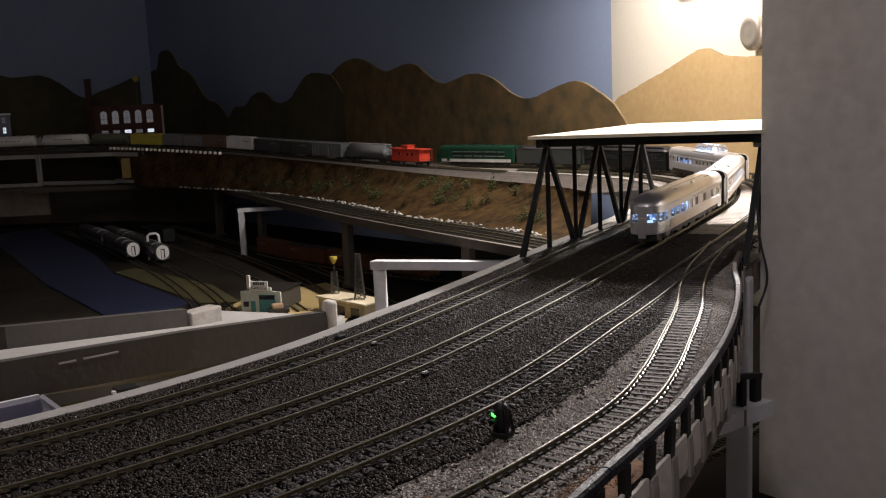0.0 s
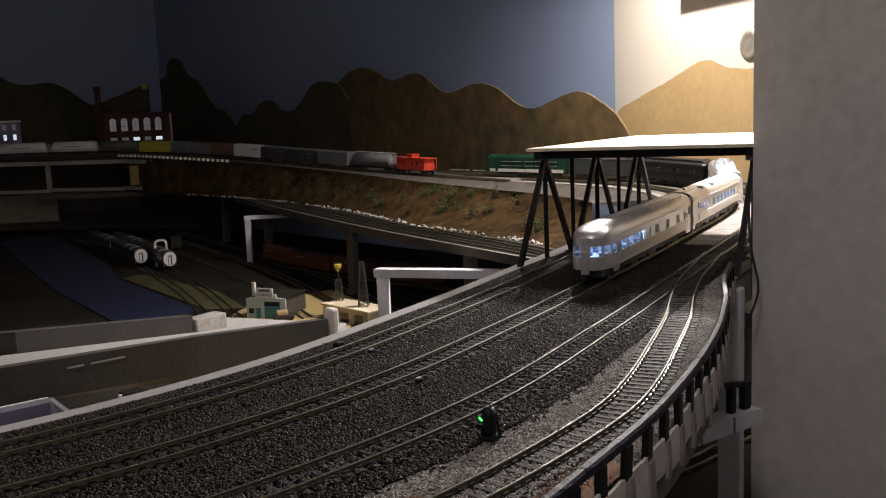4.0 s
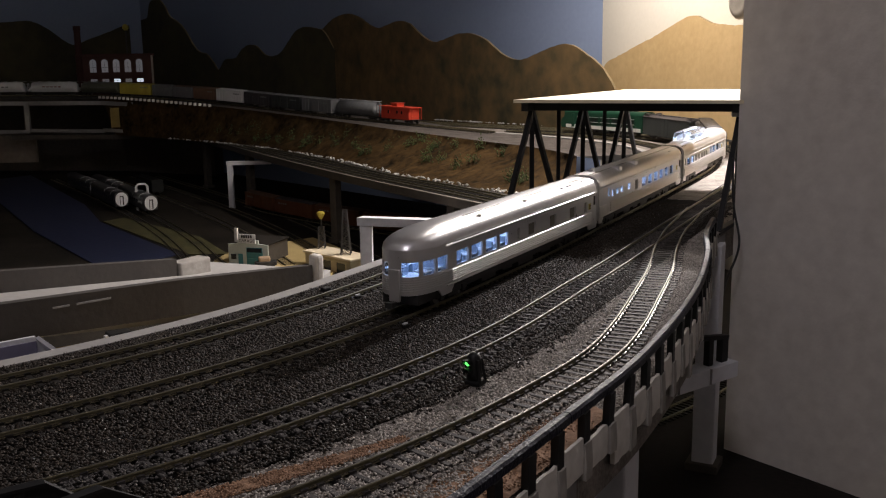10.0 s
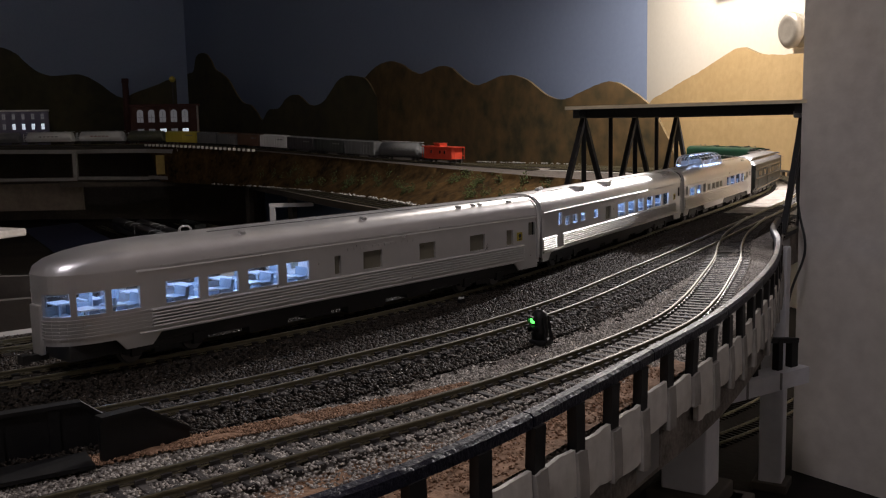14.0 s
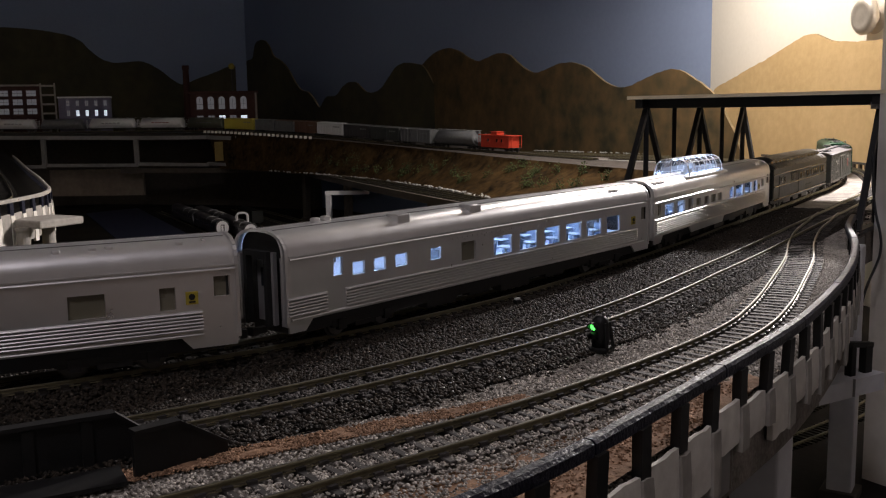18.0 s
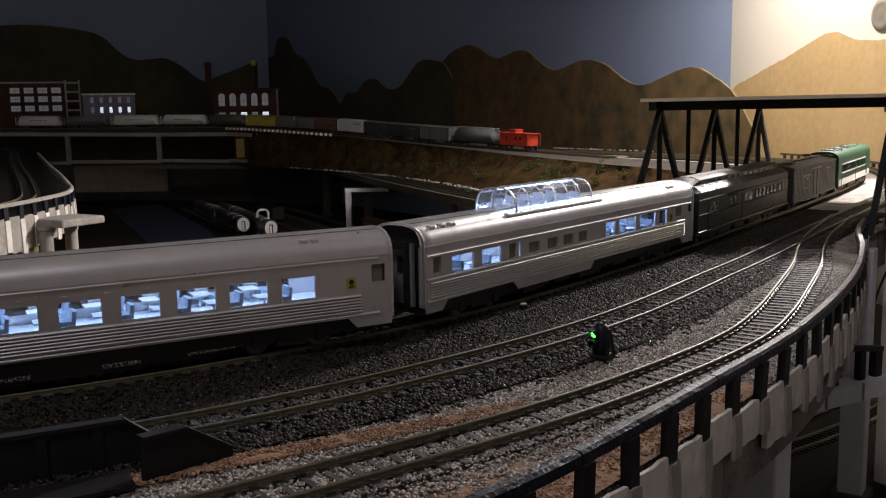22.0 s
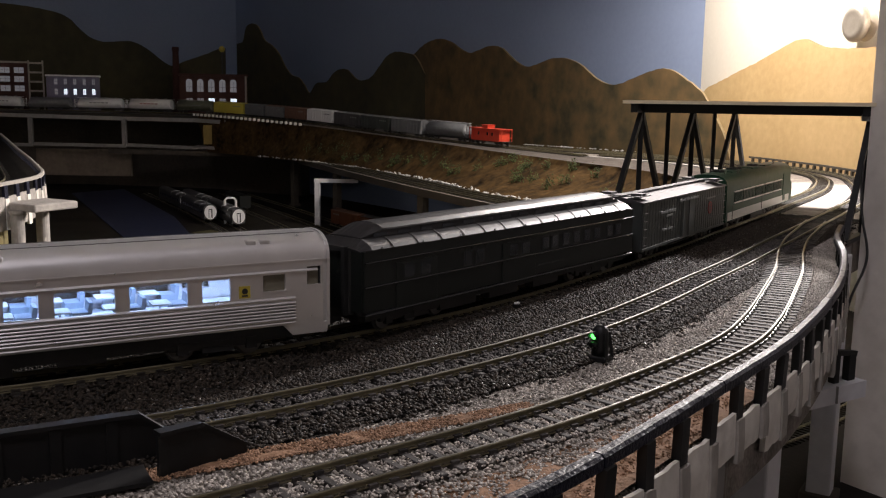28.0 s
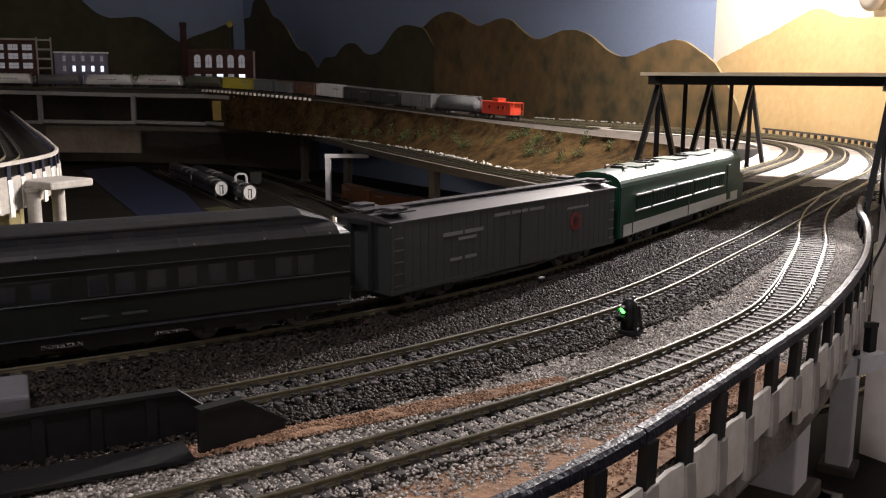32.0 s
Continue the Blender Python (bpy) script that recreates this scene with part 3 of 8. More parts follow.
# plywood under the main deck
under_a, under_b = offset(MAINVIEW, 0.096), RIM
n_ = 160
ua, ub = [np.stack([np.interp(np.linspace(0, 1, n_), along(l) / along(l)[-1], l[:, k]) for k in (0, 1)], 1) for l in (under_a, under_b)]
vs, fs = [], []
for i in range(n_):
    vs += [(*ua[i], 0.990), (*ub[i], 0.990), (*ub[i], 0.966), (*ua[i], 0.966)]
for i in range(n_ - 1):
    for k in range(4):
        fs.append((i * 4 + k, i * 4 + (k + 1) % 4, i * 4 + 4 + (k + 1) % 4, i * 4 + 4 + k))
tagged(new("deck_board", mesh("deck_board", vs, fs, GREYWOOD)), "grey painted plywood deck carrying the main tracks", "deck board", "", "structure")
v, f = sweep(offset(MAINVIEW, 0.104), left_of(offset(MAINVIEW, 0.104)), [(-0.006, -0.034), (0.006, -0.034), (0.006, 0.001), (-0.006, 0.001)], np.full(len(offset(MAINVIEW, 0.104)), GROUND))
tagged(new("deck_edge", mesh("deck_edge", v, f, ROADM)), "pale grey plaster edging along the inner side of the deck", "deck edge", "", "structure")


# ---- tracks ----
def tie_mesh(material):
    bm = box(bmesh.new(), (0, 0, 0), (0.0028, 0.030, 0.0017))
    bmesh.ops.bevel(bm, geom=[e for e in bm.edges if all(v.co.z > 0 for v in e.verts)], offset=0.0003, segments=1, affect="EDGES")
    for s in (-1, 1):
        for o in (-0.00125, 0.00125):
            box(bm, (0, s * 0.0087 + o * 1.1, 0.00130), (0.0030, 0.0013, 0.0012))
    me = bpy.data.meshes.new("sleeper")
    bm.to_mesh(me)
    bm.free()
    me.materials.append(material)
    return me


RAILPROF = [(-0.0012, -0.0026), (0.0012, -0.0026), (0.0012, -0.0021), (0.0004, -0.0019), (0.0004, -0.0009), (0.00062, -0.0007), (0.00060, -0.00022), (0.00034, 0.0), (-0.00034, 0.0), (-0.00060, -0.00022), (-0.00062, -0.0007), (-0.0004, -0.0009), (-0.0004, -0.0019), (-0.0012, -0.0021)]


def rail(parent, line, side, zs):
    path = line[:, :2]
    v, f = sweep(path, left_of(line), [(side * 0.0087 + u, w) for u, w in RAILPROF], zs)
    me = mesh("rail", v, f, [RUST, STEEL, FOOT])
    k = len(RAILPROF)
    for i, p in enumerate(me.polygons):
        if i < (len(path) - 1) * k and i % k in (7, 2, 12):
            p.material_index = 2 if i % k in (2, 12) else 1
    ob = new("rail", me)
    ob.parent = parent
    return ob


def track(label, line, ties, near, z=None, pitch=0.0076, rails=True):
    """Two rails on sleepers; the sleepers in the stretch near (metres along the line) are parts, the rest one part."""
    tr = thing("railway_track", label, "railway track", "tracks of the layout")
    zs = np.full(len(line), RAIL) if z is None else z
    for side in (-1, 1):
        rail(tr, line, side, zs)
    s, nrm = along(line), left_of(line)
    tm = tie_mesh(ties)
    rest_v, rest_f = [], []
    for d in np.arange(0.004, s[-1], pitch):
        x, y, zz = np.interp(d, s, line[:, 0]), np.interp(d, s, line[:, 1]), np.interp(d, s, zs)
        a = math.atan2(np.interp(d, s, -nrm[:, 0]), np.interp(d, s, nrm[:, 1])) + random.gauss(0, 0.012)
        m = pose(x, y, zz - 0.0026 - 0.00085 + random.gauss(0, 0.00008), 0, random.gauss(0, 0.6), math.degrees(a))
        if near[0] <= d <= near[1]:
            shared("sleeper", tm, tr, m)
        else:
            o = len(rest_v)
            for sx, sy, sz in ((-1, -1, -1), (1, -1, -1), (1, 1, -1), (-1, 1, -1), (-1, -1, 1), (1, -1, 1), (1, 1, 1), (-1, 1, 1)):
                rest_v.append(tuple(m @ Vector((sx * 0.0014, sy * 0.015, sz * 0.00085))))
            rest_f += [(o + 4, o + 5, o + 6, o + 7), (o, o + 1, o + 5, o + 4), (o + 1, o + 2, o + 6, o + 5), (o + 2, o + 3, o + 7, o + 6), (o + 3, o, o + 4, o + 7)]
    if rest_v:
        ob = new("sleeper_row", mesh("sleeper_row", rest_v, rest_f, ties))
        ob.parent = tr
        ob["kind"] = "stuff"
    return tr


def reach(line, p0, p1):
    s = along(line)
    return tuple(s[np.linalg.norm(line - np.array(p), axis=1).argmin()] for p in (p0, p1))


INNERVIEW = INNER[along(INNER) > MAIN_ZERO - 0.6]
INNERVIEW = INNERVIEW[:np.linalg.norm(INNERVIEW - np.array((0.037, 2.053)), axis=1).argmin() + 1]
OUTERVIEW = OUTER[along(OUTER) > MAIN_ZERO - 0.4]
MAINTRACK = MAIN
BR0 = np.linalg.norm(BRANCH - np.array((-0.4, 0.04)), axis=1).argmin()
BRANCHVIEW = BRANCH[BR0:]


# ---- edge wall of the main deck ----
def edging(line, s0, s1, name, label, cap_z, cap_mat, post_mat, pan_mats, pitch, cap_len, drop, post_h=0.016, out=-1, group="", post_w=0.0046):
    """A parapet: cap rail in lengths, posts below it and uneven plaster panels hanging between them."""
    ob = thing(name, label, "edge wall", group)
    s, nr = along(line), left_of(line)

    def at(d, o, z):
        return Vector((np.interp(d, s, line[:, 0]) + o * np.interp(d, s, nr[:, 0]), np.interp(d, s, line[:, 1]) + o * np.interp(d, s, nr[:, 1]), z))
    d = s0
    while d < s1:
        e = min(d + cap_len, s1)
        bm = bmesh.new()
        rows = []
        for u in np.linspace(d + 0.0004, e - 0.0004, max(3, int((e - d) / 0.005))):
            w = 0.0023 + 0.0003 * noise.noise((u * 90, 1, 0))
            rows.append([bm.verts.new(at(u, o, cap_z + z + 0.0002 * noise.noise((u * 200, o * 900, z * 900)))) for o, z in ((-w, -0.0042), (w, -0.0042), (w, -0.0010), (w * 0.6, 0), (-w * 0.6, 0), (-w, -0.0010))])
        for a, b in zip(rows, rows[1:]):
            for k in range(6):
                bm.faces.new((a[k], a[(k + 1) % 6], b[(k + 1) % 6], b[k]))
        bm.faces.new(rows[0][::-1])
        bm.faces.new(rows[-1])
        bmesh.ops.recalc_face_normals(bm, faces=bm.faces[:])
        part("cap_rail", bm, cap_mat, ob)
        d = e
    for k, d in enumerate(np.arange(s0 + pitch * 0.4, s1, pitch)):
        j = random.uniform(-0.0012, 0.0012)
        p, q = at(d + j, out * 0.0015, 0), at(d + j + 0.001, out * 0.0015, 0)
        a = math.degrees(math.atan2(q.y - p.y, q.x - p.x))
        hh = post_h + random.uniform(-0.0015, 0.002)
        bm = box(bmesh.new(), (0, 0, 0), (post_w, 0.0032, hh), m=pose(p.x, p.y, cap_z - 0.0040 - hh / 2, random.uniform(-2, 2), random.uniform(-2, 2), a))
        part("post", bm, post_mat, ob)
        for half, mt in ((0, pan_mats[1]), (1, pan_mats[0])):
            w0 = d + j - post_w * 0.56 if half == 0 else d + j + post_w * 0.56
            w1 = d + j + post_w * 0.56 if half == 0 else d + j + pitch - post_w * 0.56
            top = cap_z - (0.0185 if half == 0 else 0.0155) + random.uniform(-0.0022, 0.0016)
            dz = drop + random.choice((-0.004, -0.002, 0.0, 0.003)) + random.uniform(-0.0015, 0.0015) + (random.choice((-0.004, 0.002)) if half == 0 else 0)
            o0, o1 = out * 0.0012, out * (0.0042 if half == 0 else 0.0030)
            bm = bmesh.new()
            cols = []
            n = 3 if half == 0 else 5
            for i in range(n):
                u = w0 + (w1 - w0) * i / (n - 1)
                lean = out * random.uniform(0, 0.0004)
                zb = top - dz + random.uniform(-0.0006, 0.0006)
                zt = top + random.uniform(-0.0005, 0.0005)
                cols.append([bm.verts.new(at(u, o, z)) for o, z in ((o0, zb), (o0, zt), (o1 * 0.9, zt), (o1 + lean, (zt + zb) / 2), (o1 + lean, zb))])
            for a_, b_ in zip(cols, cols[1:]):
                for i in range(5):
                    bm.faces.new((a_[i], a_[(i + 1) % 5], b_[(i + 1) % 5], b_[i]))
            bm.faces.new(cols[0][::-1])
            bm.faces.new(cols[-1])
            bmesh.ops.recalc_face_normals(bm, faces=bm.faces[:])
            part("plaster_panel", bm, mt, ob)
    return ob


es = along(EDGE)
joint = es[np.linalg.norm(EDGE - np.array((0.104, 0.396)), axis=1).argmin()]
edging(EDGE, joint - 0.088 * 5, es[-1] - 0.012, "edge_wall", "deck edge wall with glossy dark cap rail, black posts and white plaster", 1.0135, NAVY, BLACK, (PLASTER, PLASTERDIM), 0.0255, 0.088, 0.0185, post_w=0.0058)

# earth bank between the siding and the edge wall, and the red-brown strip on its other side
sheet("earth_bank", BRANCH[(along(BRANCH) > 0.15) & (along(BRANCH) < reach(BRANCH, (0, 0), (0.06, 0.39))[1])] + left_of(BRANCH)[(along(BRANCH) > 0.15) & (along(BRANCH) < reach(BRANCH, (0, 0), (0.06, 0.39))[1])] * -0.016,
      piece(EDGE, (-0.62, -0.1), (0.085, 0.36)), GROUND - 0.0008, 0.9975, 10, EARTH, "red-brown earth bank inside the edge wall", 0.0016, 260)
seg = BRANCH[(along(BRANCH) > 0.15) & (along(BRANCH) < reach(BRANCH, (0, 0), (0.015, 0.325))[1])]
STRIP_Y, STRIP_LO, STRIP_HI = [0.15, 0.228, 0.284, 0.335], [0.042, 0.034, 0.023, 0.0165], [0.050, 0.0425, 0.031, 0.018]
lo_d, hi_d = [np.interp(seg[:, 1], STRIP_Y, v)[:, None] for v in (STRIP_LO, STRIP_HI)]
sheet("earth_strip", seg + left_of(seg) * hi_d, seg + left_of(seg) * lo_d, GROUND + 0.0003, GROUND + 0.0006, 9, EARTH, "red-brown earth strip between the ballast and the siding's gravel", 0.0016, 260)


# ---- legs and ledge under the deck ----
def leg(x, y, z0, z1, w, rz, material, label):
    ob = thing("deck_leg", label, "support leg", "legs under the decks")
    part("shaft", soft_box((x, y, (z0 + z1) / 2), (w, w, z1 - z0), 0.0012, rz), material, ob)
    part("foot_block", soft_box((x, y, z0 + 0.004), (w * 1.5, w * 1.5, 0.008), 0.001, rz), DARKWOOD, ob)
    return ob


leg(0.094, 0.414, 0.918, 0.972, 0.021, 62, WHITEWOOD, "white painted square leg under the deck edge")
leg(0.235, 0.815, 0.767, 0.985, 0.020, 66, WHITEWOOD, "white painted square leg beside the partition")
leg(-0.15, 0.10, 0.767, 0.972, 0.021, 40, WHITEWOOD, "white painted square leg under the deck edge")
leg(0.02, 0.66, 0.767, 0.972, 0.021, 62, GREYWOOD, "grey painted square leg under the deck")
plinth = thing("timber_plinth", "dark timber plinth carrying the white leg", "plinth")
part("block", soft_box((0.094, 0.414, 0.8425), (0.044, 0.044, 0.151), 0.002, 62), DARKWOOD, plinth)
part("cap", soft_box((0.094, 0.414, 0.9155), (0.048, 0.048, 0.005), 0.001, 62), DARKWOOD, plinth)
ledge = thing("side_ledge", "white ledge with small black posts bracketed below the deck edge", "ledge")
part("slab", bar(bmesh.new(), (0.152, 0.6705, 0.8935), (0.2345, 0.7379, 0.8935), 0.018, 0.013), WHITEWOOD, ledge)


def on_ledge(d, z):
    return Vector((0.1665 + 0.7745 * d, 0.6823 + 0.6326 * d, z))


for d, h, w in ((0.0300, 0.013, 0.006), (0.0596, 0.024, 0.006), (0.0775, 0.021, 0.0085)):
    part("post", soft_box(on_ledge(d, 0.900 + h / 2), (w, 0.006, h), 0.0006, 39), BLACK, ledge)
part("top_bar", bar(bmesh.new(), on_ledge(0.047, 0.9255), on_ledge(0.083, 0.9205), 0.005, 0.004), BLACK, ledge)
part("bracket", bar(bmesh.new(), on_ledge(-0.010, 0.900), on_ledge(-0.010, 0.968), 0.008, 0.008), WHITEWOOD, ledge)
for d in (0.012, 0.052):
    part("joint_strip", bar(bmesh.new(), on_ledge(d, 0.8875) + Vector((0.0058, -0.0071, 0)), on_ledge(d, 0.9005) + Vector((0.0058, -0.0071, 0)), 0.0018, 0.0016), GREYWOOD, ledge)

low = spline([(-0.45, 0.45), (-0.1, 0.70), (0.13, 0.865), (0.27, 0.995), (0.42, 1.2)])
for d in (0.0, 0.05):
    ln = offset(low, d)
    track("lower level track on the dark bench top", ln, TIE, (9, 9), np.full(len(ln), 0.7715))
lid = thing("metal_lid", "small shiny metal lid lying on the dark bench top", "lid")
part("disc", turned(bmesh.new(), [(0.011, 0), (0.0115, 0.001), (0.011, 0.0022), (0.009, 0.0024), (0.0085, 0.0015)], (0.231, 0.815, 0.7672), 22), KNOBM, lid)
part("knob", turned(bmesh.new(), [(0.002, 0), (0.002, 0.002), (0.0012, 0.0028)], (0.231, 0.815, 0.7686), 10), KNOBM, lid)


# ---- the truss canopy over the tracks ----
canopy = thing("truss_canopy", "flat cream board roof on black truss sides straddling the tracks", "model bridge")
A0, A1 = Vector((0.0715, 0.945, 0)), Vector((0.266, 0.868, 0))
AL = Vector((0.47, 0.883, 0)).normalized()
TOPZ = 1.112
DEEP = 0.315
bm = bmesh.new()
c = [A0 - AL * 0.012 + (A0 - A1).normalized() * 0.010, A1 - AL * 0.012 + (A1 - A0).normalized() * 0.016, A1 + AL * DEEP + (A1 - A0).normalized() * 0.016, A0 + AL * DEEP + (A0 - A1).normalized() * 0.010]
lo = [bm.verts.new((v.x, v.y, TOPZ - 0.0032)) for v in c]
hi = [bm.verts.new((v.x, v.y, TOPZ)) for v in c]
for k in range(4):
    bm.faces.new((lo[k], lo[(k + 1) % 4], hi[(k + 1) % 4], hi[k]))
bm.faces.new(lo[::-1]).material_index = 1
bm.faces.new(hi)
part("board", bm, [BOARD, BLACK], canopy, "thin cream board with dark edges")
for a, side in ((A0, "left"), (A1, "right")):
    part("top_chord", bar(bmesh.new(), (*(a - AL * 0.008).xy, TOPZ - 0.0075), (*(a + AL * DEEP).xy, TOPZ - 0.0075), 0.007, 0.0085), BLACK, canopy)
    for k in range(3):
        p = a + AL * (0.010 + 0.1385 * k)
        part("post", bar(bmesh.new(), (*p.xy, 0.9935), (*p.xy, TOPZ - 0.0115), 0.0048), BLACK, canopy)
        for sg in (-1, 1):
            q = a + AL * (0.010 + 0.1385 * k + sg * 0.064)
            part("diagonal", bar(bmesh.new(), (*q.xy, 0.9935), (*p.xy, TOPZ - 0.0115), 0.0048), BLACK, canopy)
        if k < 2:
            q = a + AL * (0.010 + 0.1385 * k + 0.0685)
            part("post", bar(bmesh.new(), (*q.xy, 0.9935), (*q.xy, TOPZ - 0.0115), 0.0042), BLACK, canopy)
    part("bottom_chord", bar(bmesh.new(), (*(a - AL * 0.058).xy, 0.9945), (*(a + AL * DEEP).xy, 0.9945), 0.006, 0.004), BLACK, canopy)
for k in (0, 1, 2):
    p, q = A0 + AL * (0.010 + 0.1385 * k), A1 + AL * (0.010 + 0.1385 * k)
    part("cross_beam", bar(bmesh.new(), (*p.xy, TOPZ - 0.0075), (*q.xy, TOPZ - 0.0075), 0.006, 0.0085), BLACK, canopy)
part("bracket", soft_box((A1.x, A1.y, TOPZ - 0.013), (0.009, 0.009, 0.006), 0.001, 25), GREYWOOD, canopy)


def cable(name, pts, r, material, label):
    cu = bpy.data.curves.new(name, "CURVE")
    cu.dimensions, cu.bevel_depth, cu.bevel_resolution = "3D", r, 2
    sp = cu.splines.new("NURBS")
    sp.points.add(len(pts) - 1)
    sp.use_endpoint_u, sp.order_u = True, 4
    for p, co in zip(sp.points, pts):
        p.co = (*co, 1)
    cu.materials.append(material)
    return tagged(new(name, cu), label, "cable")


cable("cable", [(0.258, 0.845, 1.06), (0.256, 0.84, 1.02), (0.262, 0.828, 0.995), (0.262, 0.824, 0.975), (0.252, 0.822, 0.955), (0.246, 0.824, 0.93), (0.243, 0.822, 0.88), (0.243, 0.820, 0.78)], 0.0011, CABLE, "thin black cable hanging down beside the truss canopy")


# ---- signal and trackside bits ----
sig = thing("dwarf_signal", "black dwarf signal with a glowing green lens in the gravel", "railway signal", m=pose(0.0245, 0.4035, GROUND, 0, 0, -28) @ Matrix.Scale(1.08, 4))
part("base", soft_box((0.0004, 0, 0.0010), (0.0080, 0.0076, 0.0024), 0.0006), BLACK, sig)
part("housing", turned(bmesh.new(), [(0.0034, 0.0), (0.0036, 0.004), (0.0035, 0.0095), (0.0030, 0.0116), (0.0018, 0.0128), (0.0006, 0.0132)], (-0.0002, 0, 0.0016), 14), BLACK, sig, soft=True)
for y in (-0.0022, 0.0022):
    part("brace", bar(bmesh.new(), (0.0040, y * 1.3, 0.0012), (0.0026, y * 0.8, 0.0120), 0.0012), BLACK, sig)
part("cable_stub", turned(bmesh.new(), [(0.0007, 0), (0.0007, 0.0013), (0.0004, 0.0016)], (0.0008, 0.0008, 0.0142), 8), WHEELM, sig)
for z, mt, nm in ((0.0106, GREENLENS, "glowing green lens"), (0.0066, DARKPANE, "")):
    ln = part("lens", turned(bmesh.new(), [(0.0006, -0.0004), (0.0014, 0.0), (0.0014, 0.0010)], (-0.0012, -0.0040, z), 14, "Y"), mt, sig, nm)
    bm = bmesh.new()
    prev = None
    for k in range(11):
        f_ = radians(-35 + 25 * k)
        cur = [(-0.0012 + r_ * math.cos(f_), y_, z + r_ * math.sin(f_)) for r_, y_ in ((0.0015, -0.0064), (0.0019, -0.0064), (0.0019, -0.0030), (0.0015, -0.0030))]
        cur = [bm.verts.new((x_, y_ + (0.0012 if z_ < z else 0) * (y_ < -0.006), z_)) for x_, y_, z_ in cur]
        if prev:
            for i in range(4):
                bm.faces.new((prev[i], prev[(i + 1) % 4], cur[(i + 1) % 4], cur[i]))
        prev = cur
    bmesh.ops.recalc_face_normals(bm, faces=bm.faces[:])
    part("hood", bm, BLACK, ln)
for x, y in ((-0.056, 0.567), (-0.018, 0.497), (0.025, 0.438)):
    st = thing("track_contact", "small dark track contact with a white top beside the rail", "track contact", "trackside contacts")
    part("stub", soft_box((x, y, GROUND + 0.0018), (0.0042, 0.0030, 0.0036), 0.0006, 50), BLACK, st)
    part("top", soft_box((x, y, GROUND + 0.0040), (0.0034, 0.0016, 0.0011), 0.0003, 50), WHITEPAINT, st)
st = thing("track_contact", "small dark round box at the deck's inner edge", "track contact", "trackside contacts")
part("box", soft_box((-0.0815, 0.590, GROUND + 0.002), (0.007, 0.005, 0.004), 0.0012, 50), BLACK, st)

# black plate-girder bridge in the near corner
gird = thing("girder_bridge", "black plate-girder bridge with tapered ends beside the track", "model bridge")


def girder(p, d, length, z1, tip, solid_web):
    """A girder from p back along -d, its end sloping down along +d."""
    p, d = Vector((*p, 0)), Vector((*d, 0)).normalized()
    e, q = p - d * length, p + d * tip
    bm = bmesh.new()
    n_v = Vector((-d.y, d.x, 0)) * 0.0008
    prof = [(e, 0.994), (e, z1), (p, z1), (q, z1 - 0.010), (q, 0.994)] if solid_web else [(p - d * 0.004, 0.994), (p - d * 0.004, z1), (p, z1), (q, z1 - 0.010), (q, 0.994)]
    fa_, ba_ = [[bm.verts.new((v.x + s_ * n_v.x, v.y + s_ * n_v.y, z)) for v, z in prof] for s_ in (-1, 1)]
    for k in range(5):
        bm.faces.new((fa_[k], fa_[(k + 1) % 5], ba_[(k + 1) % 5], ba_[k]))
    bm.faces.new(fa_[::-1])
    bm.faces.new(ba_)
    bmesh.ops.recalc_face_normals(bm, faces=bm.faces[:])
    part("web_plate", bm, BLACK, gird)
    part("top_flange", bar(bmesh.new(), (e.x, e.y, z1 + 0.0005), (p.x, p.y, z1 + 0.0005), 0.0044, 0.0012), BLACK, gird)
    part("end_flange", bar(bmesh.new(), (p.x, p.y, z1 + 0.0005), (q.x, q.y, z1 - 0.0098), 0.0030, 0.0010), BLACK, gird)
    for k in range(int(length / 0.016)):
        c_ = p - d * (0.008 + 0.016 * k)
        part("stiffener", box(bmesh.new(), (c_.x, c_.y, (0.994 + z1) / 2), (0.0032, 0.0034, z1 - 0.995), math.degrees(math.atan2(d.y, d.x))), BLACK, gird)


girder((-0.1208, 0.2577), (0.80, 0.60), 0.22, 1.0105, 0.0129, True)
girder((-0.1006, 0.2571), (0.625, 0.780), 0.014, 1.0090, 0.0158, True)
part("deck_plate", bar(bmesh.new(), (-0.285, 0.115, 0.9970), (-0.112, 0.245, 0.9970), 0.014, 0.0012), BLACK, gird)
slab = thing("concrete_slab", "pale grey concrete slab between the tracks", "slab")
part("block", soft_box((-0.212, 0.256, 0.9995), (0.072, 0.026, 0.009), 0.0012, 33), SLABGREY, slab)

# back fence round the loop
fence = thing("loop_fence", "low dark post-and-rail fence along the back of the loop", "fence")
fs_, fn = along(FENCE), left_of(FENCE)
keep = (FENCE[:, 1] > 1.2) & (FENCE[:, 1] < 1.95)
fl = FENCE[keep] + fn[keep] * 0.004
v, f = sweep(fl, left_of(fl), [(-0.0015, 0), (0.0015, 0), (0.0015, 0.0035), (-0.0015, 0.0035)], np.full(len(fl), 1.0060))
ob = new("top_rail", mesh("top_rail", v, f, DARKWOOD))
ob.parent = fence
for d in np.arange(0.01, along(fl)[-1], 0.024):
    x, y = np.interp(d, along(fl), fl[:, 0]), np.interp(d, along(fl), fl[:, 1])
    part("post", box(bmesh.new(), (x, y, 1.0005), (0.005, 0.004, 0.011), 20), DARKWOOD, fence)


# ---- the passenger train ----
W, SKIRT, EAVE, ROOFH = 0.0344, 0.0122, 0.0400, 0.0106


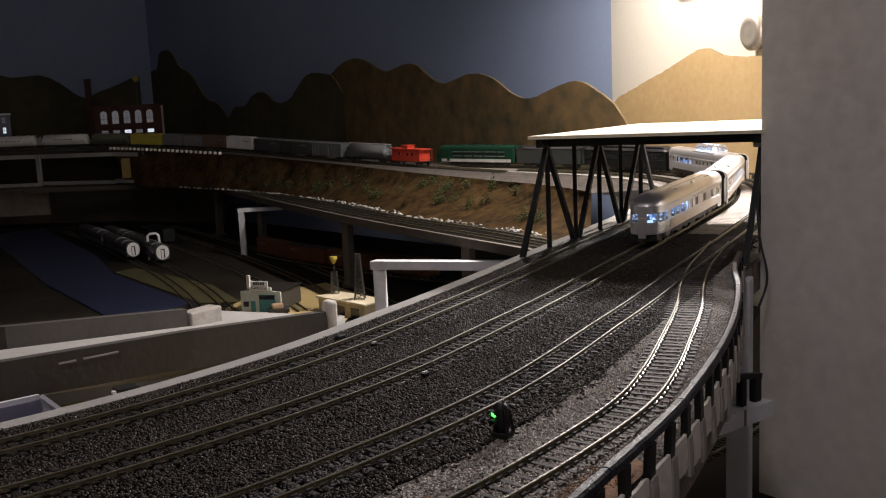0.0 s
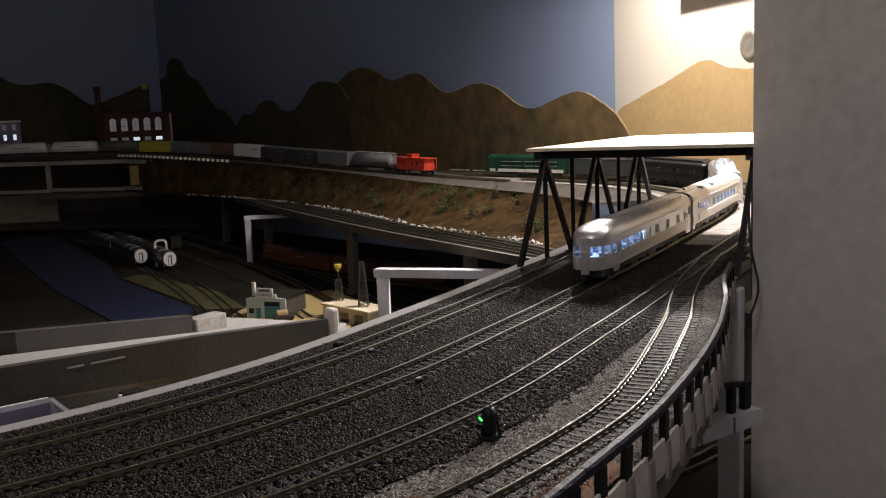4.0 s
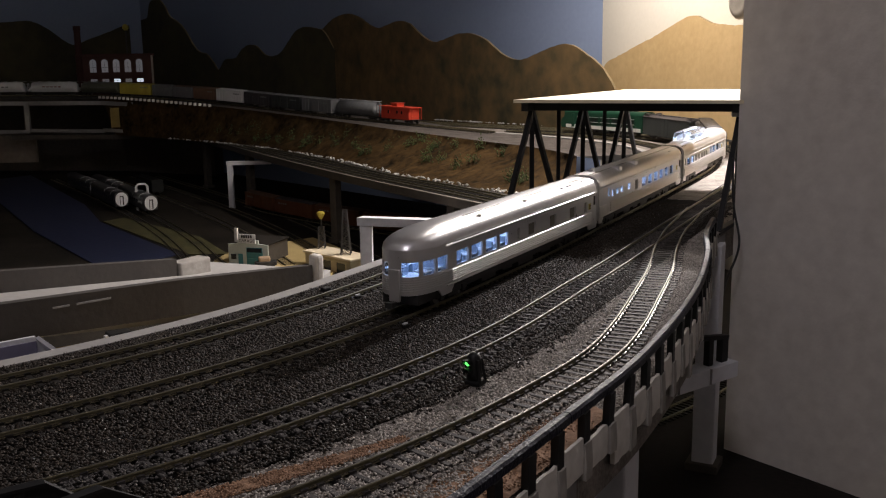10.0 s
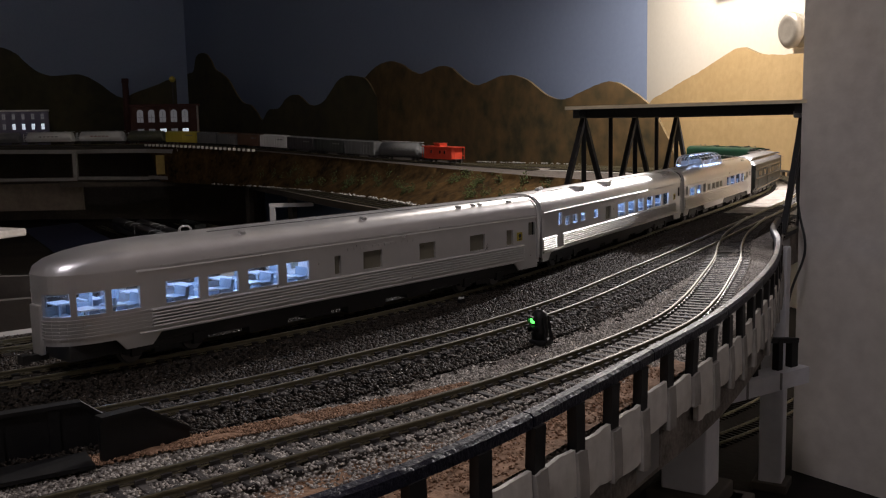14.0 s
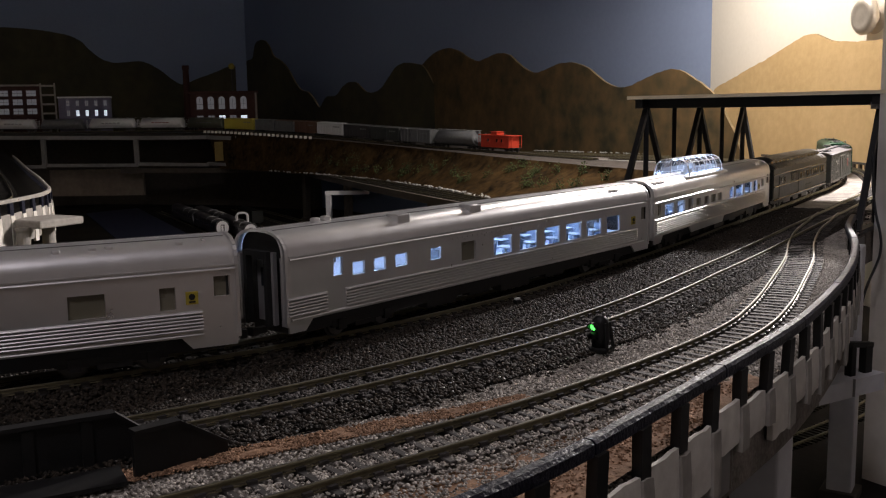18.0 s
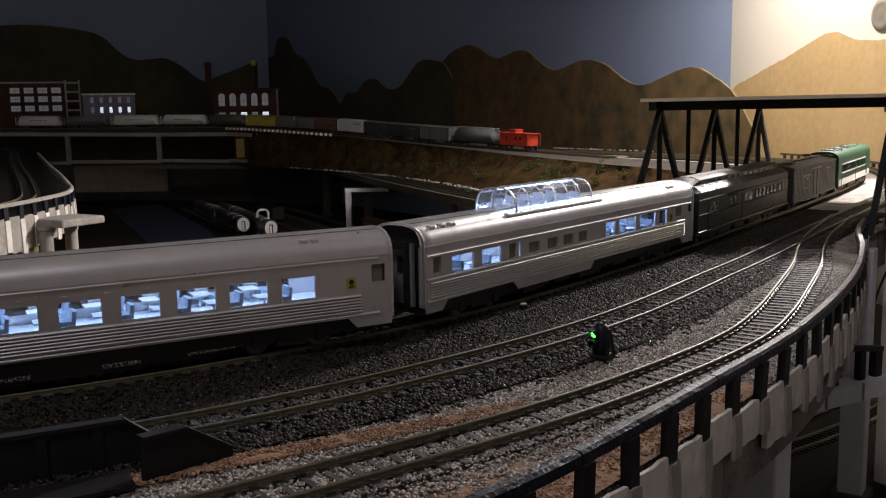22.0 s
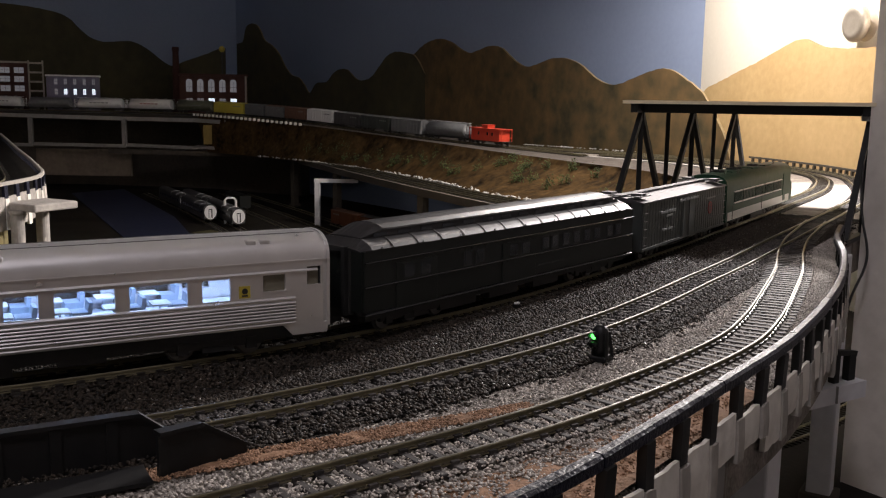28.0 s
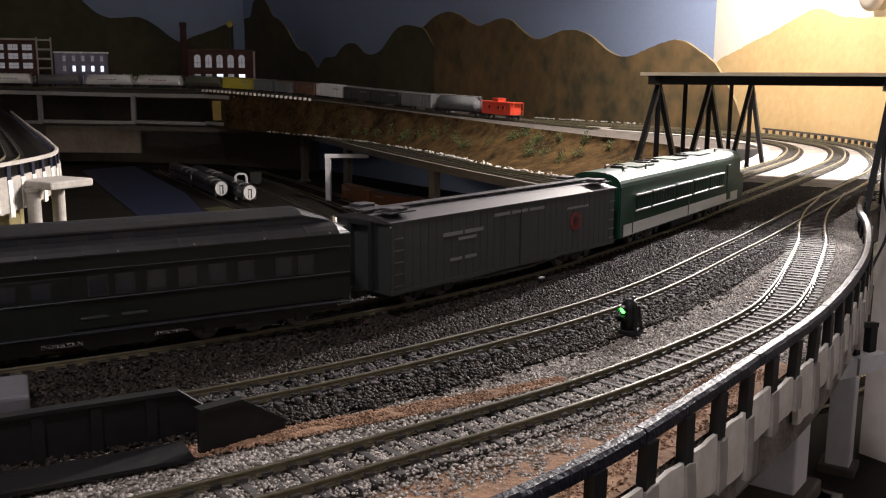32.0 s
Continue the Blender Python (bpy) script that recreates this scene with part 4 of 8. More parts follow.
def truck(parent, x, wheels=2, base=0.029, gauge=0.0165):
    """A bogie with its side frames, axles and wheels."""
    bm = bmesh.new()
    for s in (-1, 1):
        box(bm, (x, s * 0.0118, 0.0062), (base + 0.011, 0.0022, 0.0032))
        box(bm, (x, s * 0.0121, 0.0042), (base * 0.45, 0.0026, 0.0022))
        for k in range(wheels):
            ax = x + (k / (wheels - 1) - 0.5) * base
            box(bm, (ax, s * 0.0126, 0.0056), (0.0046, 0.0022, 0.0048))
    box(bm, (x, 0, 0.0072), (0.006, 0.024, 0.003))
    tr = part("truck", bm, UNDER, parent)
    for k in range(wheels):
        ax = x + (k / (wheels - 1) - 0.5) * base
        bm = bar(bmesh.new(), (ax, -0.011, 0.0054), (ax, 0.011, 0.0054), 0.0016, round_=8)
        for s in (-1, 1):
            y = s * gauge / 2
            turned(bm, [(0.0063, -0.0009 * s), (0.0063, -0.0004 * s), (0.0055, -0.0002 * s), (0.0053, 0.0012 * s)][::s], (ax, y, 0.0054), 18, "Y")
        bmesh.ops.recalc_face_normals(bm, faces=bm.faces[:])
        part("wheelset", bm, WHEELM, tr)
    return tr


def side_path(length, nose):
    """Half the car's outline on the plan, from the square end to the other end: metres along it, x and y."""
    hw = W / 2
    if not nose:
        pts = [(length / 2, -hw + 0.0025), (length / 2 - 0.0008, -hw + 0.0007), (length / 2 - 0.003, -hw), (-length / 2 + 0.003, -hw), (-length / 2 + 0.0008, -hw + 0.0007), (-length / 2, -hw + 0.0025)]
    else:
        xn, a = -length / 2 + 0.030, 0.030
        pts = [(length / 2, -hw + 0.0025), (length / 2 - 0.0008, -hw + 0.0007), (length / 2 - 0.003, -hw), (xn, -hw)]
        for k in range(1, 15):
            f = k / 14 * math.pi / 2
            pts.append((xn - a * math.sin(f) ** 0.85, -hw * math.cos(f) ** 0.72))
    return np.array(pts)


def shell(parent, length, wins, nose, material, roofmat, skirt_cut=True):
    """Sides with real window openings, drawn round the outline, and a rounded roof."""
    path = side_path(length, nose)
    s = along(path)
    cuts = sorted({round(float(v), 5) for v in s} | {w[k] for w in wins for k in (0, 1)})
    fine = []
    for a, b in zip(cuts, cuts[1:]):
        n = max(1, int((b - a) / 0.02))
        fine += [a + (b - a) * k / n for k in range(n)]
    fine.append(cuts[-1])
    zcut = sorted({SKIRT, 0.0145, EAVE} | {w[k] for w in wins for k in (2, 3)})
    bm = bmesh.new()
    for sy in (1, -1):
        g = {}
        for i, u in enumerate(fine):
            x, y = np.interp(u, s, path[:, 0]), np.interp(u, s, path[:, 1])
            for j, z in enumerate(zcut):
                g[i, j] = bm.verts.new((x, y * sy, z))
        for i in range(len(fine) - 1):
            for j in range(len(zcut) - 1):
                um, zm = (fine[i] + fine[i + 1]) / 2, (zcut[j] + zcut[j + 1]) / 2
                if any(w[0] < um < w[1] and w[2] < zm < w[3] for w in wins):
                    continue
                q = (g[i, j], g[i, j + 1], g[i + 1, j + 1], g[i + 1, j])
                bm.faces.new(q if sy > 0 else q[::-1])
    body = part("body", bm, material, parent)
    bm = bmesh.new()
    xr = -length / 2 + 0.080
    full = []
    us = sorted(set(fine) | ({s[-1] - 0.086 * k / 14 for k in range(15)} if nose else set()))
    for u in us:
        x, y = np.interp(u, s, path[:, 0]), np.interp(u, s, path[:, 1])
        row = []
        for sy in (1, -1):
            ks = range(0, 8) if sy > 0 else range(6, -1, -1)
            for k in ks:
                f = k / 7 * math.pi / 2
                c, h = math.cos(f) ** 0.75, math.sin(f) ** 0.85
                xx = xr + (x - xr) * (0.35 + 0.65 * math.cos(f)) if nose and x < xr else x
                row.append(bm.verts.new((xx, y * c * sy, EAVE + ROOFH * h)))
        full.append(row)
    for a, b in zip(full, full[1:]):
        for k in range(len(a) - 1):
            bm.faces.new((a[k], a[k + 1], b[k + 1], b[k]))
    bmesh.ops.remove_doubles(bm, verts=bm.verts[:], dist=0.00002)
    bmesh.ops.recalc_face_normals(bm, faces=bm.faces[:])
    part("roof", bm, roofmat, parent, soft=True)
    return path, s


def window(parent, path, s, w, sy, lit, glow=PANE):
    """A framed opening: a proud thin frame with reveals, and its pane."""
    u0, u1, z0, z1 = w[:4]
    bm, bp = bmesh.new(), bmesh.new()
    n = 3 if u1 > s[-1] - 0.05 and len(path) > 8 else 1
    t, deep = 0.0007, 0.0011
    cols = []
    for k in range(n + 1):
        u = u0 + (u1 - u0) * k / n
        x, y = np.interp(u, s, path[:, 0]), np.interp(u, s, path[:, 1])
        x2, y2 = np.interp(u + 0.0004, s, path[:, 0]), np.interp(u + 0.0004, s, path[:, 1])
        d = Vector((x2 - x, y2 - y, 0)).normalized()
        out = Vector((-d.y, d.x, 0)) * -1
        if out.y > 0 and abs(out.y) > 0.2:
            out = -out
        if len(path) > 8 and out.x > 0 and abs(out.x) > 0.3:
            out = -out
        p = Vector((x, y, 0))
        cols.append((p, out))

    def at(k, z, o):
        p, out = cols[k]
        q = p + out * o
        return (q.x, q.y * sy, z)
    for k in range(n):
        for za, zb, oa, ob_ in ((z0, z0, 0.0, -deep), (z1, z1, 0.0, -deep), (z0 - t, z0, 0.00025, 0.00025), (z1, z1 + t * 0.8, 0.00025, 0.00025)):
            bm.faces.new([bm.verts.new(at(k, za, oa)), bm.verts.new(at(k + 1, za, oa)), bm.verts.new(at(k + 1, zb, ob_)), bm.verts.new(at(k, zb, ob_))])
        bp.faces.new([bp.verts.new(at(k, z0, -deep)), bp.verts.new(at(k + 1, z0, -deep)), bp.verts.new(at(k + 1, z1, -deep)), bp.verts.new(at(k, z1, -deep))])
    for k in (0, n):
        bm.faces.new([bm.verts.new(at(k, z0, 0.00025)), bm.verts.new(at(k, z1, 0.00025)), bm.verts.new(at(k, z1, -deep)), bm.verts.new(at(k, z0, -deep))])
    fr = part("window", bm, SILVER, parent)
    pn = part("pane", bp, PANE if lit else CURTAIN, fr)
    if lit:
        pn.visible_shadow = False
    return fr


def ridge(bm, x0, x1, y, z, h, proud, sy):
    """A rounded rib along the side: five faces, so its upper slope catches the light."""
    ring = [(0, -h * 0.42), (proud * 0.95, -h * 0.36), (proud, -h * 0.1), (proud * 0.7, h * 0.22), (0, h / 2)]
    ra_, rb2 = [[bm.verts.new((x, y + sy * o, z + v)) for o, v in ring] for x in (x0, x1)]
    for k in range(4):
        bm.faces.new((ra_[k], ra_[k + 1], rb2[k + 1], rb2[k]))
    bm.faces.new(ra_)
    bm.faces.new(rb2[::-1])
    bmesh.ops.recalc_face_normals(bm, faces=bm.faces[:])
    return bm


def flutes(parent, x0, x1, n, z0, pitch, material=SILVER):
    for sy in (-1, 1):
        for k in range(n):
            part("flute", ridge(bmesh.new(), x0, x1, sy * (W / 2 - 0.00005), z0 + k * pitch, pitch * 0.95, 0.0012, sy), material, parent)


def belt(parent, x0, x1, zs, material=SILVER):
    for sy in (-1, 1):
        for z in zs:
            part("belt_rail", ridge(bmesh.new(), x0, x1, sy * (W / 2 - 0.00005), z, 0.0013, 0.0009, sy), material, parent)


def end_outline(k=1.0):
    """The car's cross-section, from one sill over the roof to the other."""
    pts = [(-W / 2 * k, 0.0105), (-W / 2 * k, EAVE)]
    for j in range(1, 14):
        f = j / 14 * math.pi
        c_ = math.cos(f)
        pts.append((-math.copysign(W / 2 * k * abs(c_) ** 0.75, c_), EAVE + ROOFH * k * math.sin(f) ** 0.85))
    return pts + [(W / 2 * k, EAVE), (W / 2 * k, 0.0105)]


def end_gear(parent, x, sx, trim=SILVER, framed=True):
    """The car's end: a dark bulkhead inside a bright end frame, buffer posts, a door and a coupler."""
    if framed:
        o = end_outline(0.97)
        bm = bmesh.new()
        r0, r1 = [[bm.verts.new((xx, y, z)) for y, z in o] for xx in (x - sx * 0.0042, x - sx * 0.0050)]
        bm.faces.new(r0)
        bm.faces.new(r1[::-1])
        for k in range(len(o)):
            bm.faces.new((r0[k], r0[(k + 1) % len(o)], r1[(k + 1) % len(o)], r1[k]))
        bmesh.ops.recalc_face_normals(bm, faces=bm.faces[:])
        part("end_wall", bm, RUBBER, parent)
        bm = bmesh.new()
        for (y0, z0), (y1, z1) in zip(o, o[1:]):
            bar(bm, (x - sx * 0.0006, y0, z0), (x - sx * 0.0006, y1, z1), 0.0013, 0.0013)
        part("end_frame", bm, trim, parent)
    for sy in (-1, 1):
        part("end_post", bar(bmesh.new(), (x - sx * 0.0006, sy * 0.0092, 0.0105), (x - sx * 0.0006, sy * 0.0092, 0.0415), 0.0020, 0.0016), trim, parent)
        part("corner_post", box(bmesh.new(), (x - sx * 0.0022, sy * 0.0148, 0.0250), (0.0036, 0.0030, 0.029)), trim, parent)
    dr = part("end_door", box(bmesh.new(), (x - sx * 0.0036, 0, 0.0240), (0.0010, 0.0105, 0.026)), SILVER if trim is SILVER else UNDER, parent)
    part("pane", box(bmesh.new(), (x - sx * 0.0029, 0, 0.0300), (0.0006, 0.0045, 0.008)), DARKPANE, dr)
    bm = bmesh.new()
    for sy in (-1, 1):
        box(bm, (x + sx * 0.0008, sy * 0.0068, 0.0250), (0.0030, 0.0022, 0.030))
    box(bm, (x + sx * 0.0008, 0, 0.0408), (0.0030, 0.0158, 0.0022))
    part("diaphragm", bm, RUBBER, parent)
    bm = box(bmesh.new(), (x + sx * 0.002, 0, 0.0075), (0.008, 0.0028, 0.0026))
    box(bm, (x + sx * 0.0050, 0, 0.0075), (0.0022, 0.0045, 0.0036))
    part("coupler", bm, UNDER, parent)


def interior(parent, x0, x1, seats):
    bm = box(bmesh.new(), ((x0 + x1) / 2, 0, 0.0195), (x1 - x0, W - 0.003, 0.0008))
    part("floor", bm, LINING, parent)
    bm = box(bmesh.new(), ((x0 + x1) / 2, 0.002, 0.0375), (x1 - x0, 0.007, 0.0006))
    part("light_strip", bm, LIGHTBAR, parent, "glowing bluish-white light strip")
    for x in seats:
        for sy in (-1, 1):
            bm = box(bmesh.new(), (x, sy * 0.0102, 0.0225), (0.0062, 0.0088, 0.0052))
            box(bm, (x + 0.0034, sy * 0.0102, 0.0258), (0.0016, 0.0088, 0.0072), m=pose(x + 0.0034, sy * 0.0102, 0.0252, 0, 8, 0))
            part("seat", bm, SEATM, parent)
            bm = box(bmesh.new(), (x - 0.0074, sy * 0.0110, 0.0256), (0.0074, 0.0092, 0.0006))
            box(bm, (x - 0.0074, sy * 0.0115, 0.0222), (0.0008, 0.0008, 0.0056))
            part("table", bm, LINING, parent)


def underneath(parent, length, cut):
    bm = box(bmesh.new(), (0, 0, 0.0088), (length - 0.012, 0.0255, 0.0062))
    part("underframe", bm, UNDER, parent)
    for x, w, d in ((-0.05, 0.022, 0.006), (-0.02, 0.016, 0.005), (0.012, 0.026, 0.0065), (0.05, 0.018, 0.005)):
        for sy in (-1, 1):
            part("equipment_box", box(bmesh.new(), (x, sy * 0.0095, 0.0088 - d / 2), (w, 0.006, d)), UNDER, parent)
    for x in (-cut, cut):
        truck(parent, x)


def skirts(parent, length, spans, material=SILVER):
    """Deep aprons below the sill, with sloping ends where they stop short of the car's end."""
    for x0, x1 in spans:
        c0, c1 = (0.0005 if abs(x + k * 0.01) > length / 2 else 0.0042 for x, k in ((x0, -1), (x1, 1)))
        prof = [(x0, SKIRT), (x0 + c0, 0.0076), (x1 - c1, 0.0076), (x1, SKIRT)]
        for sy in (-1, 1):
            bm = bmesh.new()
            fa_, ba_ = [[bm.verts.new((x, sy * y, z)) for x, z in prof] for y in (W / 2, W / 2 - 0.0010)]
            for k in range(4):
                bm.faces.new((fa_[k], fa_[(k + 1) % 4], ba_[(k + 1) % 4], ba_[k]))
            bm.faces.new(fa_[::-1])
            bm.faces.new(ba_)
            bmesh.ops.recalc_face_normals(bm, faces=bm.faces[:])
            part("skirt", bm, material, parent)


def passenger_car(name, label, length, wins, nose=False, seats=(), flute=(), spans=()):
    ob = thing(name, label, "train car", "cars of the moving train")
    full = [(length / 2 - w[1], length / 2 - w[0], *w[2:]) if not nose else w for w in wins]
    path, s = shell(ob, length, [w[:4] for w in full], nose, SILVER, SILVER)
    for w in full:
        for sy in (1, -1):
            window(ob, path, s, w, sy, w[4])
    interior(ob, -length / 2 + 0.012, length / 2 - 0.012, seats)
    underneath(ob, length, length * 0.34)
    for f in flute:
        flutes(ob, *f)
    skirts(ob, length, spans)
    end_gear(ob, length / 2, 1)
    if not nose:
        end_gear(ob, -length / 2, -1)
    # letter board lip under the roof
    for sy in (-1, 1):
        x0 = -length / 2 + (0.045 if nose else 0.002)
        part("drip_rail", box(bmesh.new(), ((x0 + length / 2) / 2, sy * (W / 2 + 0.0001), EAVE - 0.0002), (length / 2 - x0, 0.0006, 0.0006)), SILVER, ob)
        x0 = -length / 2 + (0.075 if nose else 0.003)
        part("roof_seam", box(bmesh.new(), ((x0 + length / 2 - 0.003) / 2, sy * 0.0062, EAVE + ROOFH - 0.00035), (length / 2 - 0.003 - x0, 0.0004, 0.0005)), SILVERDIM, ob)
    return ob


def vent(parent, x, y, z, s, m=SILVER):
    bm = soft_box((x, y, z + (0.0024 if z > 0.041 else 0.0)), s, min(s) * 0.25)
    part("roof_vent", bm, m, parent)


def decal(parent, x, y, z, r, material):
    if material is YELLOWLOGO:
        e = part("emblem", box(bmesh.new(), (x, y, z), (r * 1.7, 0.0003, r * 1.8)), YELLOWLOGO, parent, "small square yellow emblem with a dark mark")
        bm = turned(bmesh.new(), [(r * 0.45, -0.0001), (r * 0.45, 0.0001)], (x, y - 0.0002, z + r * 0.15), 12, "Y")
        box(bm, (x, y - 0.0002, z - r * 0.55), (r * 0.9, 0.0002, r * 0.25))
        part("mark", bm, UNDER, e)
        return
    bm = turned(bmesh.new(), [(r, -0.0002), (r, 0.0002), (r * 0.55, 0.0003)], (x, y, z), 14, "Y")
    bmesh.ops.recalc_face_normals(bm, faces=bm.faces[:])
    part("emblem", bm, material, parent, "round red emblem")


def bars(parent, x, y, z, w, n, h, material, gap=0.35, name="lettering"):
    """Writing too small to read, as plain bars."""
    bm = bmesh.new()
    for k in range(n):
        ww = w / n
        box(bm, (x + (k + 0.5 - n / 2) * ww, y, z), (ww * (1 - gap), 0.0003, h))
    part(name, bm, material, parent)


ZB, ZT = 0.0238, 0.0328
TL = 0.303
tail_total = along(side_path(TL, True))[-1]


def from_tail(x0, x1):
    """Distance along the outline for a stretch of the straight side, given as x."""
    return TL / 2 - x1 + 0.0013, TL / 2 - x0 + 0.0013


tail_wins = [(*from_tail(x0, x1), z0, z1, lit) for x0, x1, z0, z1, lit in (
    (-0.1050, -0.0890, ZB, ZT, True), (-0.0845, -0.0690, ZB, ZT, True), (-0.0636, -0.0470, ZB, ZT, True), (-0.0420, -0.0290, ZB, ZT, True),
    (-0.0130, -0.0090, ZB, ZT, False), (0.0060, 0.0190, ZB, ZT, False), (0.0464, 0.0589, ZB, ZT, False), (0.0874, 0.1006, ZB, ZT, False), (0.1205, 0.1264, ZB, ZT, False), (0.1414, 0.1477, 0.0277, 0.0357, False))]
tail_wins += [(tail_total - 0.0440, tail_total - 0.0320, ZB, ZT, True), (tail_total - 0.0295, tail_total - 0.0185, ZB, ZT, True), (tail_total - 0.0160, tail_total - 0.0045, ZB, ZT, True)]
tail = passenger_car("observation_car", "silver round-ended observation car with lit windows on the rails", TL, tail_wins, True, seats=(-0.130, -0.118, -0.097, -0.074, -0.052, -0.031),
                     flute=((-0.112, 0.1366, 6, 0.0153, 0.00135),), spans=((-0.128, -0.108), (0.128, 0.1505)))
# ridges round the rounded end, tail sign box, roof lamp
bm = bmesh.new()
pth = side_path(TL, True)
ps = along(pth)
for k in range(6):
    for sy in (-1, 1):
        prev = None
        for u in np.linspace(tail_total - 0.05, tail_total, 18):
            x, y = np.interp(u, ps, pth[:, 0]), np.interp(u, ps, pth[:, 1])
            cur = (x * 1.0016, y * 1.01 * sy, 0.0150 + k * 0.0014)
            if prev:
                bar(bm, prev, cur, 0.0007, 0.0007)
            prev = cur
part("fluting", bm, SILVER, tail, "ribbed skirt round the rounded end")
part("tail_box", soft_box((-TL / 2 + 0.006, 0, 0.0425), (0.004, 0.007, 0.0032), 0.0005), WHITEPAINT, tail, "small white tail light box")
part("end_door", soft_box((-TL / 2 - 0.0002, 0, 0.0185), (0.0022, 0.0075, 0.020), 0.0005), SILVER, tail)
part("coupler", box(box(bmesh.new(), (-TL / 2 - 0.002, 0, 0.0075), (0.010, 0.0028, 0.0026)), (-TL / 2 - 0.0065, 0, 0.0075), (0.003, 0.0045, 0.0036)), UNDER, tail)
for x, y in ((-0.062, -0.0115), (0.012, -0.0115), (0.085, -0.011), (0.098, -0.0105), (0.104, -0.0105), (0.13, -0.011)):
    vent(tail, x, y, 0.0462, (0.0032, 0.0028, 0.0026))
belt(tail, -0.118, 0.1366, (0.0132,))
belt(tail, -0.118, 0.150, (0.0385,))
decal(tail, 0.1327, -W / 2 - 0.0003, 0.028, 0.0028, YELLOWLOGO)
bars(tail, 0.02, -W / 2 - 0.0002, 0.0352, 0.05, 12, 0.0013, SILVER)

dz0, dz1 = 0.0236, 0.0333
diner = passenger_car("dining_car", "silver fluted dining car with bright bluish windows", 0.3065, [
    (-0.1278, -0.1226, 0.0288, 0.0366, True), (-0.1165, -0.1090, 0.0275, 0.0333, True), (-0.1032, -0.0957, 0.0275, 0.0333, True), (-0.0892, -0.0813, 0.0275, 0.0333, True), (-0.0643, -0.0569, 0.0275, 0.0333, True), (-0.0412, -0.0297, 0.0238, 0.0335, False),
    (-0.0147, 0.0010, dz0, dz1, True), (0.0085, 0.0243, dz0, dz1, True), (0.0317, 0.0467, dz0, dz1, True), (0.0537, 0.0696, dz0, dz1, True), (0.0756, 0.0920, dz0, dz1, True), (0.0985, 0.1138, dz0, dz1, True), (0.1411, 0.1477, 0.0276, 0.0357, False)],
    seats=(-0.012, 0.012, 0.034, 0.057, 0.079, 0.101), flute=((-0.1525, -0.1309, 6, 0.0153, 0.00135), (-0.1199, 0.1368, 6, 0.0153, 0.00135)), spans=((-0.1525, -0.139), (0.1305, 0.1525)))
for x in (-0.078, -0.024):
    bm = soft_box((x, -0.0102, 0.0487), (0.009, 0.008, 0.0052), 0.0007)
    part("roof_scoop", bm, SILVER, diner)
for x, y, z in ((-0.121, 0.0, 0.0492), (-0.113, 0.002, 0.0492), (0.112, -0.0125, 0.0455), (0.117, -0.0125, 0.0455), (-0.05, -0.0145, 0.0418)):
    vent(diner, x, y, z, (0.004, 0.003, 0.0022))
belt(diner, -0.151, 0.146, (0.0134, 0.0388))
decal(diner, 0.1322, -W / 2 - 0.0003, 0.0282, 0.0028, YELLOWLOGO)
for x in (-0.036, -0.02, -0.004, 0.012, 0.028, 0.044):
    vent(diner, x, -W / 2 - 0.0001, 0.0352, (0.0022, 0.0006, 0.0011), SILVER)
bars(diner, -0.02, -W / 2 - 0.0002, 0.0362, 0.055, 14, 0.0012, SILVER)

dome = passenger_car("dome_car", "silver dome car with a glowing glass dome on its roof", 0.3035, [
    (-0.1465, -0.1405, 0.0266, 0.0343, False), (-0.1318, -0.1143, 0.0248, 0.0332, True), (-0.1070, -0.0902, 0.0248, 0.0332, True), (-0.0830, -0.0755, 0.0250, 0.0332, False), (-0.0740, -0.0725, 0.0250, 0.0332, True), (-0.0640, -0.0535, 0.0256, 0.0318, False), (-0.0450, -0.0340, 0.0256, 0.0318, False),
    (-0.0280, -0.0170, 0.0256, 0.0318, False), (-0.0110, -0.0010, 0.0256, 0.0318, False), (0.0215, 0.0335, 0.0248, 0.0338, True), (0.0390, 0.0610, 0.0245, 0.0340, True), (0.0665, 0.0890, 0.0245, 0.0342, True), (0.0950, 0.1065, 0.0252, 0.0342, True), (0.1205, 0.1302, 0.0275, 0.0345, False), (0.1400, 0.1462, 0.0290, 0.0370, False)],
    seats=(-0.122, -0.098, 0.03, 0.05, 0.07, 0.088), flute=((-0.148, 0.136, 6, 0.0153, 0.00135),), spans=((-0.151, -0.134), (-0.077, 0.009), (0.1305, 0.151)))
decal(dome, 0.1138, -W / 2 - 0.0003, 0.0282, 0.0028, YELLOWLOGO)
for x, y, z in ((-0.141, -0.0125, 0.0455), (-0.133, -0.0125, 0.0455), (-0.125, -0.0125, 0.0455), (0.118, -0.0125, 0.0455), (0.124, -0.0125, 0.0455)):
    vent(dome, x, y, z, (0.0045, 0.0032, 0.0026))
belt(dome, -0.150, 0.136, (0.0240, 0.0134))
belt(dome, -0.150, 0.146, (0.0356,))
# the dome: ribs and panes over a lit upper deck
DX0, DX1, DW, DH, DZ = -0.069, 0.012, 0.0138, 0.0122, 0.0493
bays = 6


def dome_at(x, f):
    """A point of the dome's skin: upright lower sides, rounded shoulders and a flat crown."""
    c_ = math.cos(f)
    return Vector((x, -math.copysign(DW * abs(c_) ** 0.55, c_), DZ - 0.003 + (DH + 0.003) * abs(math.sin(f)) ** 0.8))


def dome_end(x, f, tip):
    """The foot of the raked glass at an end, below the point at angle f."""
    v = dome_at(x, f)
    g_ = 0.25 + 0.75 * abs(math.sin(f))
    return Vector((x + tip * g_, v.y * 0.94, DZ - 0.0022))


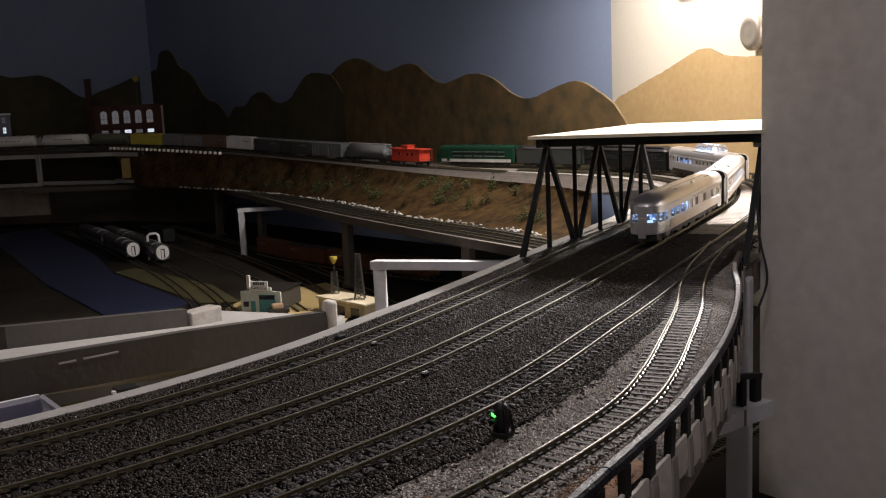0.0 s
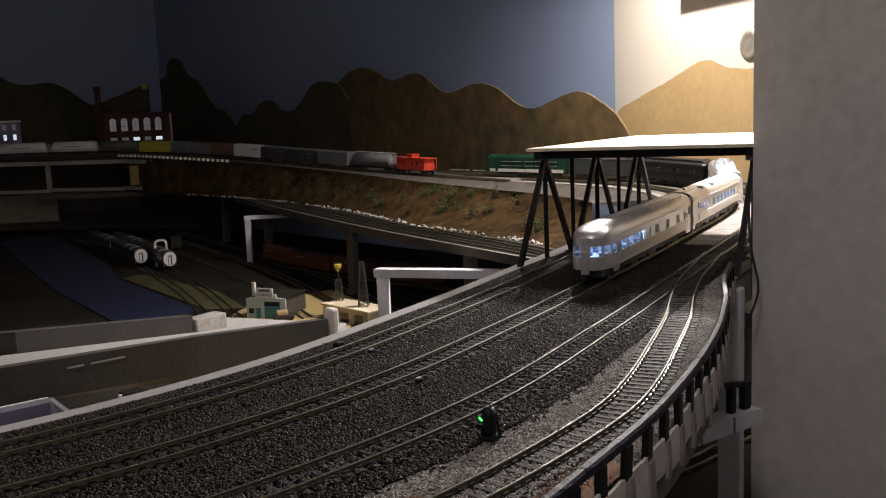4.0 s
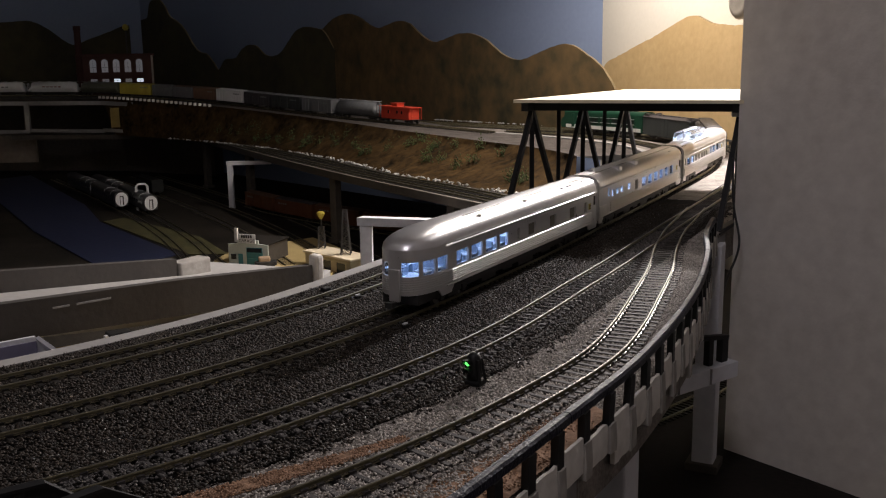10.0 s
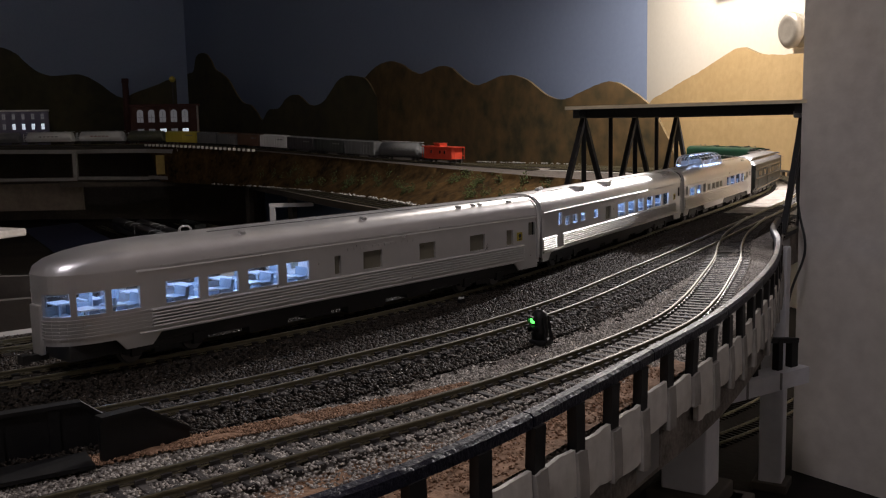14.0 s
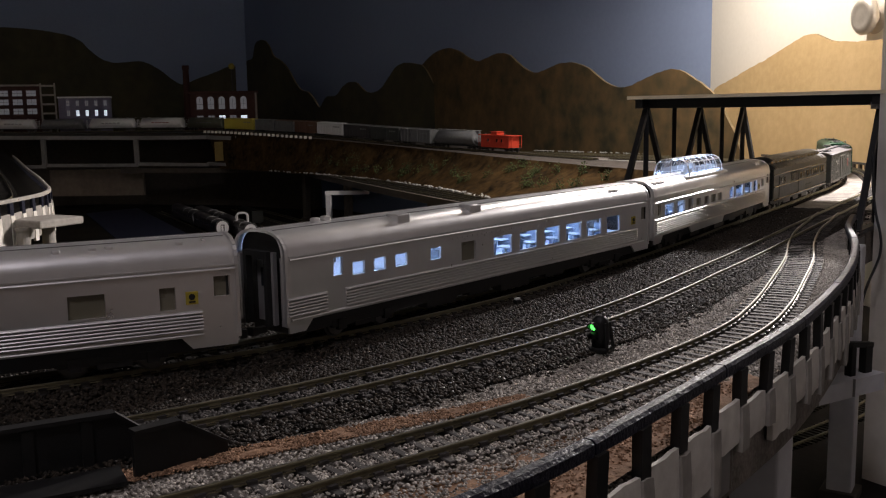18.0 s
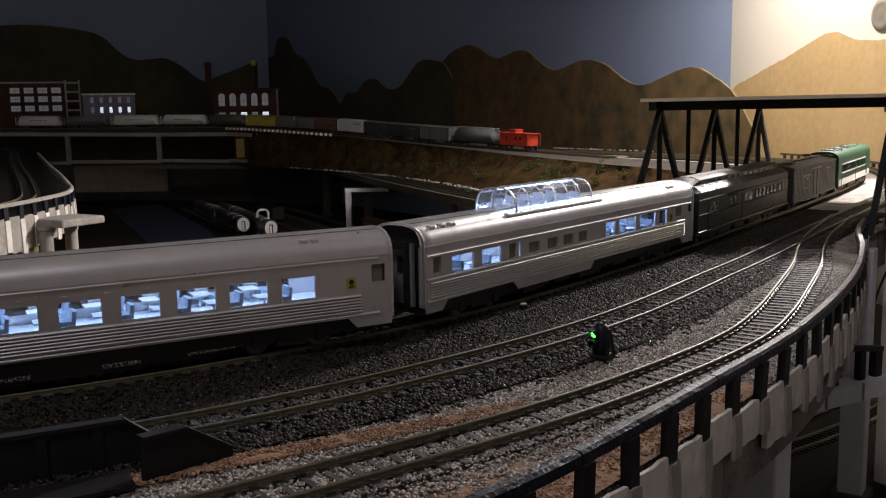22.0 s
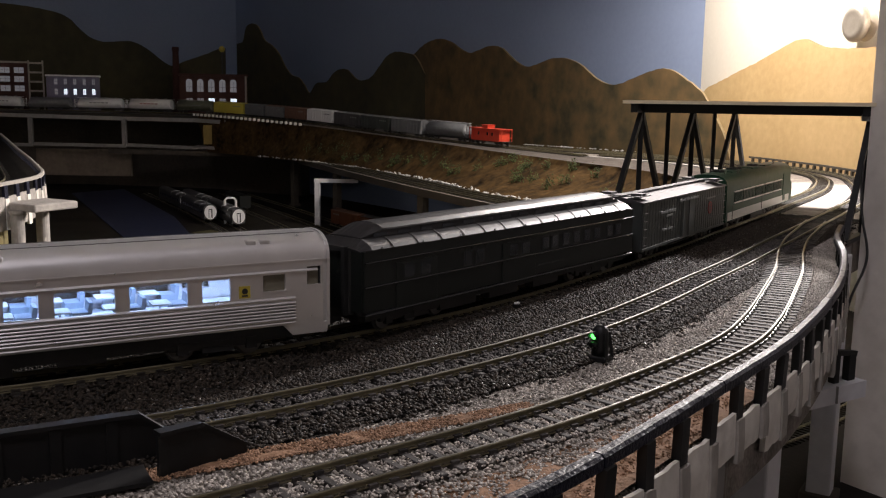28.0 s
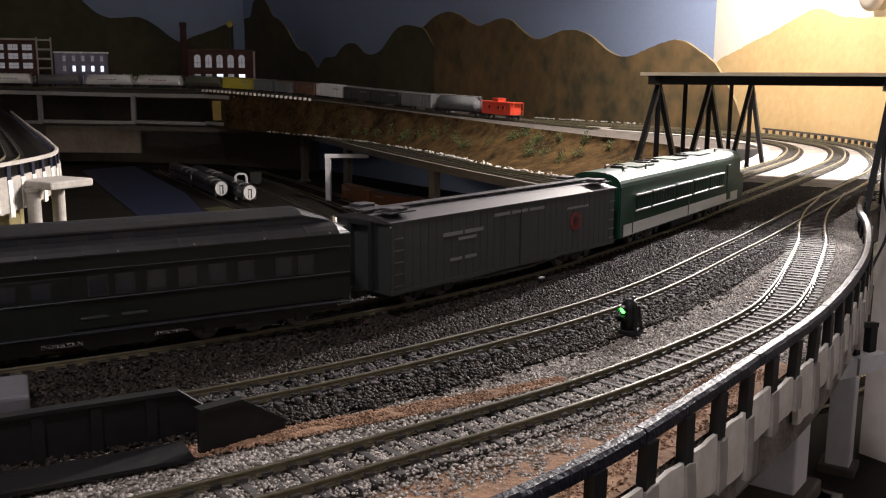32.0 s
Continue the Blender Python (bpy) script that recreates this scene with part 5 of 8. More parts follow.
angles = [radians(a) for a in (6, 50, 90, 130, 174)]
glassroof = part("dome_frame", box(bmesh.new(), ((DX0 + DX1) / 2, 0, DZ - 0.0030), (DX1 - DX0 + 0.012, 2 * DW + 0.0012, 0.0016)), SILVER, dome)
xs = [DX0 + (DX1 - DX0) * k / bays for k in range(bays + 1)]
for i, x in enumerate(xs):
    bm = bmesh.new()
    prev = None
    w_ = 0.0016 if i == 0 else 0.0006
    for a in np.linspace(radians(3), radians(177), 21):
        cur = dome_at(x, a)
        if prev:
            bar(bm, prev, cur, w_, 0.0006)
        prev = cur
    part("rib", bm, SILVER, glassroof)
for a, w_ in ((radians(50), 0.0007), (radians(90), 0.0030), (radians(130), 0.0007)):
    part("stringer", bar(bmesh.new(), dome_at(DX0, a), dome_at(DX1, a), w_, 0.0006), SILVER, glassroof)
for i in range(bays):
    for a0, a1 in zip(angles, angles[1:]):
        bm = bmesh.new()
        rows = [[bm.verts.new(dome_at(x, a)) for a in np.linspace(a0, a1, 6)] for x in xs[i:i + 2]]
        for k in range(5):
            bm.faces.new((rows[0][k], rows[0][k + 1], rows[1][k + 1], rows[1][k]))
        pn = part("pane", bm, DOMEPANE, glassroof)
        pn.visible_shadow = False
for x, tip in ((DX0, -0.0045), (DX1, 0.0075)):
    for a0, a1 in zip(angles[::2], angles[2::2]):
        bm = bmesh.new()
        fan = np.linspace(a0, a1, 8)
        q0, q1 = [bm.verts.new(dome_at(x, a)) for a in fan], [bm.verts.new(dome_end(x, a, tip)) for a in fan]
        for k in range(7):
            bm.faces.new((q0[k], q0[k + 1], q1[k + 1], q1[k]))
        pn = part("windshield", bm, DOMEPANE, glassroof)
        pn.visible_shadow = False
    part("rib", bar(bmesh.new(), dome_at(x, radians(90)), dome_end(x, radians(90), tip), 0.0008, 0.0006), SILVER, glassroof)
    bm = bmesh.new()
    prev = None
    for a in np.linspace(radians(6), radians(174), 11):
        cur = dome_end(x, a, tip)
        if prev:
            bar(bm, prev, cur, 0.0008, 0.0012)
        prev = cur
    part("rib", bm, SILVER, glassroof)
for sy in (-1, 1):
    part("light_strip", box(bmesh.new(), ((DX0 + DX1) / 2, sy * (DW - 0.0024), DZ + 0.0008), (DX1 - DX0 - 0.002, 0.0014, 0.0006)), LIGHTBAR, dome, "glowing bluish-white light strip")
part("light_strip", box(bmesh.new(), ((DX0 + DX1) / 2, 0, DZ + DH - 0.0010), (DX1 - DX0 - 0.006, 0.0022, 0.0004)), LIGHTBAR, dome, "glowing bluish-white light strip")
part("dome_floor", box(bmesh.new(), ((DX0 + DX1) / 2, 0, DZ - 0.0018), (DX1 - DX0 + 0.004, 2 * DW - 0.001, 0.0006)), LINING, dome)
for k in range(5):
    for sy in (-1, 1):
        x = DX0 + 0.009 + k * 0.0140
        bm = box(bmesh.new(), (x, sy * 0.0082, DZ + 0.0006), (0.0060, 0.0068, 0.0030))
        box(bm, (0, 0, 0), (0.0016, 0.0068, 0.0056), m=pose(x + 0.0034, sy * 0.0082, DZ + 0.0024, 0, 12, 0))
        part("seat", bm, LINING, dome)
# raised deck collar under the dome
part("dome_collar", soft_box(((DX0 + DX1) / 2 + 0.001, 0, DZ - 0.0020), (DX1 - DX0 + 0.022, 0.0295, 0.0036), 0.0012), SILVER, dome)


def box_shell(parent, length, material, z0, z1, width=0.0352):
    bm = box(bmesh.new(), (0, 0, (z0 + z1) / 2), (length, width, z1 - z0))
    bmesh.ops.bevel(bm, geom=[e for e in bm.edges if abs(e.verts[0].co.z - e.verts[1].co.z) > 0.001], offset=0.0008, segments=2, affect="EDGES")
    return part("body", bm, material, parent)


# baggage car: heavyweight with a clerestory roof
BL = 0.254
bag = thing("baggage_car", "dark green heavyweight baggage car with clerestory roof", "train car", "cars of the moving train")
box_shell(bag, BL, DARKGREEN, SKIRT, EAVE)


def roof_loft(parent, name, length, prof, material, taper=0.0, soft=False):
    """A roof of constant section of (y, z), its ends drawn in by taper."""
    bm = bmesh.new()
    rings = []
    for x, k in ((-length / 2, 1.0), (-length / 2 + max(taper, 0.0002), 0.0), (length / 2 - max(taper, 0.0002), 0.0), (length / 2, 1.0)):
        z0 = prof[0][1]
        rings.append([bm.verts.new((x, y * (1 - 0.12 * k * (taper > 0)), z0 + (z - z0) * (1 - 0.75 * k * (taper > 0)))) for y, z in prof])
    for a, b in zip(rings, rings[1:]):
        for i in range(len(a) - 1):
            bm.faces.new((a[i], a[i + 1], b[i + 1], b[i]))
    bm.faces.new(rings[0][::-1])
    bm.faces.new(rings[-1])
    bmesh.ops.recalc_face_normals(bm, faces=bm.faces[:])
    return part(name, bm, material, parent, soft=soft)


half = [(-0.0182, EAVE), (-0.0182, EAVE + 0.0006), (-0.0168, EAVE + 0.0020), (-0.0145, EAVE + 0.0036), (-0.0112, EAVE + 0.0048)]
roof_loft(bag, "lower_roof", BL + 0.001, half + [(-y, z) for y, z in half[::-1]], ROOFBLACK, 0.006)
cl = [(-0.0112, EAVE + 0.0040), (-0.0110, EAVE + 0.0078), (-0.0116, EAVE + 0.0080), (-0.0114, EAVE + 0.0087), (-0.0075, EAVE + 0.0102), (-0.0035, EAVE + 0.0109), (0, EAVE + 0.0111)]
roof_loft(bag, "clerestory", BL - 0.012, cl + [(-y, z) for y, z in cl[-2::-1]], ROOFBLACK, 0.014)
for k in range(13):
    x = -BL / 2 + 0.02 + k * (BL - 0.04) / 12
    bm = bmesh.new()
    for y0, z0, y1, z1 in ((-0.0112, 0.0086, -0.0075, 0.0101), (-0.0075, 0.0101, -0.0035, 0.0108), (-0.0035, 0.0108, 0.0035, 0.0108), (0.0035, 0.0108, 0.0075, 0.0101), (0.0075, 0.0101, 0.0112, 0.0086)):
        bar(bm, (x, y0, EAVE + z0), (x, y1, EAVE + z1), 0.0006, 0.0003)
    for sy in (-1, 1):
        for (y0, z0), (y1, z1) in zip(half[1:], half[2:]):
            bar(bm, (x, sy * y0, z0 + 0.0001), (x, sy * y1, z1 + 0.0001), 0.0007, 0.0004)
    part("roof_seam", bm, UNDER, bag)
for sy in (-1, 1):
    for k in range(14):
        x = -BL / 2 + 0.018 + k * (BL - 0.036) / 13
        part("clerestory_window", box(bmesh.new(), (x, sy * 0.0111, EAVE + 0.0060), (0.009, 0.0004, 0.0018)), DARKPANE, bag)
    for z, h in ((0.0236, 0.0008), (0.0350, 0.0006), (0.0108, 0.0010)):
        part("belt_rail", ridge(bmesh.new(), -BL / 2 + 0.001, BL / 2 - 0.001, sy * 0.0175, z, h * 1.6, 0.0011, sy), GLOSSBELT, bag)
for x0, x1 in ((-0.105, -0.075), (-0.02, 0.012)):
    for sy in (-1, 1):
        bm = soft_box(((x0 + x1) / 2, sy * 0.0177, 0.0215), (x1 - x0, 0.0009, 0.0225), 0.0003)
        dr = part("baggage_door", bm, DARKGREEN, bag)
        part("pane", box(bmesh.new(), ((x0 + x1) / 2 - 0.006, sy * 0.0182, 0.0282), (0.007, 0.0003, 0.006)), DARKPANE, dr)
        part("pane", box(bmesh.new(), ((x0 + x1) / 2 + 0.006, sy * 0.0182, 0.0282), (0.007, 0.0003, 0.006)), DARKPANE, dr)
for x in (0.022, 0.032, 0.044, 0.056, 0.068, 0.080, 0.096, 0.106, -0.05, -0.04):
    for sy in (-1, 1):
        fr = part("window", box(bmesh.new(), (x, sy * 0.0177, 0.0285), (0.0075, 0.0006, 0.0082)), UNDER, bag)
        part("pane", box(bmesh.new(), (x, sy * 0.0180, 0.0287), (0.006, 0.0004, 0.0066)), DARKPANE, fr)
# eave rivets in a pale colour that stands for their glints
bm = bmesh.new()
for k in range(10):
    box(bm, (-BL / 2 + 0.012 + k * 0.029, -0.0182, EAVE + 0.0012), (0.0008, 0.0006, 0.0008))
part("glint_rivet", bm, PALEPRINT, bag)
bars(bag, -0.045, -0.0179, 0.0332, 0.028, 5, 0.0022, DIMPRINT)
bars(bag, 0.02, -0.0179, 0.0165, 0.045, 3, 0.0010, DIMPRINT)
for x in (-0.05, -0.012, 0.03):
    for sy in (-1, 1):
        part("battery_box", box(bmesh.new(), (x, sy * 0.0105, 0.0058), (0.026, 0.006, 0.0055)), UNDER, bag)
part("underframe", box(bmesh.new(), (0, 0, 0.0092), (BL - 0.01, 0.028, 0.0050)), UNDER, bag)
for x in (-0.085, 0.085):
    truck(bag, x, 3, 0.040)
end_gear(bag, BL / 2, 1, UNDER, False)
end_gear(bag, -BL / 2, -1, UNDER, False)

# express reefer
RL = 0.190
reefer = thing("refrigerator_car", "grey-green refrigerator car with a round red emblem", "train car", "cars of the moving train")
box_shell(reefer, RL, REEFERGREEN, 0.0085, 0.0415, 0.0365)
rp = [(-0.0190, 0.0413), (-0.0190, 0.0421), (-0.0095, 0.0440), (0.0, 0.0452)]
roof_loft(reefer, "roof", RL + 0.002, rp + [(-y, z) for y, z in rp[-2::-1]], REEFERROOF)
bm = bmesh.new()
for k in (-1, 0, 1):
    box(bm, (0, k * 0.0022, 0.0462), (RL + 0.004, 0.0019, 0.0006))
for k in range(12):
    box(bm, (-RL / 2 + 0.008 + k * (RL - 0.016) / 11, 0, 0.0456), (0.0015, 0.006, 0.0010))
part("running_board", bm, REEFERROOF, reefer)
for sx in (-1, 1):
    for sy in (-1, 1):
        part("hatch_platform", box(bmesh.new(), (sx * (RL / 2 - 0.010), sy * 0.0112, 0.0458), (0.017, 0.0105, 0.0006)), REEFERROOF, reefer)
        h = part("ice_hatch", soft_box((sx * (RL / 2 - 0.010), sy * 0.0108, 0.0468), (0.010, 0.0075, 0.0016), 0.0003), REEFERROOF, reefer)
        part("latch", box(bmesh.new(), (sx * (RL / 2 - 0.010), sy * 0.0150, 0.0470), (0.0022, 0.0022, 0.0008)), UNDER, h)
        for k in range(5):
            bm = bar(bmesh.new(), (sx * (RL / 2 - 0.0075), sy * 0.0190, 0.0125 + k * 0.0055), (sx * (RL / 2 - 0.0015), sy * 0.0190, 0.0125 + k * 0.0055), 0.0005)
            part("ladder_rung", bm, WHEELM, reefer)
for sy in (-1, 1):
    bm = soft_box((0, sy * 0.0184, 0.0245), (0.024, 0.0007, 0.030), 0.0002)
    dr = part("door", bm, REEFERGREEN, reefer)
    part("hinge_bar", box(bmesh.new(), (0.001, sy * 0.0189, 0.0245), (0.0008, 0.0006, 0.030)), UNDER, dr)
bm = bmesh.new()
for sy in (-1, 1):
    box(bm, (0, sy * 0.0184, 0.0094), (RL, 0.0006, 0.0018))
    for k in range(34):
        box(bm, (-RL / 2 + 0.003 + k * RL / 34.6, sy * 0.01828, 0.025), (0.0002, 0.0003, 0.031))
part("board_joint", bm, REEFERGREEN, reefer)
decal(reefer, 0.053, -0.0188, 0.0265, 0.0052, REDLOGO)
part("emblem", turned(bmesh.new(), [(0.0034, 0.0), (0.0034, 0.0001), (0.0014, 0.0002)], (0.053, -0.0190, 0.0265), 12, "Y"), REEFERGREEN, reefer)
bars(reefer, 0.0, -0.0190, 0.0378, 0.045, 3, 0.0016, PALEPRINT, 0.12)
bars(reefer, -0.045, -0.0187, 0.0322, 0.032, 2, 0.0018, PALEPRINT, 0.1)
bars(reefer, -0.042, -0.0187, 0.0292, 0.015, 1, 0.0015, PALEPRINT, 0.1)
bars(reefer, -0.045, -0.0187, 0.0195, 0.022, 2, 0.0015, PALEPRINT, 0.2)
bars(reefer, 0.055, -0.0187, 0.0345, 0.024, 1, 0.0012, PALEPRINT, 0.1)
part("underframe", box(bmesh.new(), (0, 0, 0.0072), (RL - 0.004, 0.020, 0.0026)), UNDER, reefer)
bm = bmesh.new()
for sy in (-1, 1):
    bar(bm, (-0.06, sy * 0.012, 0.0075), (-0.02, sy * 0.012, 0.0045), 0.0008)
    bar(bm, (-0.02, sy * 0.012, 0.0045), (0.02, sy * 0.012, 0.0045), 0.0008)
    bar(bm, (0.02, sy * 0.012, 0.0045), (0.06, sy * 0.012, 0.0075), 0.0008)
part("truss_rod", bm, WHEELM, reefer)
for x in (-0.062, 0.062):
    truck(reefer, x, 2, 0.021)
end_gear(reefer, RL / 2, 1, UNDER, False)
end_gear(reefer, -RL / 2, -1, UNDER, False)

# locomotive
LL = 0.244
loco = thing("locomotive", "dark green diesel locomotive with a pale stripe along its sill", "locomotive", "cars of the moving train")
box_shell(loco, LL, LOCOGREEN, 0.0085, 0.0405, 0.0350)
lp = [(-0.0175 * math.cos(k / 7 * math.pi / 2) ** 0.7, 0.0403 + 0.0088 * math.sin(k / 7 * math.pi / 2) ** 0.9) for k in range(8)]
roof_loft(loco, "roof", LL, lp + [(-y, z) for y, z in lp[-2::-1]], LOCOGREEN, soft=False)
for sy in (-1, 1):
    part("stripe", box(bmesh.new(), (0, sy * 0.0176, 0.0128), (LL - 0.012, 0.0005, 0.0072)), LOCOWHITE, loco, "pale grey stripe along the sill")
    # ledges coloured silver over their whole length to stand for the highlights on them
    for x0, x1 in ((-0.098, -0.074), (-0.070, -0.030), (-0.026, 0.004), (0.010, 0.040), (0.044, 0.078)):
        for z in (0.0235, 0.0335):
            part("side_ledge", soft_box(((x0 + x1) / 2, sy * 0.0180, z), (x1 - x0, 0.0013, 0.0011), 0.0003), SILVER, loco, "side ledge in silver that stands for its highlight")
        g = part("grille", box(bmesh.new(), ((x0 + x1) / 2, sy * 0.0177, 0.0285), (x1 - x0 - 0.002, 0.0004, 0.0078)), DARKGREEN, loco)
        bm = bmesh.new()
        for k in range(8):
            box(bm, (x0 + 0.002 + (x1 - x0 - 0.004) * k / 7, sy * 0.0180, 0.0285), (0.0006, 0.0005, 0.0074))
        part("louvre", bm, LOCOGREEN, g)
    part("door", soft_box((0.092, sy * 0.0177, 0.0250), (0.010, 0.0008, 0.028), 0.0002), LOCOGREEN, loco)
    part("grab_iron", bar(bmesh.new(), (-0.1035, sy * 0.0184, 0.010), (-0.1035, sy * 0.0184, 0.022), 0.0005), WHEELM, loco)
    part("grab_iron", bar(bmesh.new(), (-0.0015, sy * 0.0184, 0.010), (-0.0015, sy * 0.0184, 0.030), 0.0005), WHEELM, loco)
for x, w in ((-0.062, 0.030), (0.005, 0.022), (0.055, 0.026)):
    part("roof_hatch", soft_box((x, 0, 0.0490), (w, 0.018, 0.0012), 0.0003), LOCOGREEN, loco)
for x in (-0.085, -0.045, -0.03, 0.03):
    fan = part("roof_fan", turned(bmesh.new(), [(0.0055, 0), (0.0055, 0.0016), (0.0046, 0.0020), (0.0044, 0.0012), (0.001, 0.0013)], (x, 0.0005, 0.0488), 16), UNDER, loco)
    part("fan_blade", box(box(bmesh.new(), (x, 0.0005, 0.0502), (0.008, 0.0012, 0.0003)), (x, 0.0005, 0.0502), (0.0012, 0.008, 0.0003)), WHEELM, fan)
for x, y in ((-0.098, -0.008), (-0.094, 0.006), (-0.070, -0.012), (0.082, 0.006), (0.088, -0.006)):
    bm = bar(bmesh.new(), (x, y, 0.0455), (x, y, 0.0505), 0.0012, round_=6)
    bar(bm, (x, y, 0.0505), (x + 0.005, y, 0.0508), 0.0014, round_=6)
    part("horn", bm, WHEELM, loco)
# cab nose at the far end
nose = [(0, 0.0085), (0.010, 0.0085), (0.014, 0.012), (0.0145, 0.020), (0.012, 0.027), (0.004, 0.031), (0.0, 0.0405)]
bm = bmesh.new()
ra, rb = [[bm.verts.new((LL / 2 - 0.001 + x, y, z)) for x, z in nose] for y in (-0.0165, 0.0165)]
for k in range(len(nose)):
    bm.faces.new((ra[k], ra[(k + 1) % len(nose)], rb[(k + 1) % len(nose)], rb[k]))
bm.faces.new(ra[::-1])
bm.faces.new(rb)
bmesh.ops.recalc_face_normals(bm, faces=bm.faces[:])
part("cab_nose", bm, LOCOGREEN, loco)
part("headlight", turned(bmesh.new(), [(0.0022, 0), (0.0022, 0.002), (0.0017, 0.0022)], (LL / 2 + 0.010, 0, 0.029), 12, "X"), WHITEPAINT, loco)
part("underframe", box(bmesh.new(), (0, 0, 0.0075), (LL - 0.006, 0.022, 0.0026)), UNDER, loco)
part("fuel_tank", soft_box((0, 0, 0.0055), (0.046, 0.028, 0.0065), 0.001), UNDER, loco)
for x in (-0.068, 0.068):
    truck(loco, x, 3, 0.034)
end_gear(loco, -LL / 2, -1, LOCOGREEN, False)

TRAIN, lead = [], 0.0
for ob, ln, gap in ((tail, TL, 0.0125), (diner, 0.3065, 0.0125), (dome, 0.3035, 0.0120), (bag, BL, 0.017), (reefer, RL, 0.0115), (loco, LL, 0.0)):
    TRAIN.append((ob, lead, ln))
    lead += ln + gap


# ---- upper terrace, cliff and lower line ----
FREIGHT = spline([(0.037, 2.053), (-0.05, 2.135), (-0.14, 2.215), (-0.367, 2.455), (-0.771, 2.86), (-1.02, 3.06), (-1.18, 3.155), (-1.37, 3.245), (-1.6, 3.30), (-2.0, 3.30), (-2.35, 3.24), (-2.9, 3.1)])
FZ_X, FZ_Z = [-2.9, -2.3, -2.0, -1.6, -1.37, -1.18, -1.02, -0.771, -0.55, -0.367, -0.14, 0.037], [1.070, 1.066, 1.061, 1.060, 1.058, 1.054, 1.048, 1.037, 1.024, 1.015, 1.007, 1.0]


def upper_z(x):
    return np.interp(x, FZ_X, FZ_Z)


CLIFFTOP = spline([(0.175, 1.52), (0.146, 1.614), (0.077, 1.75), (-0.029, 1.89), (-0.152, 2.035), (-0.36, 2.33), (-0.56, 2.55), (-0.80, 2.76), (-1.02, 2.93), (-1.26, 3.08)], 0.008)
CLIFFFOOT = spline([(0.155, 1.36), (0.11, 1.46), (0.05, 1.565), (-0.023, 1.667), (-0.134, 1.805), (-0.348, 2.173), (-0.53, 2.42), (-0.75, 2.66), (-0.98, 2.87), (-1.22, 3.06)], 0.008)
LOWZ = 0.930


def lofted(name, a, b, za, zb, rows, material, label, bulge, freq, category, kind="structure"):
    """A rough face between two lines at different heights, pushed in and out by noise."""
    n = 150
    pa, pb = [np.stack([np.interp(np.linspace(0, 1, n), along(l) / along(l)[-1], l[:, k]) for k in (0, 1)], 1) for l in (a, b)]
    verts, faces = [], []
    for i in range(n):
        d = pb[i] - pa[i]
        d = d / max(np.linalg.norm(d), 1e-6)
        for j in range(rows):
            k = j / (rows - 1)
            e = k ** 1.6
            x, y = pa[i] * (1 - e) + pb[i] * e
            z = za(pa[i][0]) * (1 - k) + zb(pb[i][0]) * k
            o = bulge * (noise.fractal((x * freq, y * freq, z * freq * 0.5), 0.9, 2.2, 4) + 0.6 * noise.noise((x * 40, y * 40, z * 6)))
            if 0 < j < rows - 1:
                x, y = x + d[0] * o, y + d[1] * o
            verts.append((x, y, z))
    for i in range(n - 1):
        for j in range(rows - 1):
            q = i * rows + j
            faces.append((q, q + rows, q + rows + 1, q + 1))
    return tagged(new(name, mesh(name, verts, faces, material, True)), label, category, "", kind)


lofted("cliff", CLIFFTOP, CLIFFFOOT, lambda x: upper_z(x) - 0.004, lambda x: LOWZ, 16, CLIFFM, "brown plaster rock face below the upper line", 0.010, 34, "cliff")
# terrace from the cliff's rim to the hills
TERR = spline([(0.285, 1.55), (0.265, 1.72), (0.15, 1.93), (0.045, 2.09), (-0.10, 2.31), (-0.24, 2.57), (-0.5, 2.98), (-0.85, 3.4), (-1.3, 3.8)], 0.008)
tn = 140
ta, tb = [np.stack([np.interp(np.linspace(0, 1, tn), along(l) / along(l)[-1], l[:, k]) for k in (0, 1)], 1) for l in (CLIFFTOP, TERR)]
vs, fs = [], []
for i in range(tn):
    for j in range(9):
        k = j / 8
        x, y = ta[i] * (1 - k) + tb[i] * k
        vs.append((x, y, upper_z(x) - 0.0048 + 0.0008 * noise.noise((x * 120, y * 120, 0))))
for i in range(tn - 1):
    for j in range(8):
        q = i * 9 + j
        fs.append((q, q + 9, q + 10, q + 1))
tagged(new("terrace_ground", mesh("terrace_ground", vs, fs, TERRACE, True)), "pale gravel terrace above the rock face", "ground", "", "structure")
town = bmesh.new()
row = [((-0.98, 2.98), (-1.25, 3.85)), ((-1.26, 3.08), (-1.5, 3.95)), ((-1.54, 3.12), (-1.8, 3.75)), ((-1.86, 3.07), (-2.2, 3.5)), ((-2.3, 2.98), (-2.8, 3.3)), ((-3.0, 2.8), (-3.3, 3.0))]
vv = [[town.verts.new((x, y, upper_z(x) - 0.0052)) for x, y in r] for r in row]
ww = [[town.verts.new((x, y, upper_z(x) - 0.02)) for x, y in r] for r in row]
for a, b, c, d in zip(vv, vv[1:], ww, ww[1:]):
    town.faces.new((a[0], b[0], b[1], a[1]))
    town.faces.new((c[0], c[1], d[1], d[0]))
    town.faces.new((a[0], c[0], d[0], b[0]))
tagged(part("town_ground", town, YARDM, None), "dark ground of the model town", "ground", "", "structure")
track("upper line track that the standing freight train occupies", FREIGHT, TIE, (9, 9), upper_z(FREIGHT[:, 0]))

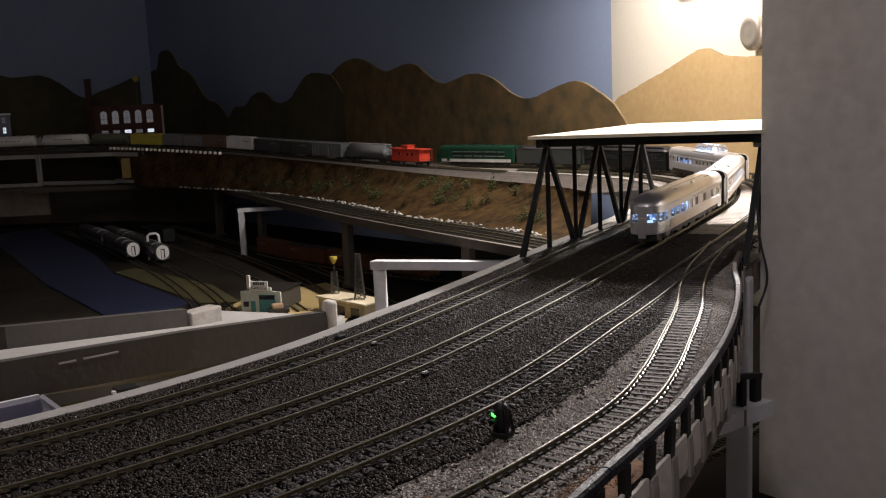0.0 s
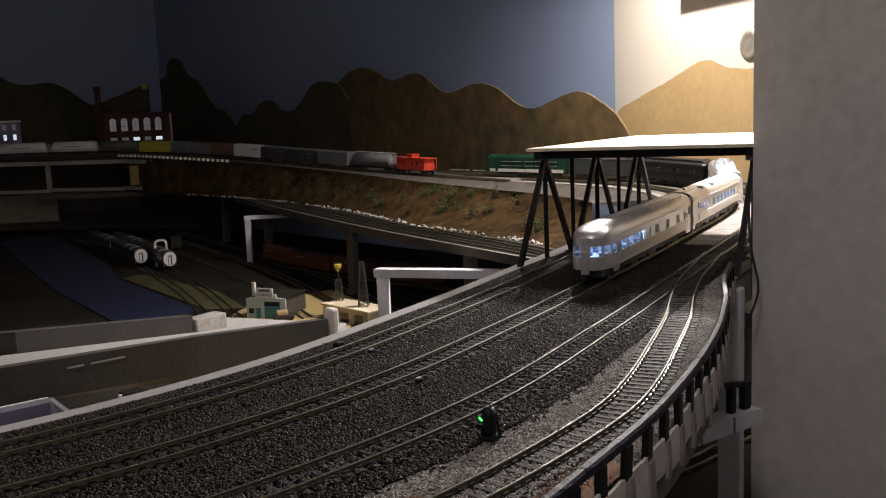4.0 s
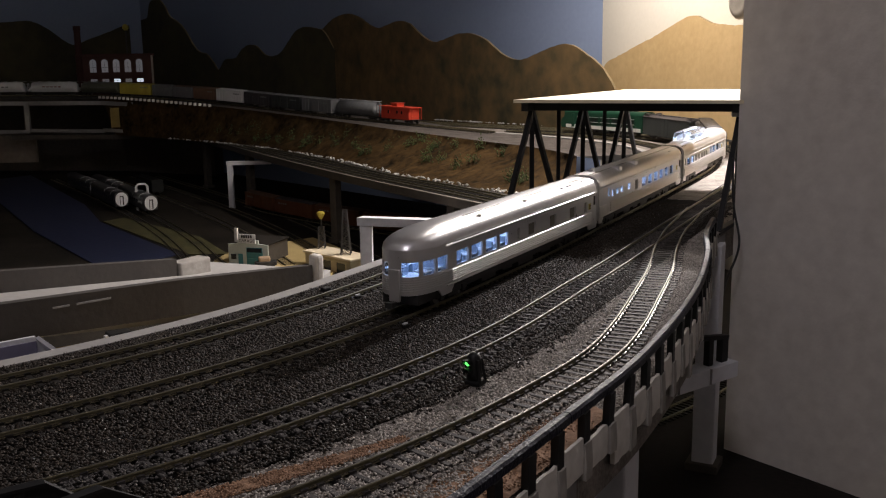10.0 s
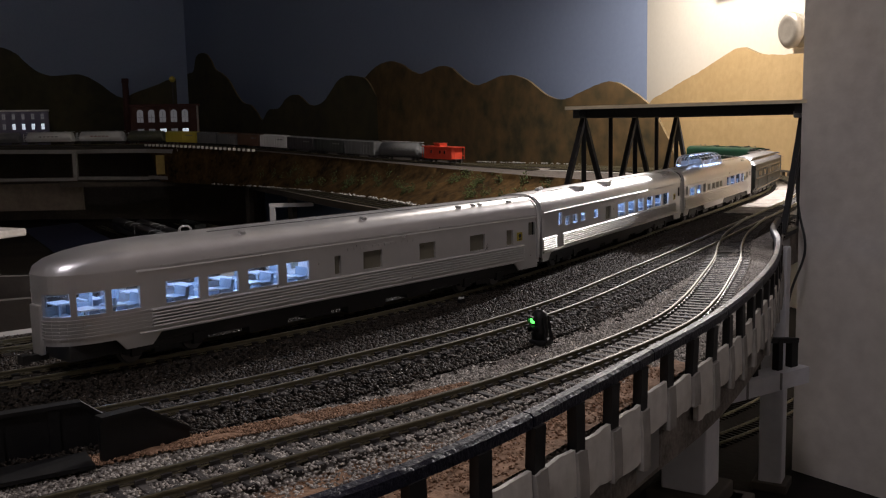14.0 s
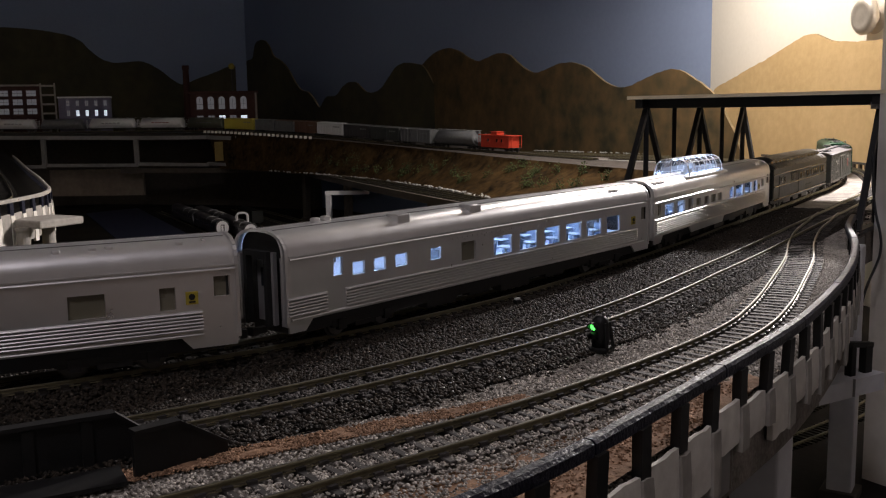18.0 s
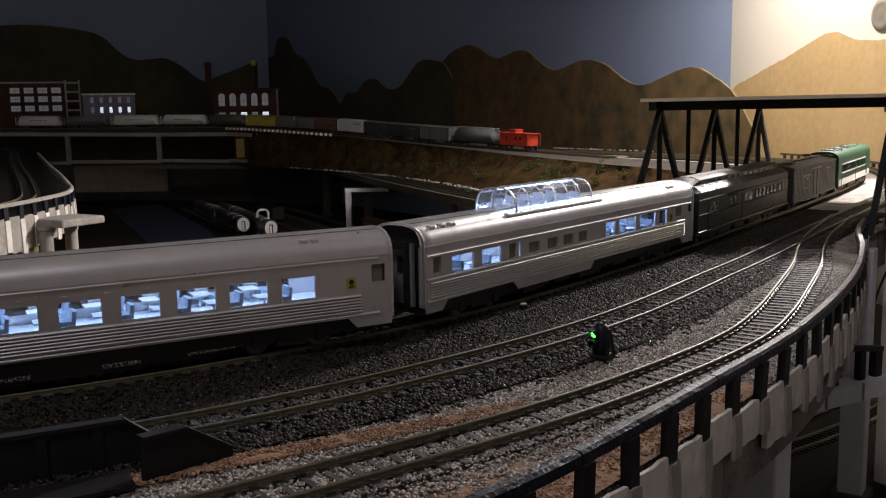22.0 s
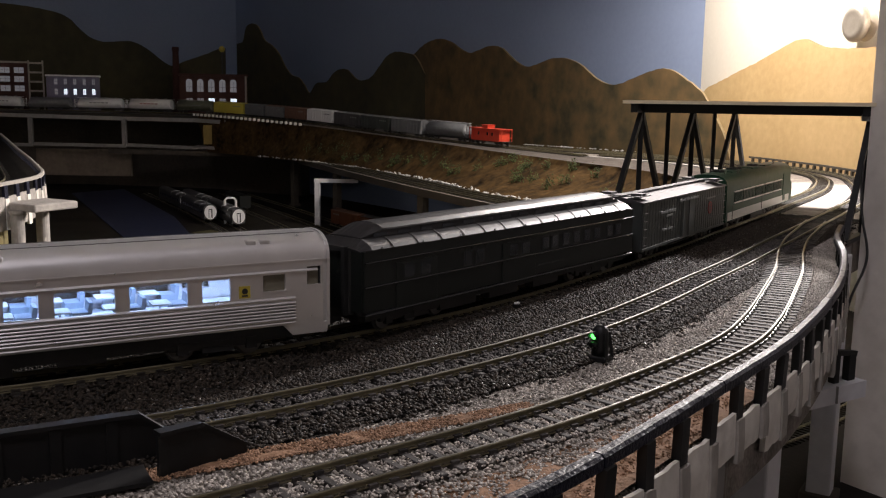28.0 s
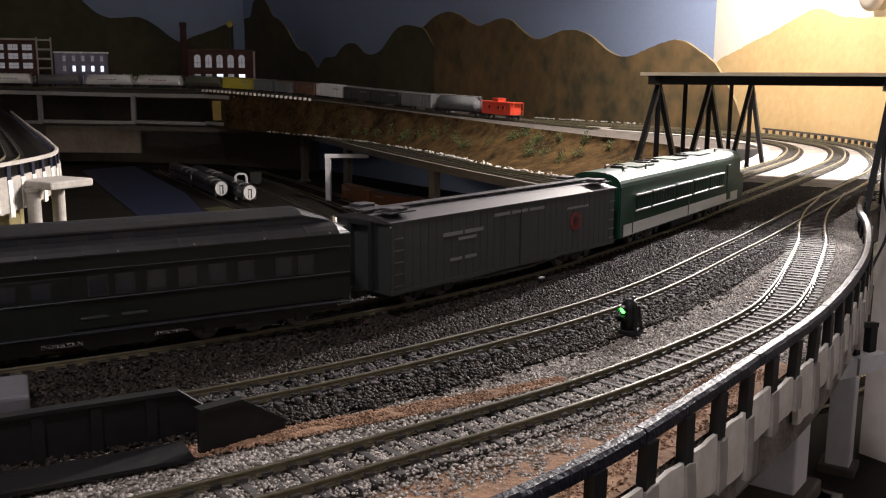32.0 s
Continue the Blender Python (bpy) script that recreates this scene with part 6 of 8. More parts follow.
# front beams and posts of the two-level shelf
shelf = thing("shelf_beam", "grey-white beams and posts of the two-level track shelf", "shelf frame")
fr = [(-1.02, 2.95), (-1.27, 3.085), (-1.54, 3.105), (-1.86, 3.055), (-2.3, 2.97), (-3.0, 2.8)]
fz = [1.034, 1.040, 1.041, 1.047, 1.056, 1.063]
for k in range(5):
    part("upper_beam", bar(bmesh.new(), (*fr[k], fz[k] - 0.004), (*fr[k + 1], fz[k + 1] - 0.004), 0.012, 0.013), GREYWOOD, shelf)
    part("lower_beam", bar(bmesh.new(), (*fr[k], 0.942), (*fr[k + 1], 0.946), 0.012, 0.011), GREYWOOD, shelf)
for x, y in ((-1.54, 3.100), (-1.86, 3.050), (-2.25, 2.975)):
    part("post", box(bmesh.new(), (x, y, 0.990), (0.014, 0.012, 0.098)), GREYWOOD, shelf)
bm = bmesh.new()
for k in range(26):
    f = k / 25
    x, y = -0.80 - 0.48 * f, 2.735 + 0.355 * f
    box(bm, (x, y, upper_z(x) - 0.001), (0.008, 0.006, 0.008), 35)
part("edge_block", bm, PLASTER, shelf)
solid("shelf_back", [(-0.95, 3.25), (-1.35, 3.45), (-1.9, 3.5), (-2.5, 3.35), (-3.2, 3.1), (-3.2, 3.14), (-2.5, 3.39), (-1.9, 3.54), (-1.33, 3.49), (-0.93, 3.29)], 0.745, 1.05, DARKWOOD, "structure", "dark panel at the back of the lower shelf", "panel")
solid("brick_backing", [(-1.56, 3.18), (-1.90, 3.14), (-1.90, 3.15), (-1.56, 3.19)], 0.83, 0.925, mat("rough_block_wall", (0.10, 0.08, 0.06), (0.22, 0.18, 0.14), 0.9, grain=70, bump=0.001, patch=12), "structure", "rough block wall under the lower shelf", "wall")
solid("yellow_crate_wall", [(-1.120, 3.070), (-1.224, 3.031), (-1.229, 3.045), (-1.125, 3.084)], 0.957, 1.021, mat("ochre_panel", (0.16, 0.11, 0.03), (0.28, 0.20, 0.06), 0.9, grain=90, patch=20), "structure", "ochre panel under the upper beam", "panel")

# lower line below the cliff
LOWEDGE = spline([(0.10, 1.32), (0.03, 1.42), (-0.058, 1.545), (-0.247, 1.824), (-0.395, 2.06), (-0.543, 2.308), (-0.745, 2.66), (-0.949, 2.98), (-1.25, 3.07), (-1.6, 3.1)], 0.008)
LOWBACK = spline([(0.16, 1.37), (0.11, 1.47), (0.05, 1.575), (-0.023, 1.677), (-0.134, 1.815), (-0.348, 2.183), (-0.53, 2.43), (-0.75, 2.75), (-0.98, 3.10), (-1.22, 3.25)], 0.008)
sheet("lower_line_ground", LOWBACK, LOWEDGE, LOWZ, LOWZ - 0.001, 8, YARDM, "dark ballast of the lower line below the cliff", 0.0012, 120)
v, f = sweep(LOWEDGE, left_of(LOWEDGE), [(-0.004, -0.014), (0.004, -0.014), (0.004, 0.0012), (-0.004, 0.0012)], np.full(len(LOWEDGE), LOWZ))
tagged(new("lower_line_edge", mesh("lower_line_edge", v, f, DARKWOOD)), "dark wooden edge of the lower line", "deck edge", "", "structure")
LMID = np.stack([np.interp(np.linspace(0, 1, 300), along(LOWEDGE) / along(LOWEDGE)[-1], LOWEDGE[:, k]) for k in (0, 1)], 1), np.stack([np.interp(np.linspace(0, 1, 300), along(LOWBACK) / along(LOWBACK)[-1], LOWBACK[:, k]) for k in (0, 1)], 1)
for k in (0.22, 0.62):
    ln = even(LMID[0][:230] * (1 - k) + LMID[1][:230] * k, 0.008)
    track("lower line track running along the foot of the cliff", ln, TIE, (9, 9), np.full(len(ln), LOWZ + 0.0042))
for x, y in ((-0.298, 1.93), (-0.62, 2.47), (-0.03, 1.53), (-0.86, 2.87)):
    leg(x, y, 0.775, LOWZ - 0.012, 0.018, 55, DARKWOOD, "dark post under the lower line")


def scatter(name, spots, r0, r1, material, label, category="", kind="stuff", flat=0.75, parent=None):
    """Many small stones as one mesh: squashed, jittered octahedra at the spots."""
    rng = np.random.default_rng(len(spots))
    n = len(spots)
    base = np.array([(1, 0, 0), (0, 1, 0), (-1, 0, 0), (0, -1, 0), (0, 0, 1), (0, 0, -1)], float)
    tri = np.array([(0, 1, 4), (1, 2, 4), (2, 3, 4), (3, 0, 4), (1, 0, 5), (2, 1, 5), (3, 2, 5), (0, 3, 5)])
    r = rng.uniform(r0, r1, n)[:, None, None]
    v = base[None] * rng.uniform(0.55, 1.25, (n, 6, 1)) + rng.normal(0, 0.16, (n, 6, 3))
    a = rng.uniform(0, 6.283, n)
    ca, sa = np.cos(a)[:, None], np.sin(a)[:, None]
    x, y = v[:, :, 0] * ca - v[:, :, 1] * sa, v[:, :, 0] * sa + v[:, :, 1] * ca
    v = np.stack([x, y, v[:, :, 2] * flat], 2) * r + np.asarray(spots)[:, None, :]
    me = bpy.data.meshes.new(name)
    me.vertices.add(n * 6)
    me.vertices.foreach_set("co", v.reshape(-1))
    me.loops.add(n * 24)
    idx = (tri[None] + (np.arange(n) * 6)[:, None, None]).reshape(-1)
    me.loops.foreach_set("vertex_index", idx.astype(np.int32))
    me.polygons.add(n * 8)
    me.polygons.foreach_set("loop_start", np.arange(0, n * 24, 3, dtype=np.int32))
    me.update(calc_edges=True)
    me.materials.append(material)
    ob = new(name, me)
    return tagged(ob, label, category, "", kind)


rng = np.random.default_rng(5)
# white stones along the foot of the cliff, green lichen on its face
q = CLIFFFOOT[rng.integers(20, len(CLIFFFOOT) - 40, 330)]
scatter("white_stones", np.c_[q + rng.normal(0, 0.005, q.shape), np.full(len(q), LOWZ + 0.0025)], 0.002, 0.0055, CHALK, "row of small white stones along the foot of the cliff", "stones")
bush = []
for k in range(44):
    i = int(rng.integers(12, 110))
    a_, b_ = CLIFFTOP[int(i / 150 * len(CLIFFTOP))], CLIFFFOOT[int(i / 150 * len(CLIFFFOOT))]
    f = rng.uniform(0.15, 0.85)
    cpt = np.array((*(a_ * (1 - f ** 1.6) + b_ * f ** 1.6), 0.996 - 0.062 * f)) + (0.004, -0.006, 0)
    bush.append(cpt + rng.normal(0, 1, (120, 3)) * (0.006, 0.006, 0.009))
scatter("lichen_bushes", np.vstack(bush), 0.0008, 0.0021, BUSH, "clumps of green lichen on the rock face", "bushes", flat=1.0)
q = FENCE[(FENCE[:, 1] > 2.0)]
q = np.vstack([q[rng.integers(0, len(q), 160)], np.c_[rng.uniform(-0.35, -0.12, 60), np.zeros(60)]])
q[160:, 1] = 2.5 - (q[160:, 0] + 0.12) * 1.42
scatter("white_stones", np.c_[q[:160] + rng.normal(0, 0.003, (160, 2)), np.full(160, 1.001)], 0.0015, 0.004, CHALK, "white stones along the foot of the backdrop hills", "stones")

# ballast and gravel grains on the main deck
def grains(a, b, n, z, clear=(), sink=0.0):
    """Random spots between two lines, off the sleepers' middle where clear says so."""
    i = rng.integers(0, 1000, n)
    pa, pb = [np.stack([np.interp(np.linspace(0, 1, 1000), along(l) / along(l)[-1], l[:, k]) for k in (0, 1)], 1) for l in (a, b)]
    t = np.gradient(pa, axis=0)
    k = rng.uniform(0, 1, n)[:, None]
    p = pa[i] * (1 - k) + pb[i] * k + t[i] * rng.uniform(-0.6, 0.6, n)[:, None]
    keep = np.ones(n, bool)
    zz = np.full(n, z)
    for line, keep_share, dz in clear:
        d = np.full(n, 9.0)
        sub = line[::2]
        for s0 in range(0, n, 20000):
            dd = np.linalg.norm(p[s0:s0 + 20000, None, :] - sub[None], axis=2)
            d[s0:s0 + 20000] = dd.min(1)
        rail_near = np.abs(d - 0.0087) < 0.0016
        inside = d < 0.0155
        keep &= ~rail_near
        keep &= ~(inside & (rng.uniform(0, 1, n) > keep_share))
        zz = np.where(inside, z + dz, zz)
        zz = np.where(~inside & (d < 0.034), z + 0.0010 * np.clip((0.034 - d) / 0.018, 0, 1), zz)
    return np.c_[p, zz][keep]


near = lambda l, p0, p1: piece(l, p0, p1)
va = near(DECK_IN, (-0.36, 0.31), (0.115, 1.03))
vb = near(SHOULDER, (-0.20, 0.125), (0.29, 0.96))
ctr = [(near(INNER, (-0.36, 0.29), (0.16, 1.05)), 0.95, 0.0011), (near(MAIN, (-0.34, 0.22), (0.20, 1.0)), 0.95, 0.0011), (near(OUTER, (-0.22, 0.19), (0.27, 0.97)), 0.02, 0.0005)]
spots = grains(va, vb, 150000, GROUND + 0.0003, ctr)
# the ballast frays out over the gravel beside it
fray = grains(vb, vb + left_of(vb) * -0.012, 9000, GROUND)
clump = np.array([noise.noise((x * 130, y * 130, 2.0)) + 0.6 * noise.noise((x * 420, y * 420, 5.0)) for x, y, _ in fray])
reach_out = np.array([np.min(((vb[::3] - p) ** 2).sum(1)) for p in fray[:, :2]]) ** 0.5
spots = np.vstack([spots, fray[clump > reach_out / 0.012 * 1.1 - 0.25]])
# a few spots take paler, glossier stones: the ballast's sparkle put into their colour
pick = rng.uniform(0, 1, len(spots)) < 0.03
scatter("ballast_stones", spots[~pick], 0.0005, 0.00125, STONE, "loose dark ballast stones between the tracks", "ballast")
scatter("ballast_stones", spots[pick], 0.0004, 0.0011, STONEPALE, "paler glossy stones, glints put into their colour, among the dark ballast", "ballast")
between = near(OUTER, (-0.22, 0.19), (0.20, 0.80))
dust = grains(between + left_of(between) * 0.0145, between - left_of(between) * 0.0145, 11000, GROUND + 0.0010, [(between, 1.0, 0.0010)])
scatter("ballast_dust", dust, 0.0004, 0.0010, DUST, "grey grit lying between the rails beside the dwarf signal", "gravel")
ga = near(SHOULDER, (-0.22, 0.125), (0.25, 0.88))
gb = near(RIM, (-0.16, 0.085), (0.24, 0.82))
spots = grains(ga, gb, 70000, GROUND - 0.0005, [(BRANCH, 0.95, 0.0017)])
fillseg = piece(BRANCH, (-0.30, 0.08), (0.075, 0.415))
spots = np.vstack([spots, grains(fillseg + left_of(fillseg) * 0.015, fillseg - left_of(fillseg) * 0.015, 9000, GROUND + 0.0015, [(BRANCH, 1.0, 0.0)])])
brs, brn = BRANCH[::2], left_of(BRANCH)[::2]
ni = np.array([np.argmin(((brs - p) ** 2).sum(1)) for p in spots[:, :2]])
side_d = ((spots[:, :2] - brs[ni]) * brn[ni]).sum(1)
by = brs[ni][:, 1]
in_strip = (side_d > np.interp(by, STRIP_Y, STRIP_LO)) & (side_d < np.interp(by, STRIP_Y, STRIP_HI) + 0.001) & (by < 0.335)
spots = spots[~in_strip]
scatter("gravel_grains", spots, 0.0004, 0.0009, GRIT, "loose pale gravel grains along the siding", "gravel")
ea = near(EDGE, (-0.25, 0.03), (0.08, 0.35))
eb = ea + left_of(ea) * 0.022
spots = grains(ea, eb, 5000, 0.9972)
seg2 = seg[int(len(seg) * 0.45):]
h2, l2 = hi_d[int(len(seg) * 0.45):], lo_d[int(len(seg) * 0.45):]
spots = np.vstack([spots, grains(seg2 + left_of(seg2) * (h2 + 0.001), seg2 + left_of(seg2) * (l2 - 0.002), 7000, GROUND + 0.0006)])
scatter("earth_crumbs", spots, 0.0003, 0.0008, EARTHGRAIN, "loose red-brown earth crumbs", "earth")


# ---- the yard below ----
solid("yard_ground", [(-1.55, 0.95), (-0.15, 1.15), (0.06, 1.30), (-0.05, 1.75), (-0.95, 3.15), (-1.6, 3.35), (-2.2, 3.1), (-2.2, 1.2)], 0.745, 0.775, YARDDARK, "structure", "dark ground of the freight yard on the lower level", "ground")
solid("blue_water", [(-1.62, 3.24), (-1.10, 2.50), (-0.93, 2.20), (-0.60, 1.80), (-0.70, 1.66), (-1.04, 2.08), (-1.72, 3.05)], 0.7752, 0.7775, RIVER, "structure", "blue painted board beside the yard tracks", "water")
solid("grass_strip", [(-0.93, 2.215), (-0.58, 1.80), (-0.50, 1.80), (-0.62, 2.0), (-0.90, 2.27)], 0.7752, 0.7772, GRASS, "structure", "olive scatter strip beside the water", "ground")
solid("sand_strip", [(-0.52, 1.66), (-0.26, 1.56), (-0.24, 1.80), (-0.36, 1.98), (-0.50, 1.86)], 0.7752, 0.7768, SAND, "structure", "yellow sand around the garage", "ground")
YT = []
for k, (px, py) in enumerate(((-0.940, 2.37), (-0.882, 2.37), (-0.77, 2.41), (-0.69, 2.44), (-0.60, 2.44))):
    ln = spline([(px - 0.53, py + 0.73), (px - 0.26, py + 0.37), (px, py), (px + 0.24, py - 0.38), (px + 0.42, py - 0.72)], 0.012)
    track("yard track on the lower level", ln, TIE, (9, 9), np.full(len(ln), 0.7798))
    YT.append(ln)


def parked(line, s, z, make):
    """Put a car on a line at s metres along it."""
    ss = along(line)
    a, b = [np.array([np.interp(s + d, ss, line[:, k]) for k in (0, 1)]) for d in (-0.05, 0.05)]
    zz = z(np.interp(s, ss, line[:, 0])) if callable(z) else z
    za, zb = (z(a[0]), z(b[0])) if callable(z) else (zz, zz)
    c = (a + b) / 2
    make.matrix_world = pose(c[0], c[1], (za + zb) / 2, 0, -math.degrees(math.atan2(zb - za, 0.1)), math.degrees(math.atan2(b[1] - a[1], b[0] - a[0])))
    return make


def simple_trucks(ob, length):
    for x in (-length * 0.36, length * 0.36):
        bm = bmesh.new()
        for sy in (-1, 1):
            box(bm, (x, sy * 0.0115, 0.0055), (0.028, 0.002, 0.003))
        tr = part("truck", bm, UNDER, ob)
        for dx in (-0.0095, 0.0095):
            bm = bmesh.new()
            for sy in (-1, 1):
                turned(bm, [(0.0055, -0.001), (0.0055, 0.001)], (x + dx, sy * 0.0083, 0.0055), 12, "Y")
            part("wheelset", bm, WHEELM, tr)


def standing_car(kind, label, length, body, trim, group):
    """A standing freight car: box car, rounded hopper, open-ended hopper or caboose."""
    ob = thing("caboose" if kind == "caboose" else "freight_car", label, "train car", group)
    w = 0.035
    if kind == "box":
        part("body", soft_box((0, 0, 0.0255), (length, w, 0.034), 0.0006), body, ob)
        prof = [(-w / 2 - 0.0005, 0.0422), (-w / 2 - 0.0005, 0.043), (0, 0.0452)]
        roof_loft(ob, "roof", length + 0.001, prof + [(-y, z) for y, z in prof[-2::-1]], trim)
        part("running_board", box(bmesh.new(), (0, 0, 0.0460), (length, 0.006, 0.0008)), trim, ob)
        for sy in (-1, 1):
            part("door", soft_box((0.004, sy * (w / 2 + 0.0003), 0.0252), (length * 0.22, 0.001, 0.031), 0.0002), body, ob)
            for k in range(10):
                x = -length / 2 + 0.004 + k * (length - 0.008) / 9
                if abs(x - 0.004) > length * 0.12:
                    part("side_rib", box(bmesh.new(), (x, sy * (w / 2 + 0.0002), 0.0255), (0.0013, 0.0007, 0.032)), body, ob)
            bars(ob, -length * 0.28, sy * (w / 2 + 0.0007), 0.033, length * 0.24, 4, 0.0035, PALEPRINT if body is not WHITEPAINT else GREYCAR)
    elif kind == "hopper":
        n, prof = 12, []
        for k in range(n + 1):
            f = -0.25 + k / n * (math.pi + 0.5)
            prof.append((-(w / 2) * math.cos(f) * (1.0 if math.sin(f) > 0 else 0.98), 0.0265 + 0.019 * math.sin(f)))
        prof = [(-0.008, 0.011)] + prof + [(0.008, 0.011)]
        roof_loft(ob, "body", length - 0.016, prof, body, 0.008, True)
        part("running_board", box(bmesh.new(), (0, 0, 0.0468), (length - 0.01, 0.008, 0.0008)), trim, ob)
        for k in range(4):
            part("roof_hatch", turned(bmesh.new(), [(0.004, 0), (0.004, 0.0012), (0.003, 0.0016)], (-length * 0.3 + k * length * 0.2, 0, 0.0468), 12), body, ob)
        for sx in (-1, 1):
            bm = bmesh.new()
            for sy in (-1, 1):
                bar(bm, (sx * (length / 2 - 0.001), sy * 0.015, 0.010), (sx * (length / 2 - 0.001), sy * 0.015, 0.042), 0.0012)
                bar(bm, (sx * (length / 2 - 0.001), sy * 0.015, 0.013), (sx * (length / 2 - 0.012), sy * 0.012, 0.030), 0.0012)
            for k in range(5):
                bar(bm, (sx * (length / 2 - 0.001), -0.015, 0.014 + k * 0.006), (sx * (length / 2 - 0.001), 0.015, 0.014 + k * 0.006), 0.0008)
            part("end_ladder", bm, body, ob)
        for sy in (-1, 1):
            bars(ob, 0, sy * (w / 2 + 0.0004), 0.029, length * 0.4, 5, 0.0035, REDLOGO if trim is CHALK else GREYCAR if body is not GREYCAR else PALEPRINT)
    else:
        part("body", soft_box((0, 0, 0.0235), (length - 0.022, w - 0.002, 0.028), 0.0006), body, ob)
        part("roof", soft_box((0, 0, 0.0385), (length - 0.004, w, 0.0022), 0.0008), body, ob)
        part("cupola", soft_box((0.008, 0, 0.0425), (0.022, 0.024, 0.008), 0.0006), body, ob)
        part("cupola_roof", soft_box((0.008, 0, 0.0470), (0.026, 0.028, 0.0014), 0.0005), body, ob)
        part("chimney", bar(bmesh.new(), (-0.025, 0.006, 0.039), (-0.025, 0.006, 0.049), 0.002, round_=8), UNDER, ob)
        for sx in (-1, 1):
            bm = bmesh.new()
            for sy in (-1, 1):
                bar(bm, (sx * (length / 2 - 0.002), sy * 0.015, 0.010), (sx * (length / 2 - 0.002), sy * 0.015, 0.0385), 0.0011)
            bar(bm, (sx * (length / 2 - 0.002), -0.015, 0.019), (sx * (length / 2 - 0.002), 0.015, 0.019), 0.001)
            part("end_railing", bm, body, ob)
            part("platform", box(bmesh.new(), (sx * (length / 2 - 0.006), 0, 0.0102), (0.011, w - 0.003, 0.0012)), UNDER, ob)
        for sy in (-1, 1):
            for x in (-0.028, -0.010, 0.024):
                fr_ = part("window", box(bmesh.new(), (x, sy * (w / 2 - 0.0008), 0.0265), (0.0075, 0.0008, 0.009)), body, ob)
                part("pane", box(bmesh.new(), (x, sy * (w / 2 - 0.0004), 0.0265), (0.006, 0.0004, 0.0075)), DARKPANE, fr_)
    part("underframe", box(bmesh.new(), (0, 0, 0.0088), (length - 0.004, 0.024, 0.0022)), UNDER, ob)
    bm = bmesh.new()
    for sx in (-1, 1):
        box(bm, (sx * (length / 2 + 0.003), 0, 0.0085), (0.008, 0.003, 0.003))
    part("coupler", bm, UNDER, ob)
    simple_trucks(ob, length)
    return ob


GF = "cars of the standing freight train"
fs_all = along(FREIGHT)
pos = fs_all[np.linalg.norm(FREIGHT - np.array((-0.143, 2.219)), axis=1).argmin()]
for kind, label, ln, body, trim in (
        ("caboose", "bright red caboose at the end of the standing freight train", 0.130, CABRED, CABRED), ("hopper", "dark grey cylindrical covered hopper car with white ends", 0.190, GREYCAR, WHITEPAINT),
        ("box", "grey box car of the standing freight train", 0.143, GREYCAR, GREYCAR), ("box", "dull green-grey box car of the freight train", 0.150, REEFERGREEN, GREYCAR), ("box", "dark grey box car of the freight train", 0.142, REEFERROOF, GREYCAR),
        ("box", "white box car of the standing freight train", 0.146, WHITEPAINT, WHITEPAINT), ("box", "dull brown box car of the standing freight train", 0.118, BROWNCAR, BROWNCAR),
        ("box", "grey weathered box car of the freight train", 0.102, GREYCAR, BROWNCAR), ("box", "pale grey box car beside the yellow one", 0.100, GREYCAR, GREYCAR), ("box", "yellow box car of the standing freight train", 0.152, YELLOWCAR, YELLOWCAR),
        ("hopper", "olive-grey covered hopper car of the freight train", 0.190, OLIVECAR, OLIVECAR), ("hopper", "white covered hopper with a small red mark", 0.202, WHITEPAINT, CHALK),
        ("hopper", "white covered hopper car of the freight train", 0.196, WHITEPAINT, WHITEPAINT), ("hopper", "grey covered hopper car of the freight train", 0.180, GREYCAR, GREYCAR),
        ("hopper", "white covered hopper car of the freight train", 0.176, WHITEPAINT, WHITEPAINT)):
    parked(FREIGHT, pos + ln / 2, lambda x: upper_z(x), standing_car(kind, label, ln, body, trim, GF))
    pos += ln + 0.010

OR = spline([(-0.62, 2.42), (-0.525, 2.30), (-0.32, 2.10), (-0.067, 1.90), (0.05, 1.82)], 0.012)
track("yard track under the lower line", OR, TIE, (9, 9), np.full(len(OR), 0.7832))
pos = 0.03
for k in range(4):
    parked(OR, pos + 0.08, 0.7832, standing_car("box", "orange-brown refrigerator car standing in the yard", 0.158, ORANGE, REEFERROOF if k == 1 else BROWNCAR, "orange cars in the yard"))
    pos += 0.170
parked(YT[2], 0.50, 0.7798, standing_car("box", "dull green box car standing in the yard", 0.165, DARKGREEN, DARKGREEN, "yard cars"))


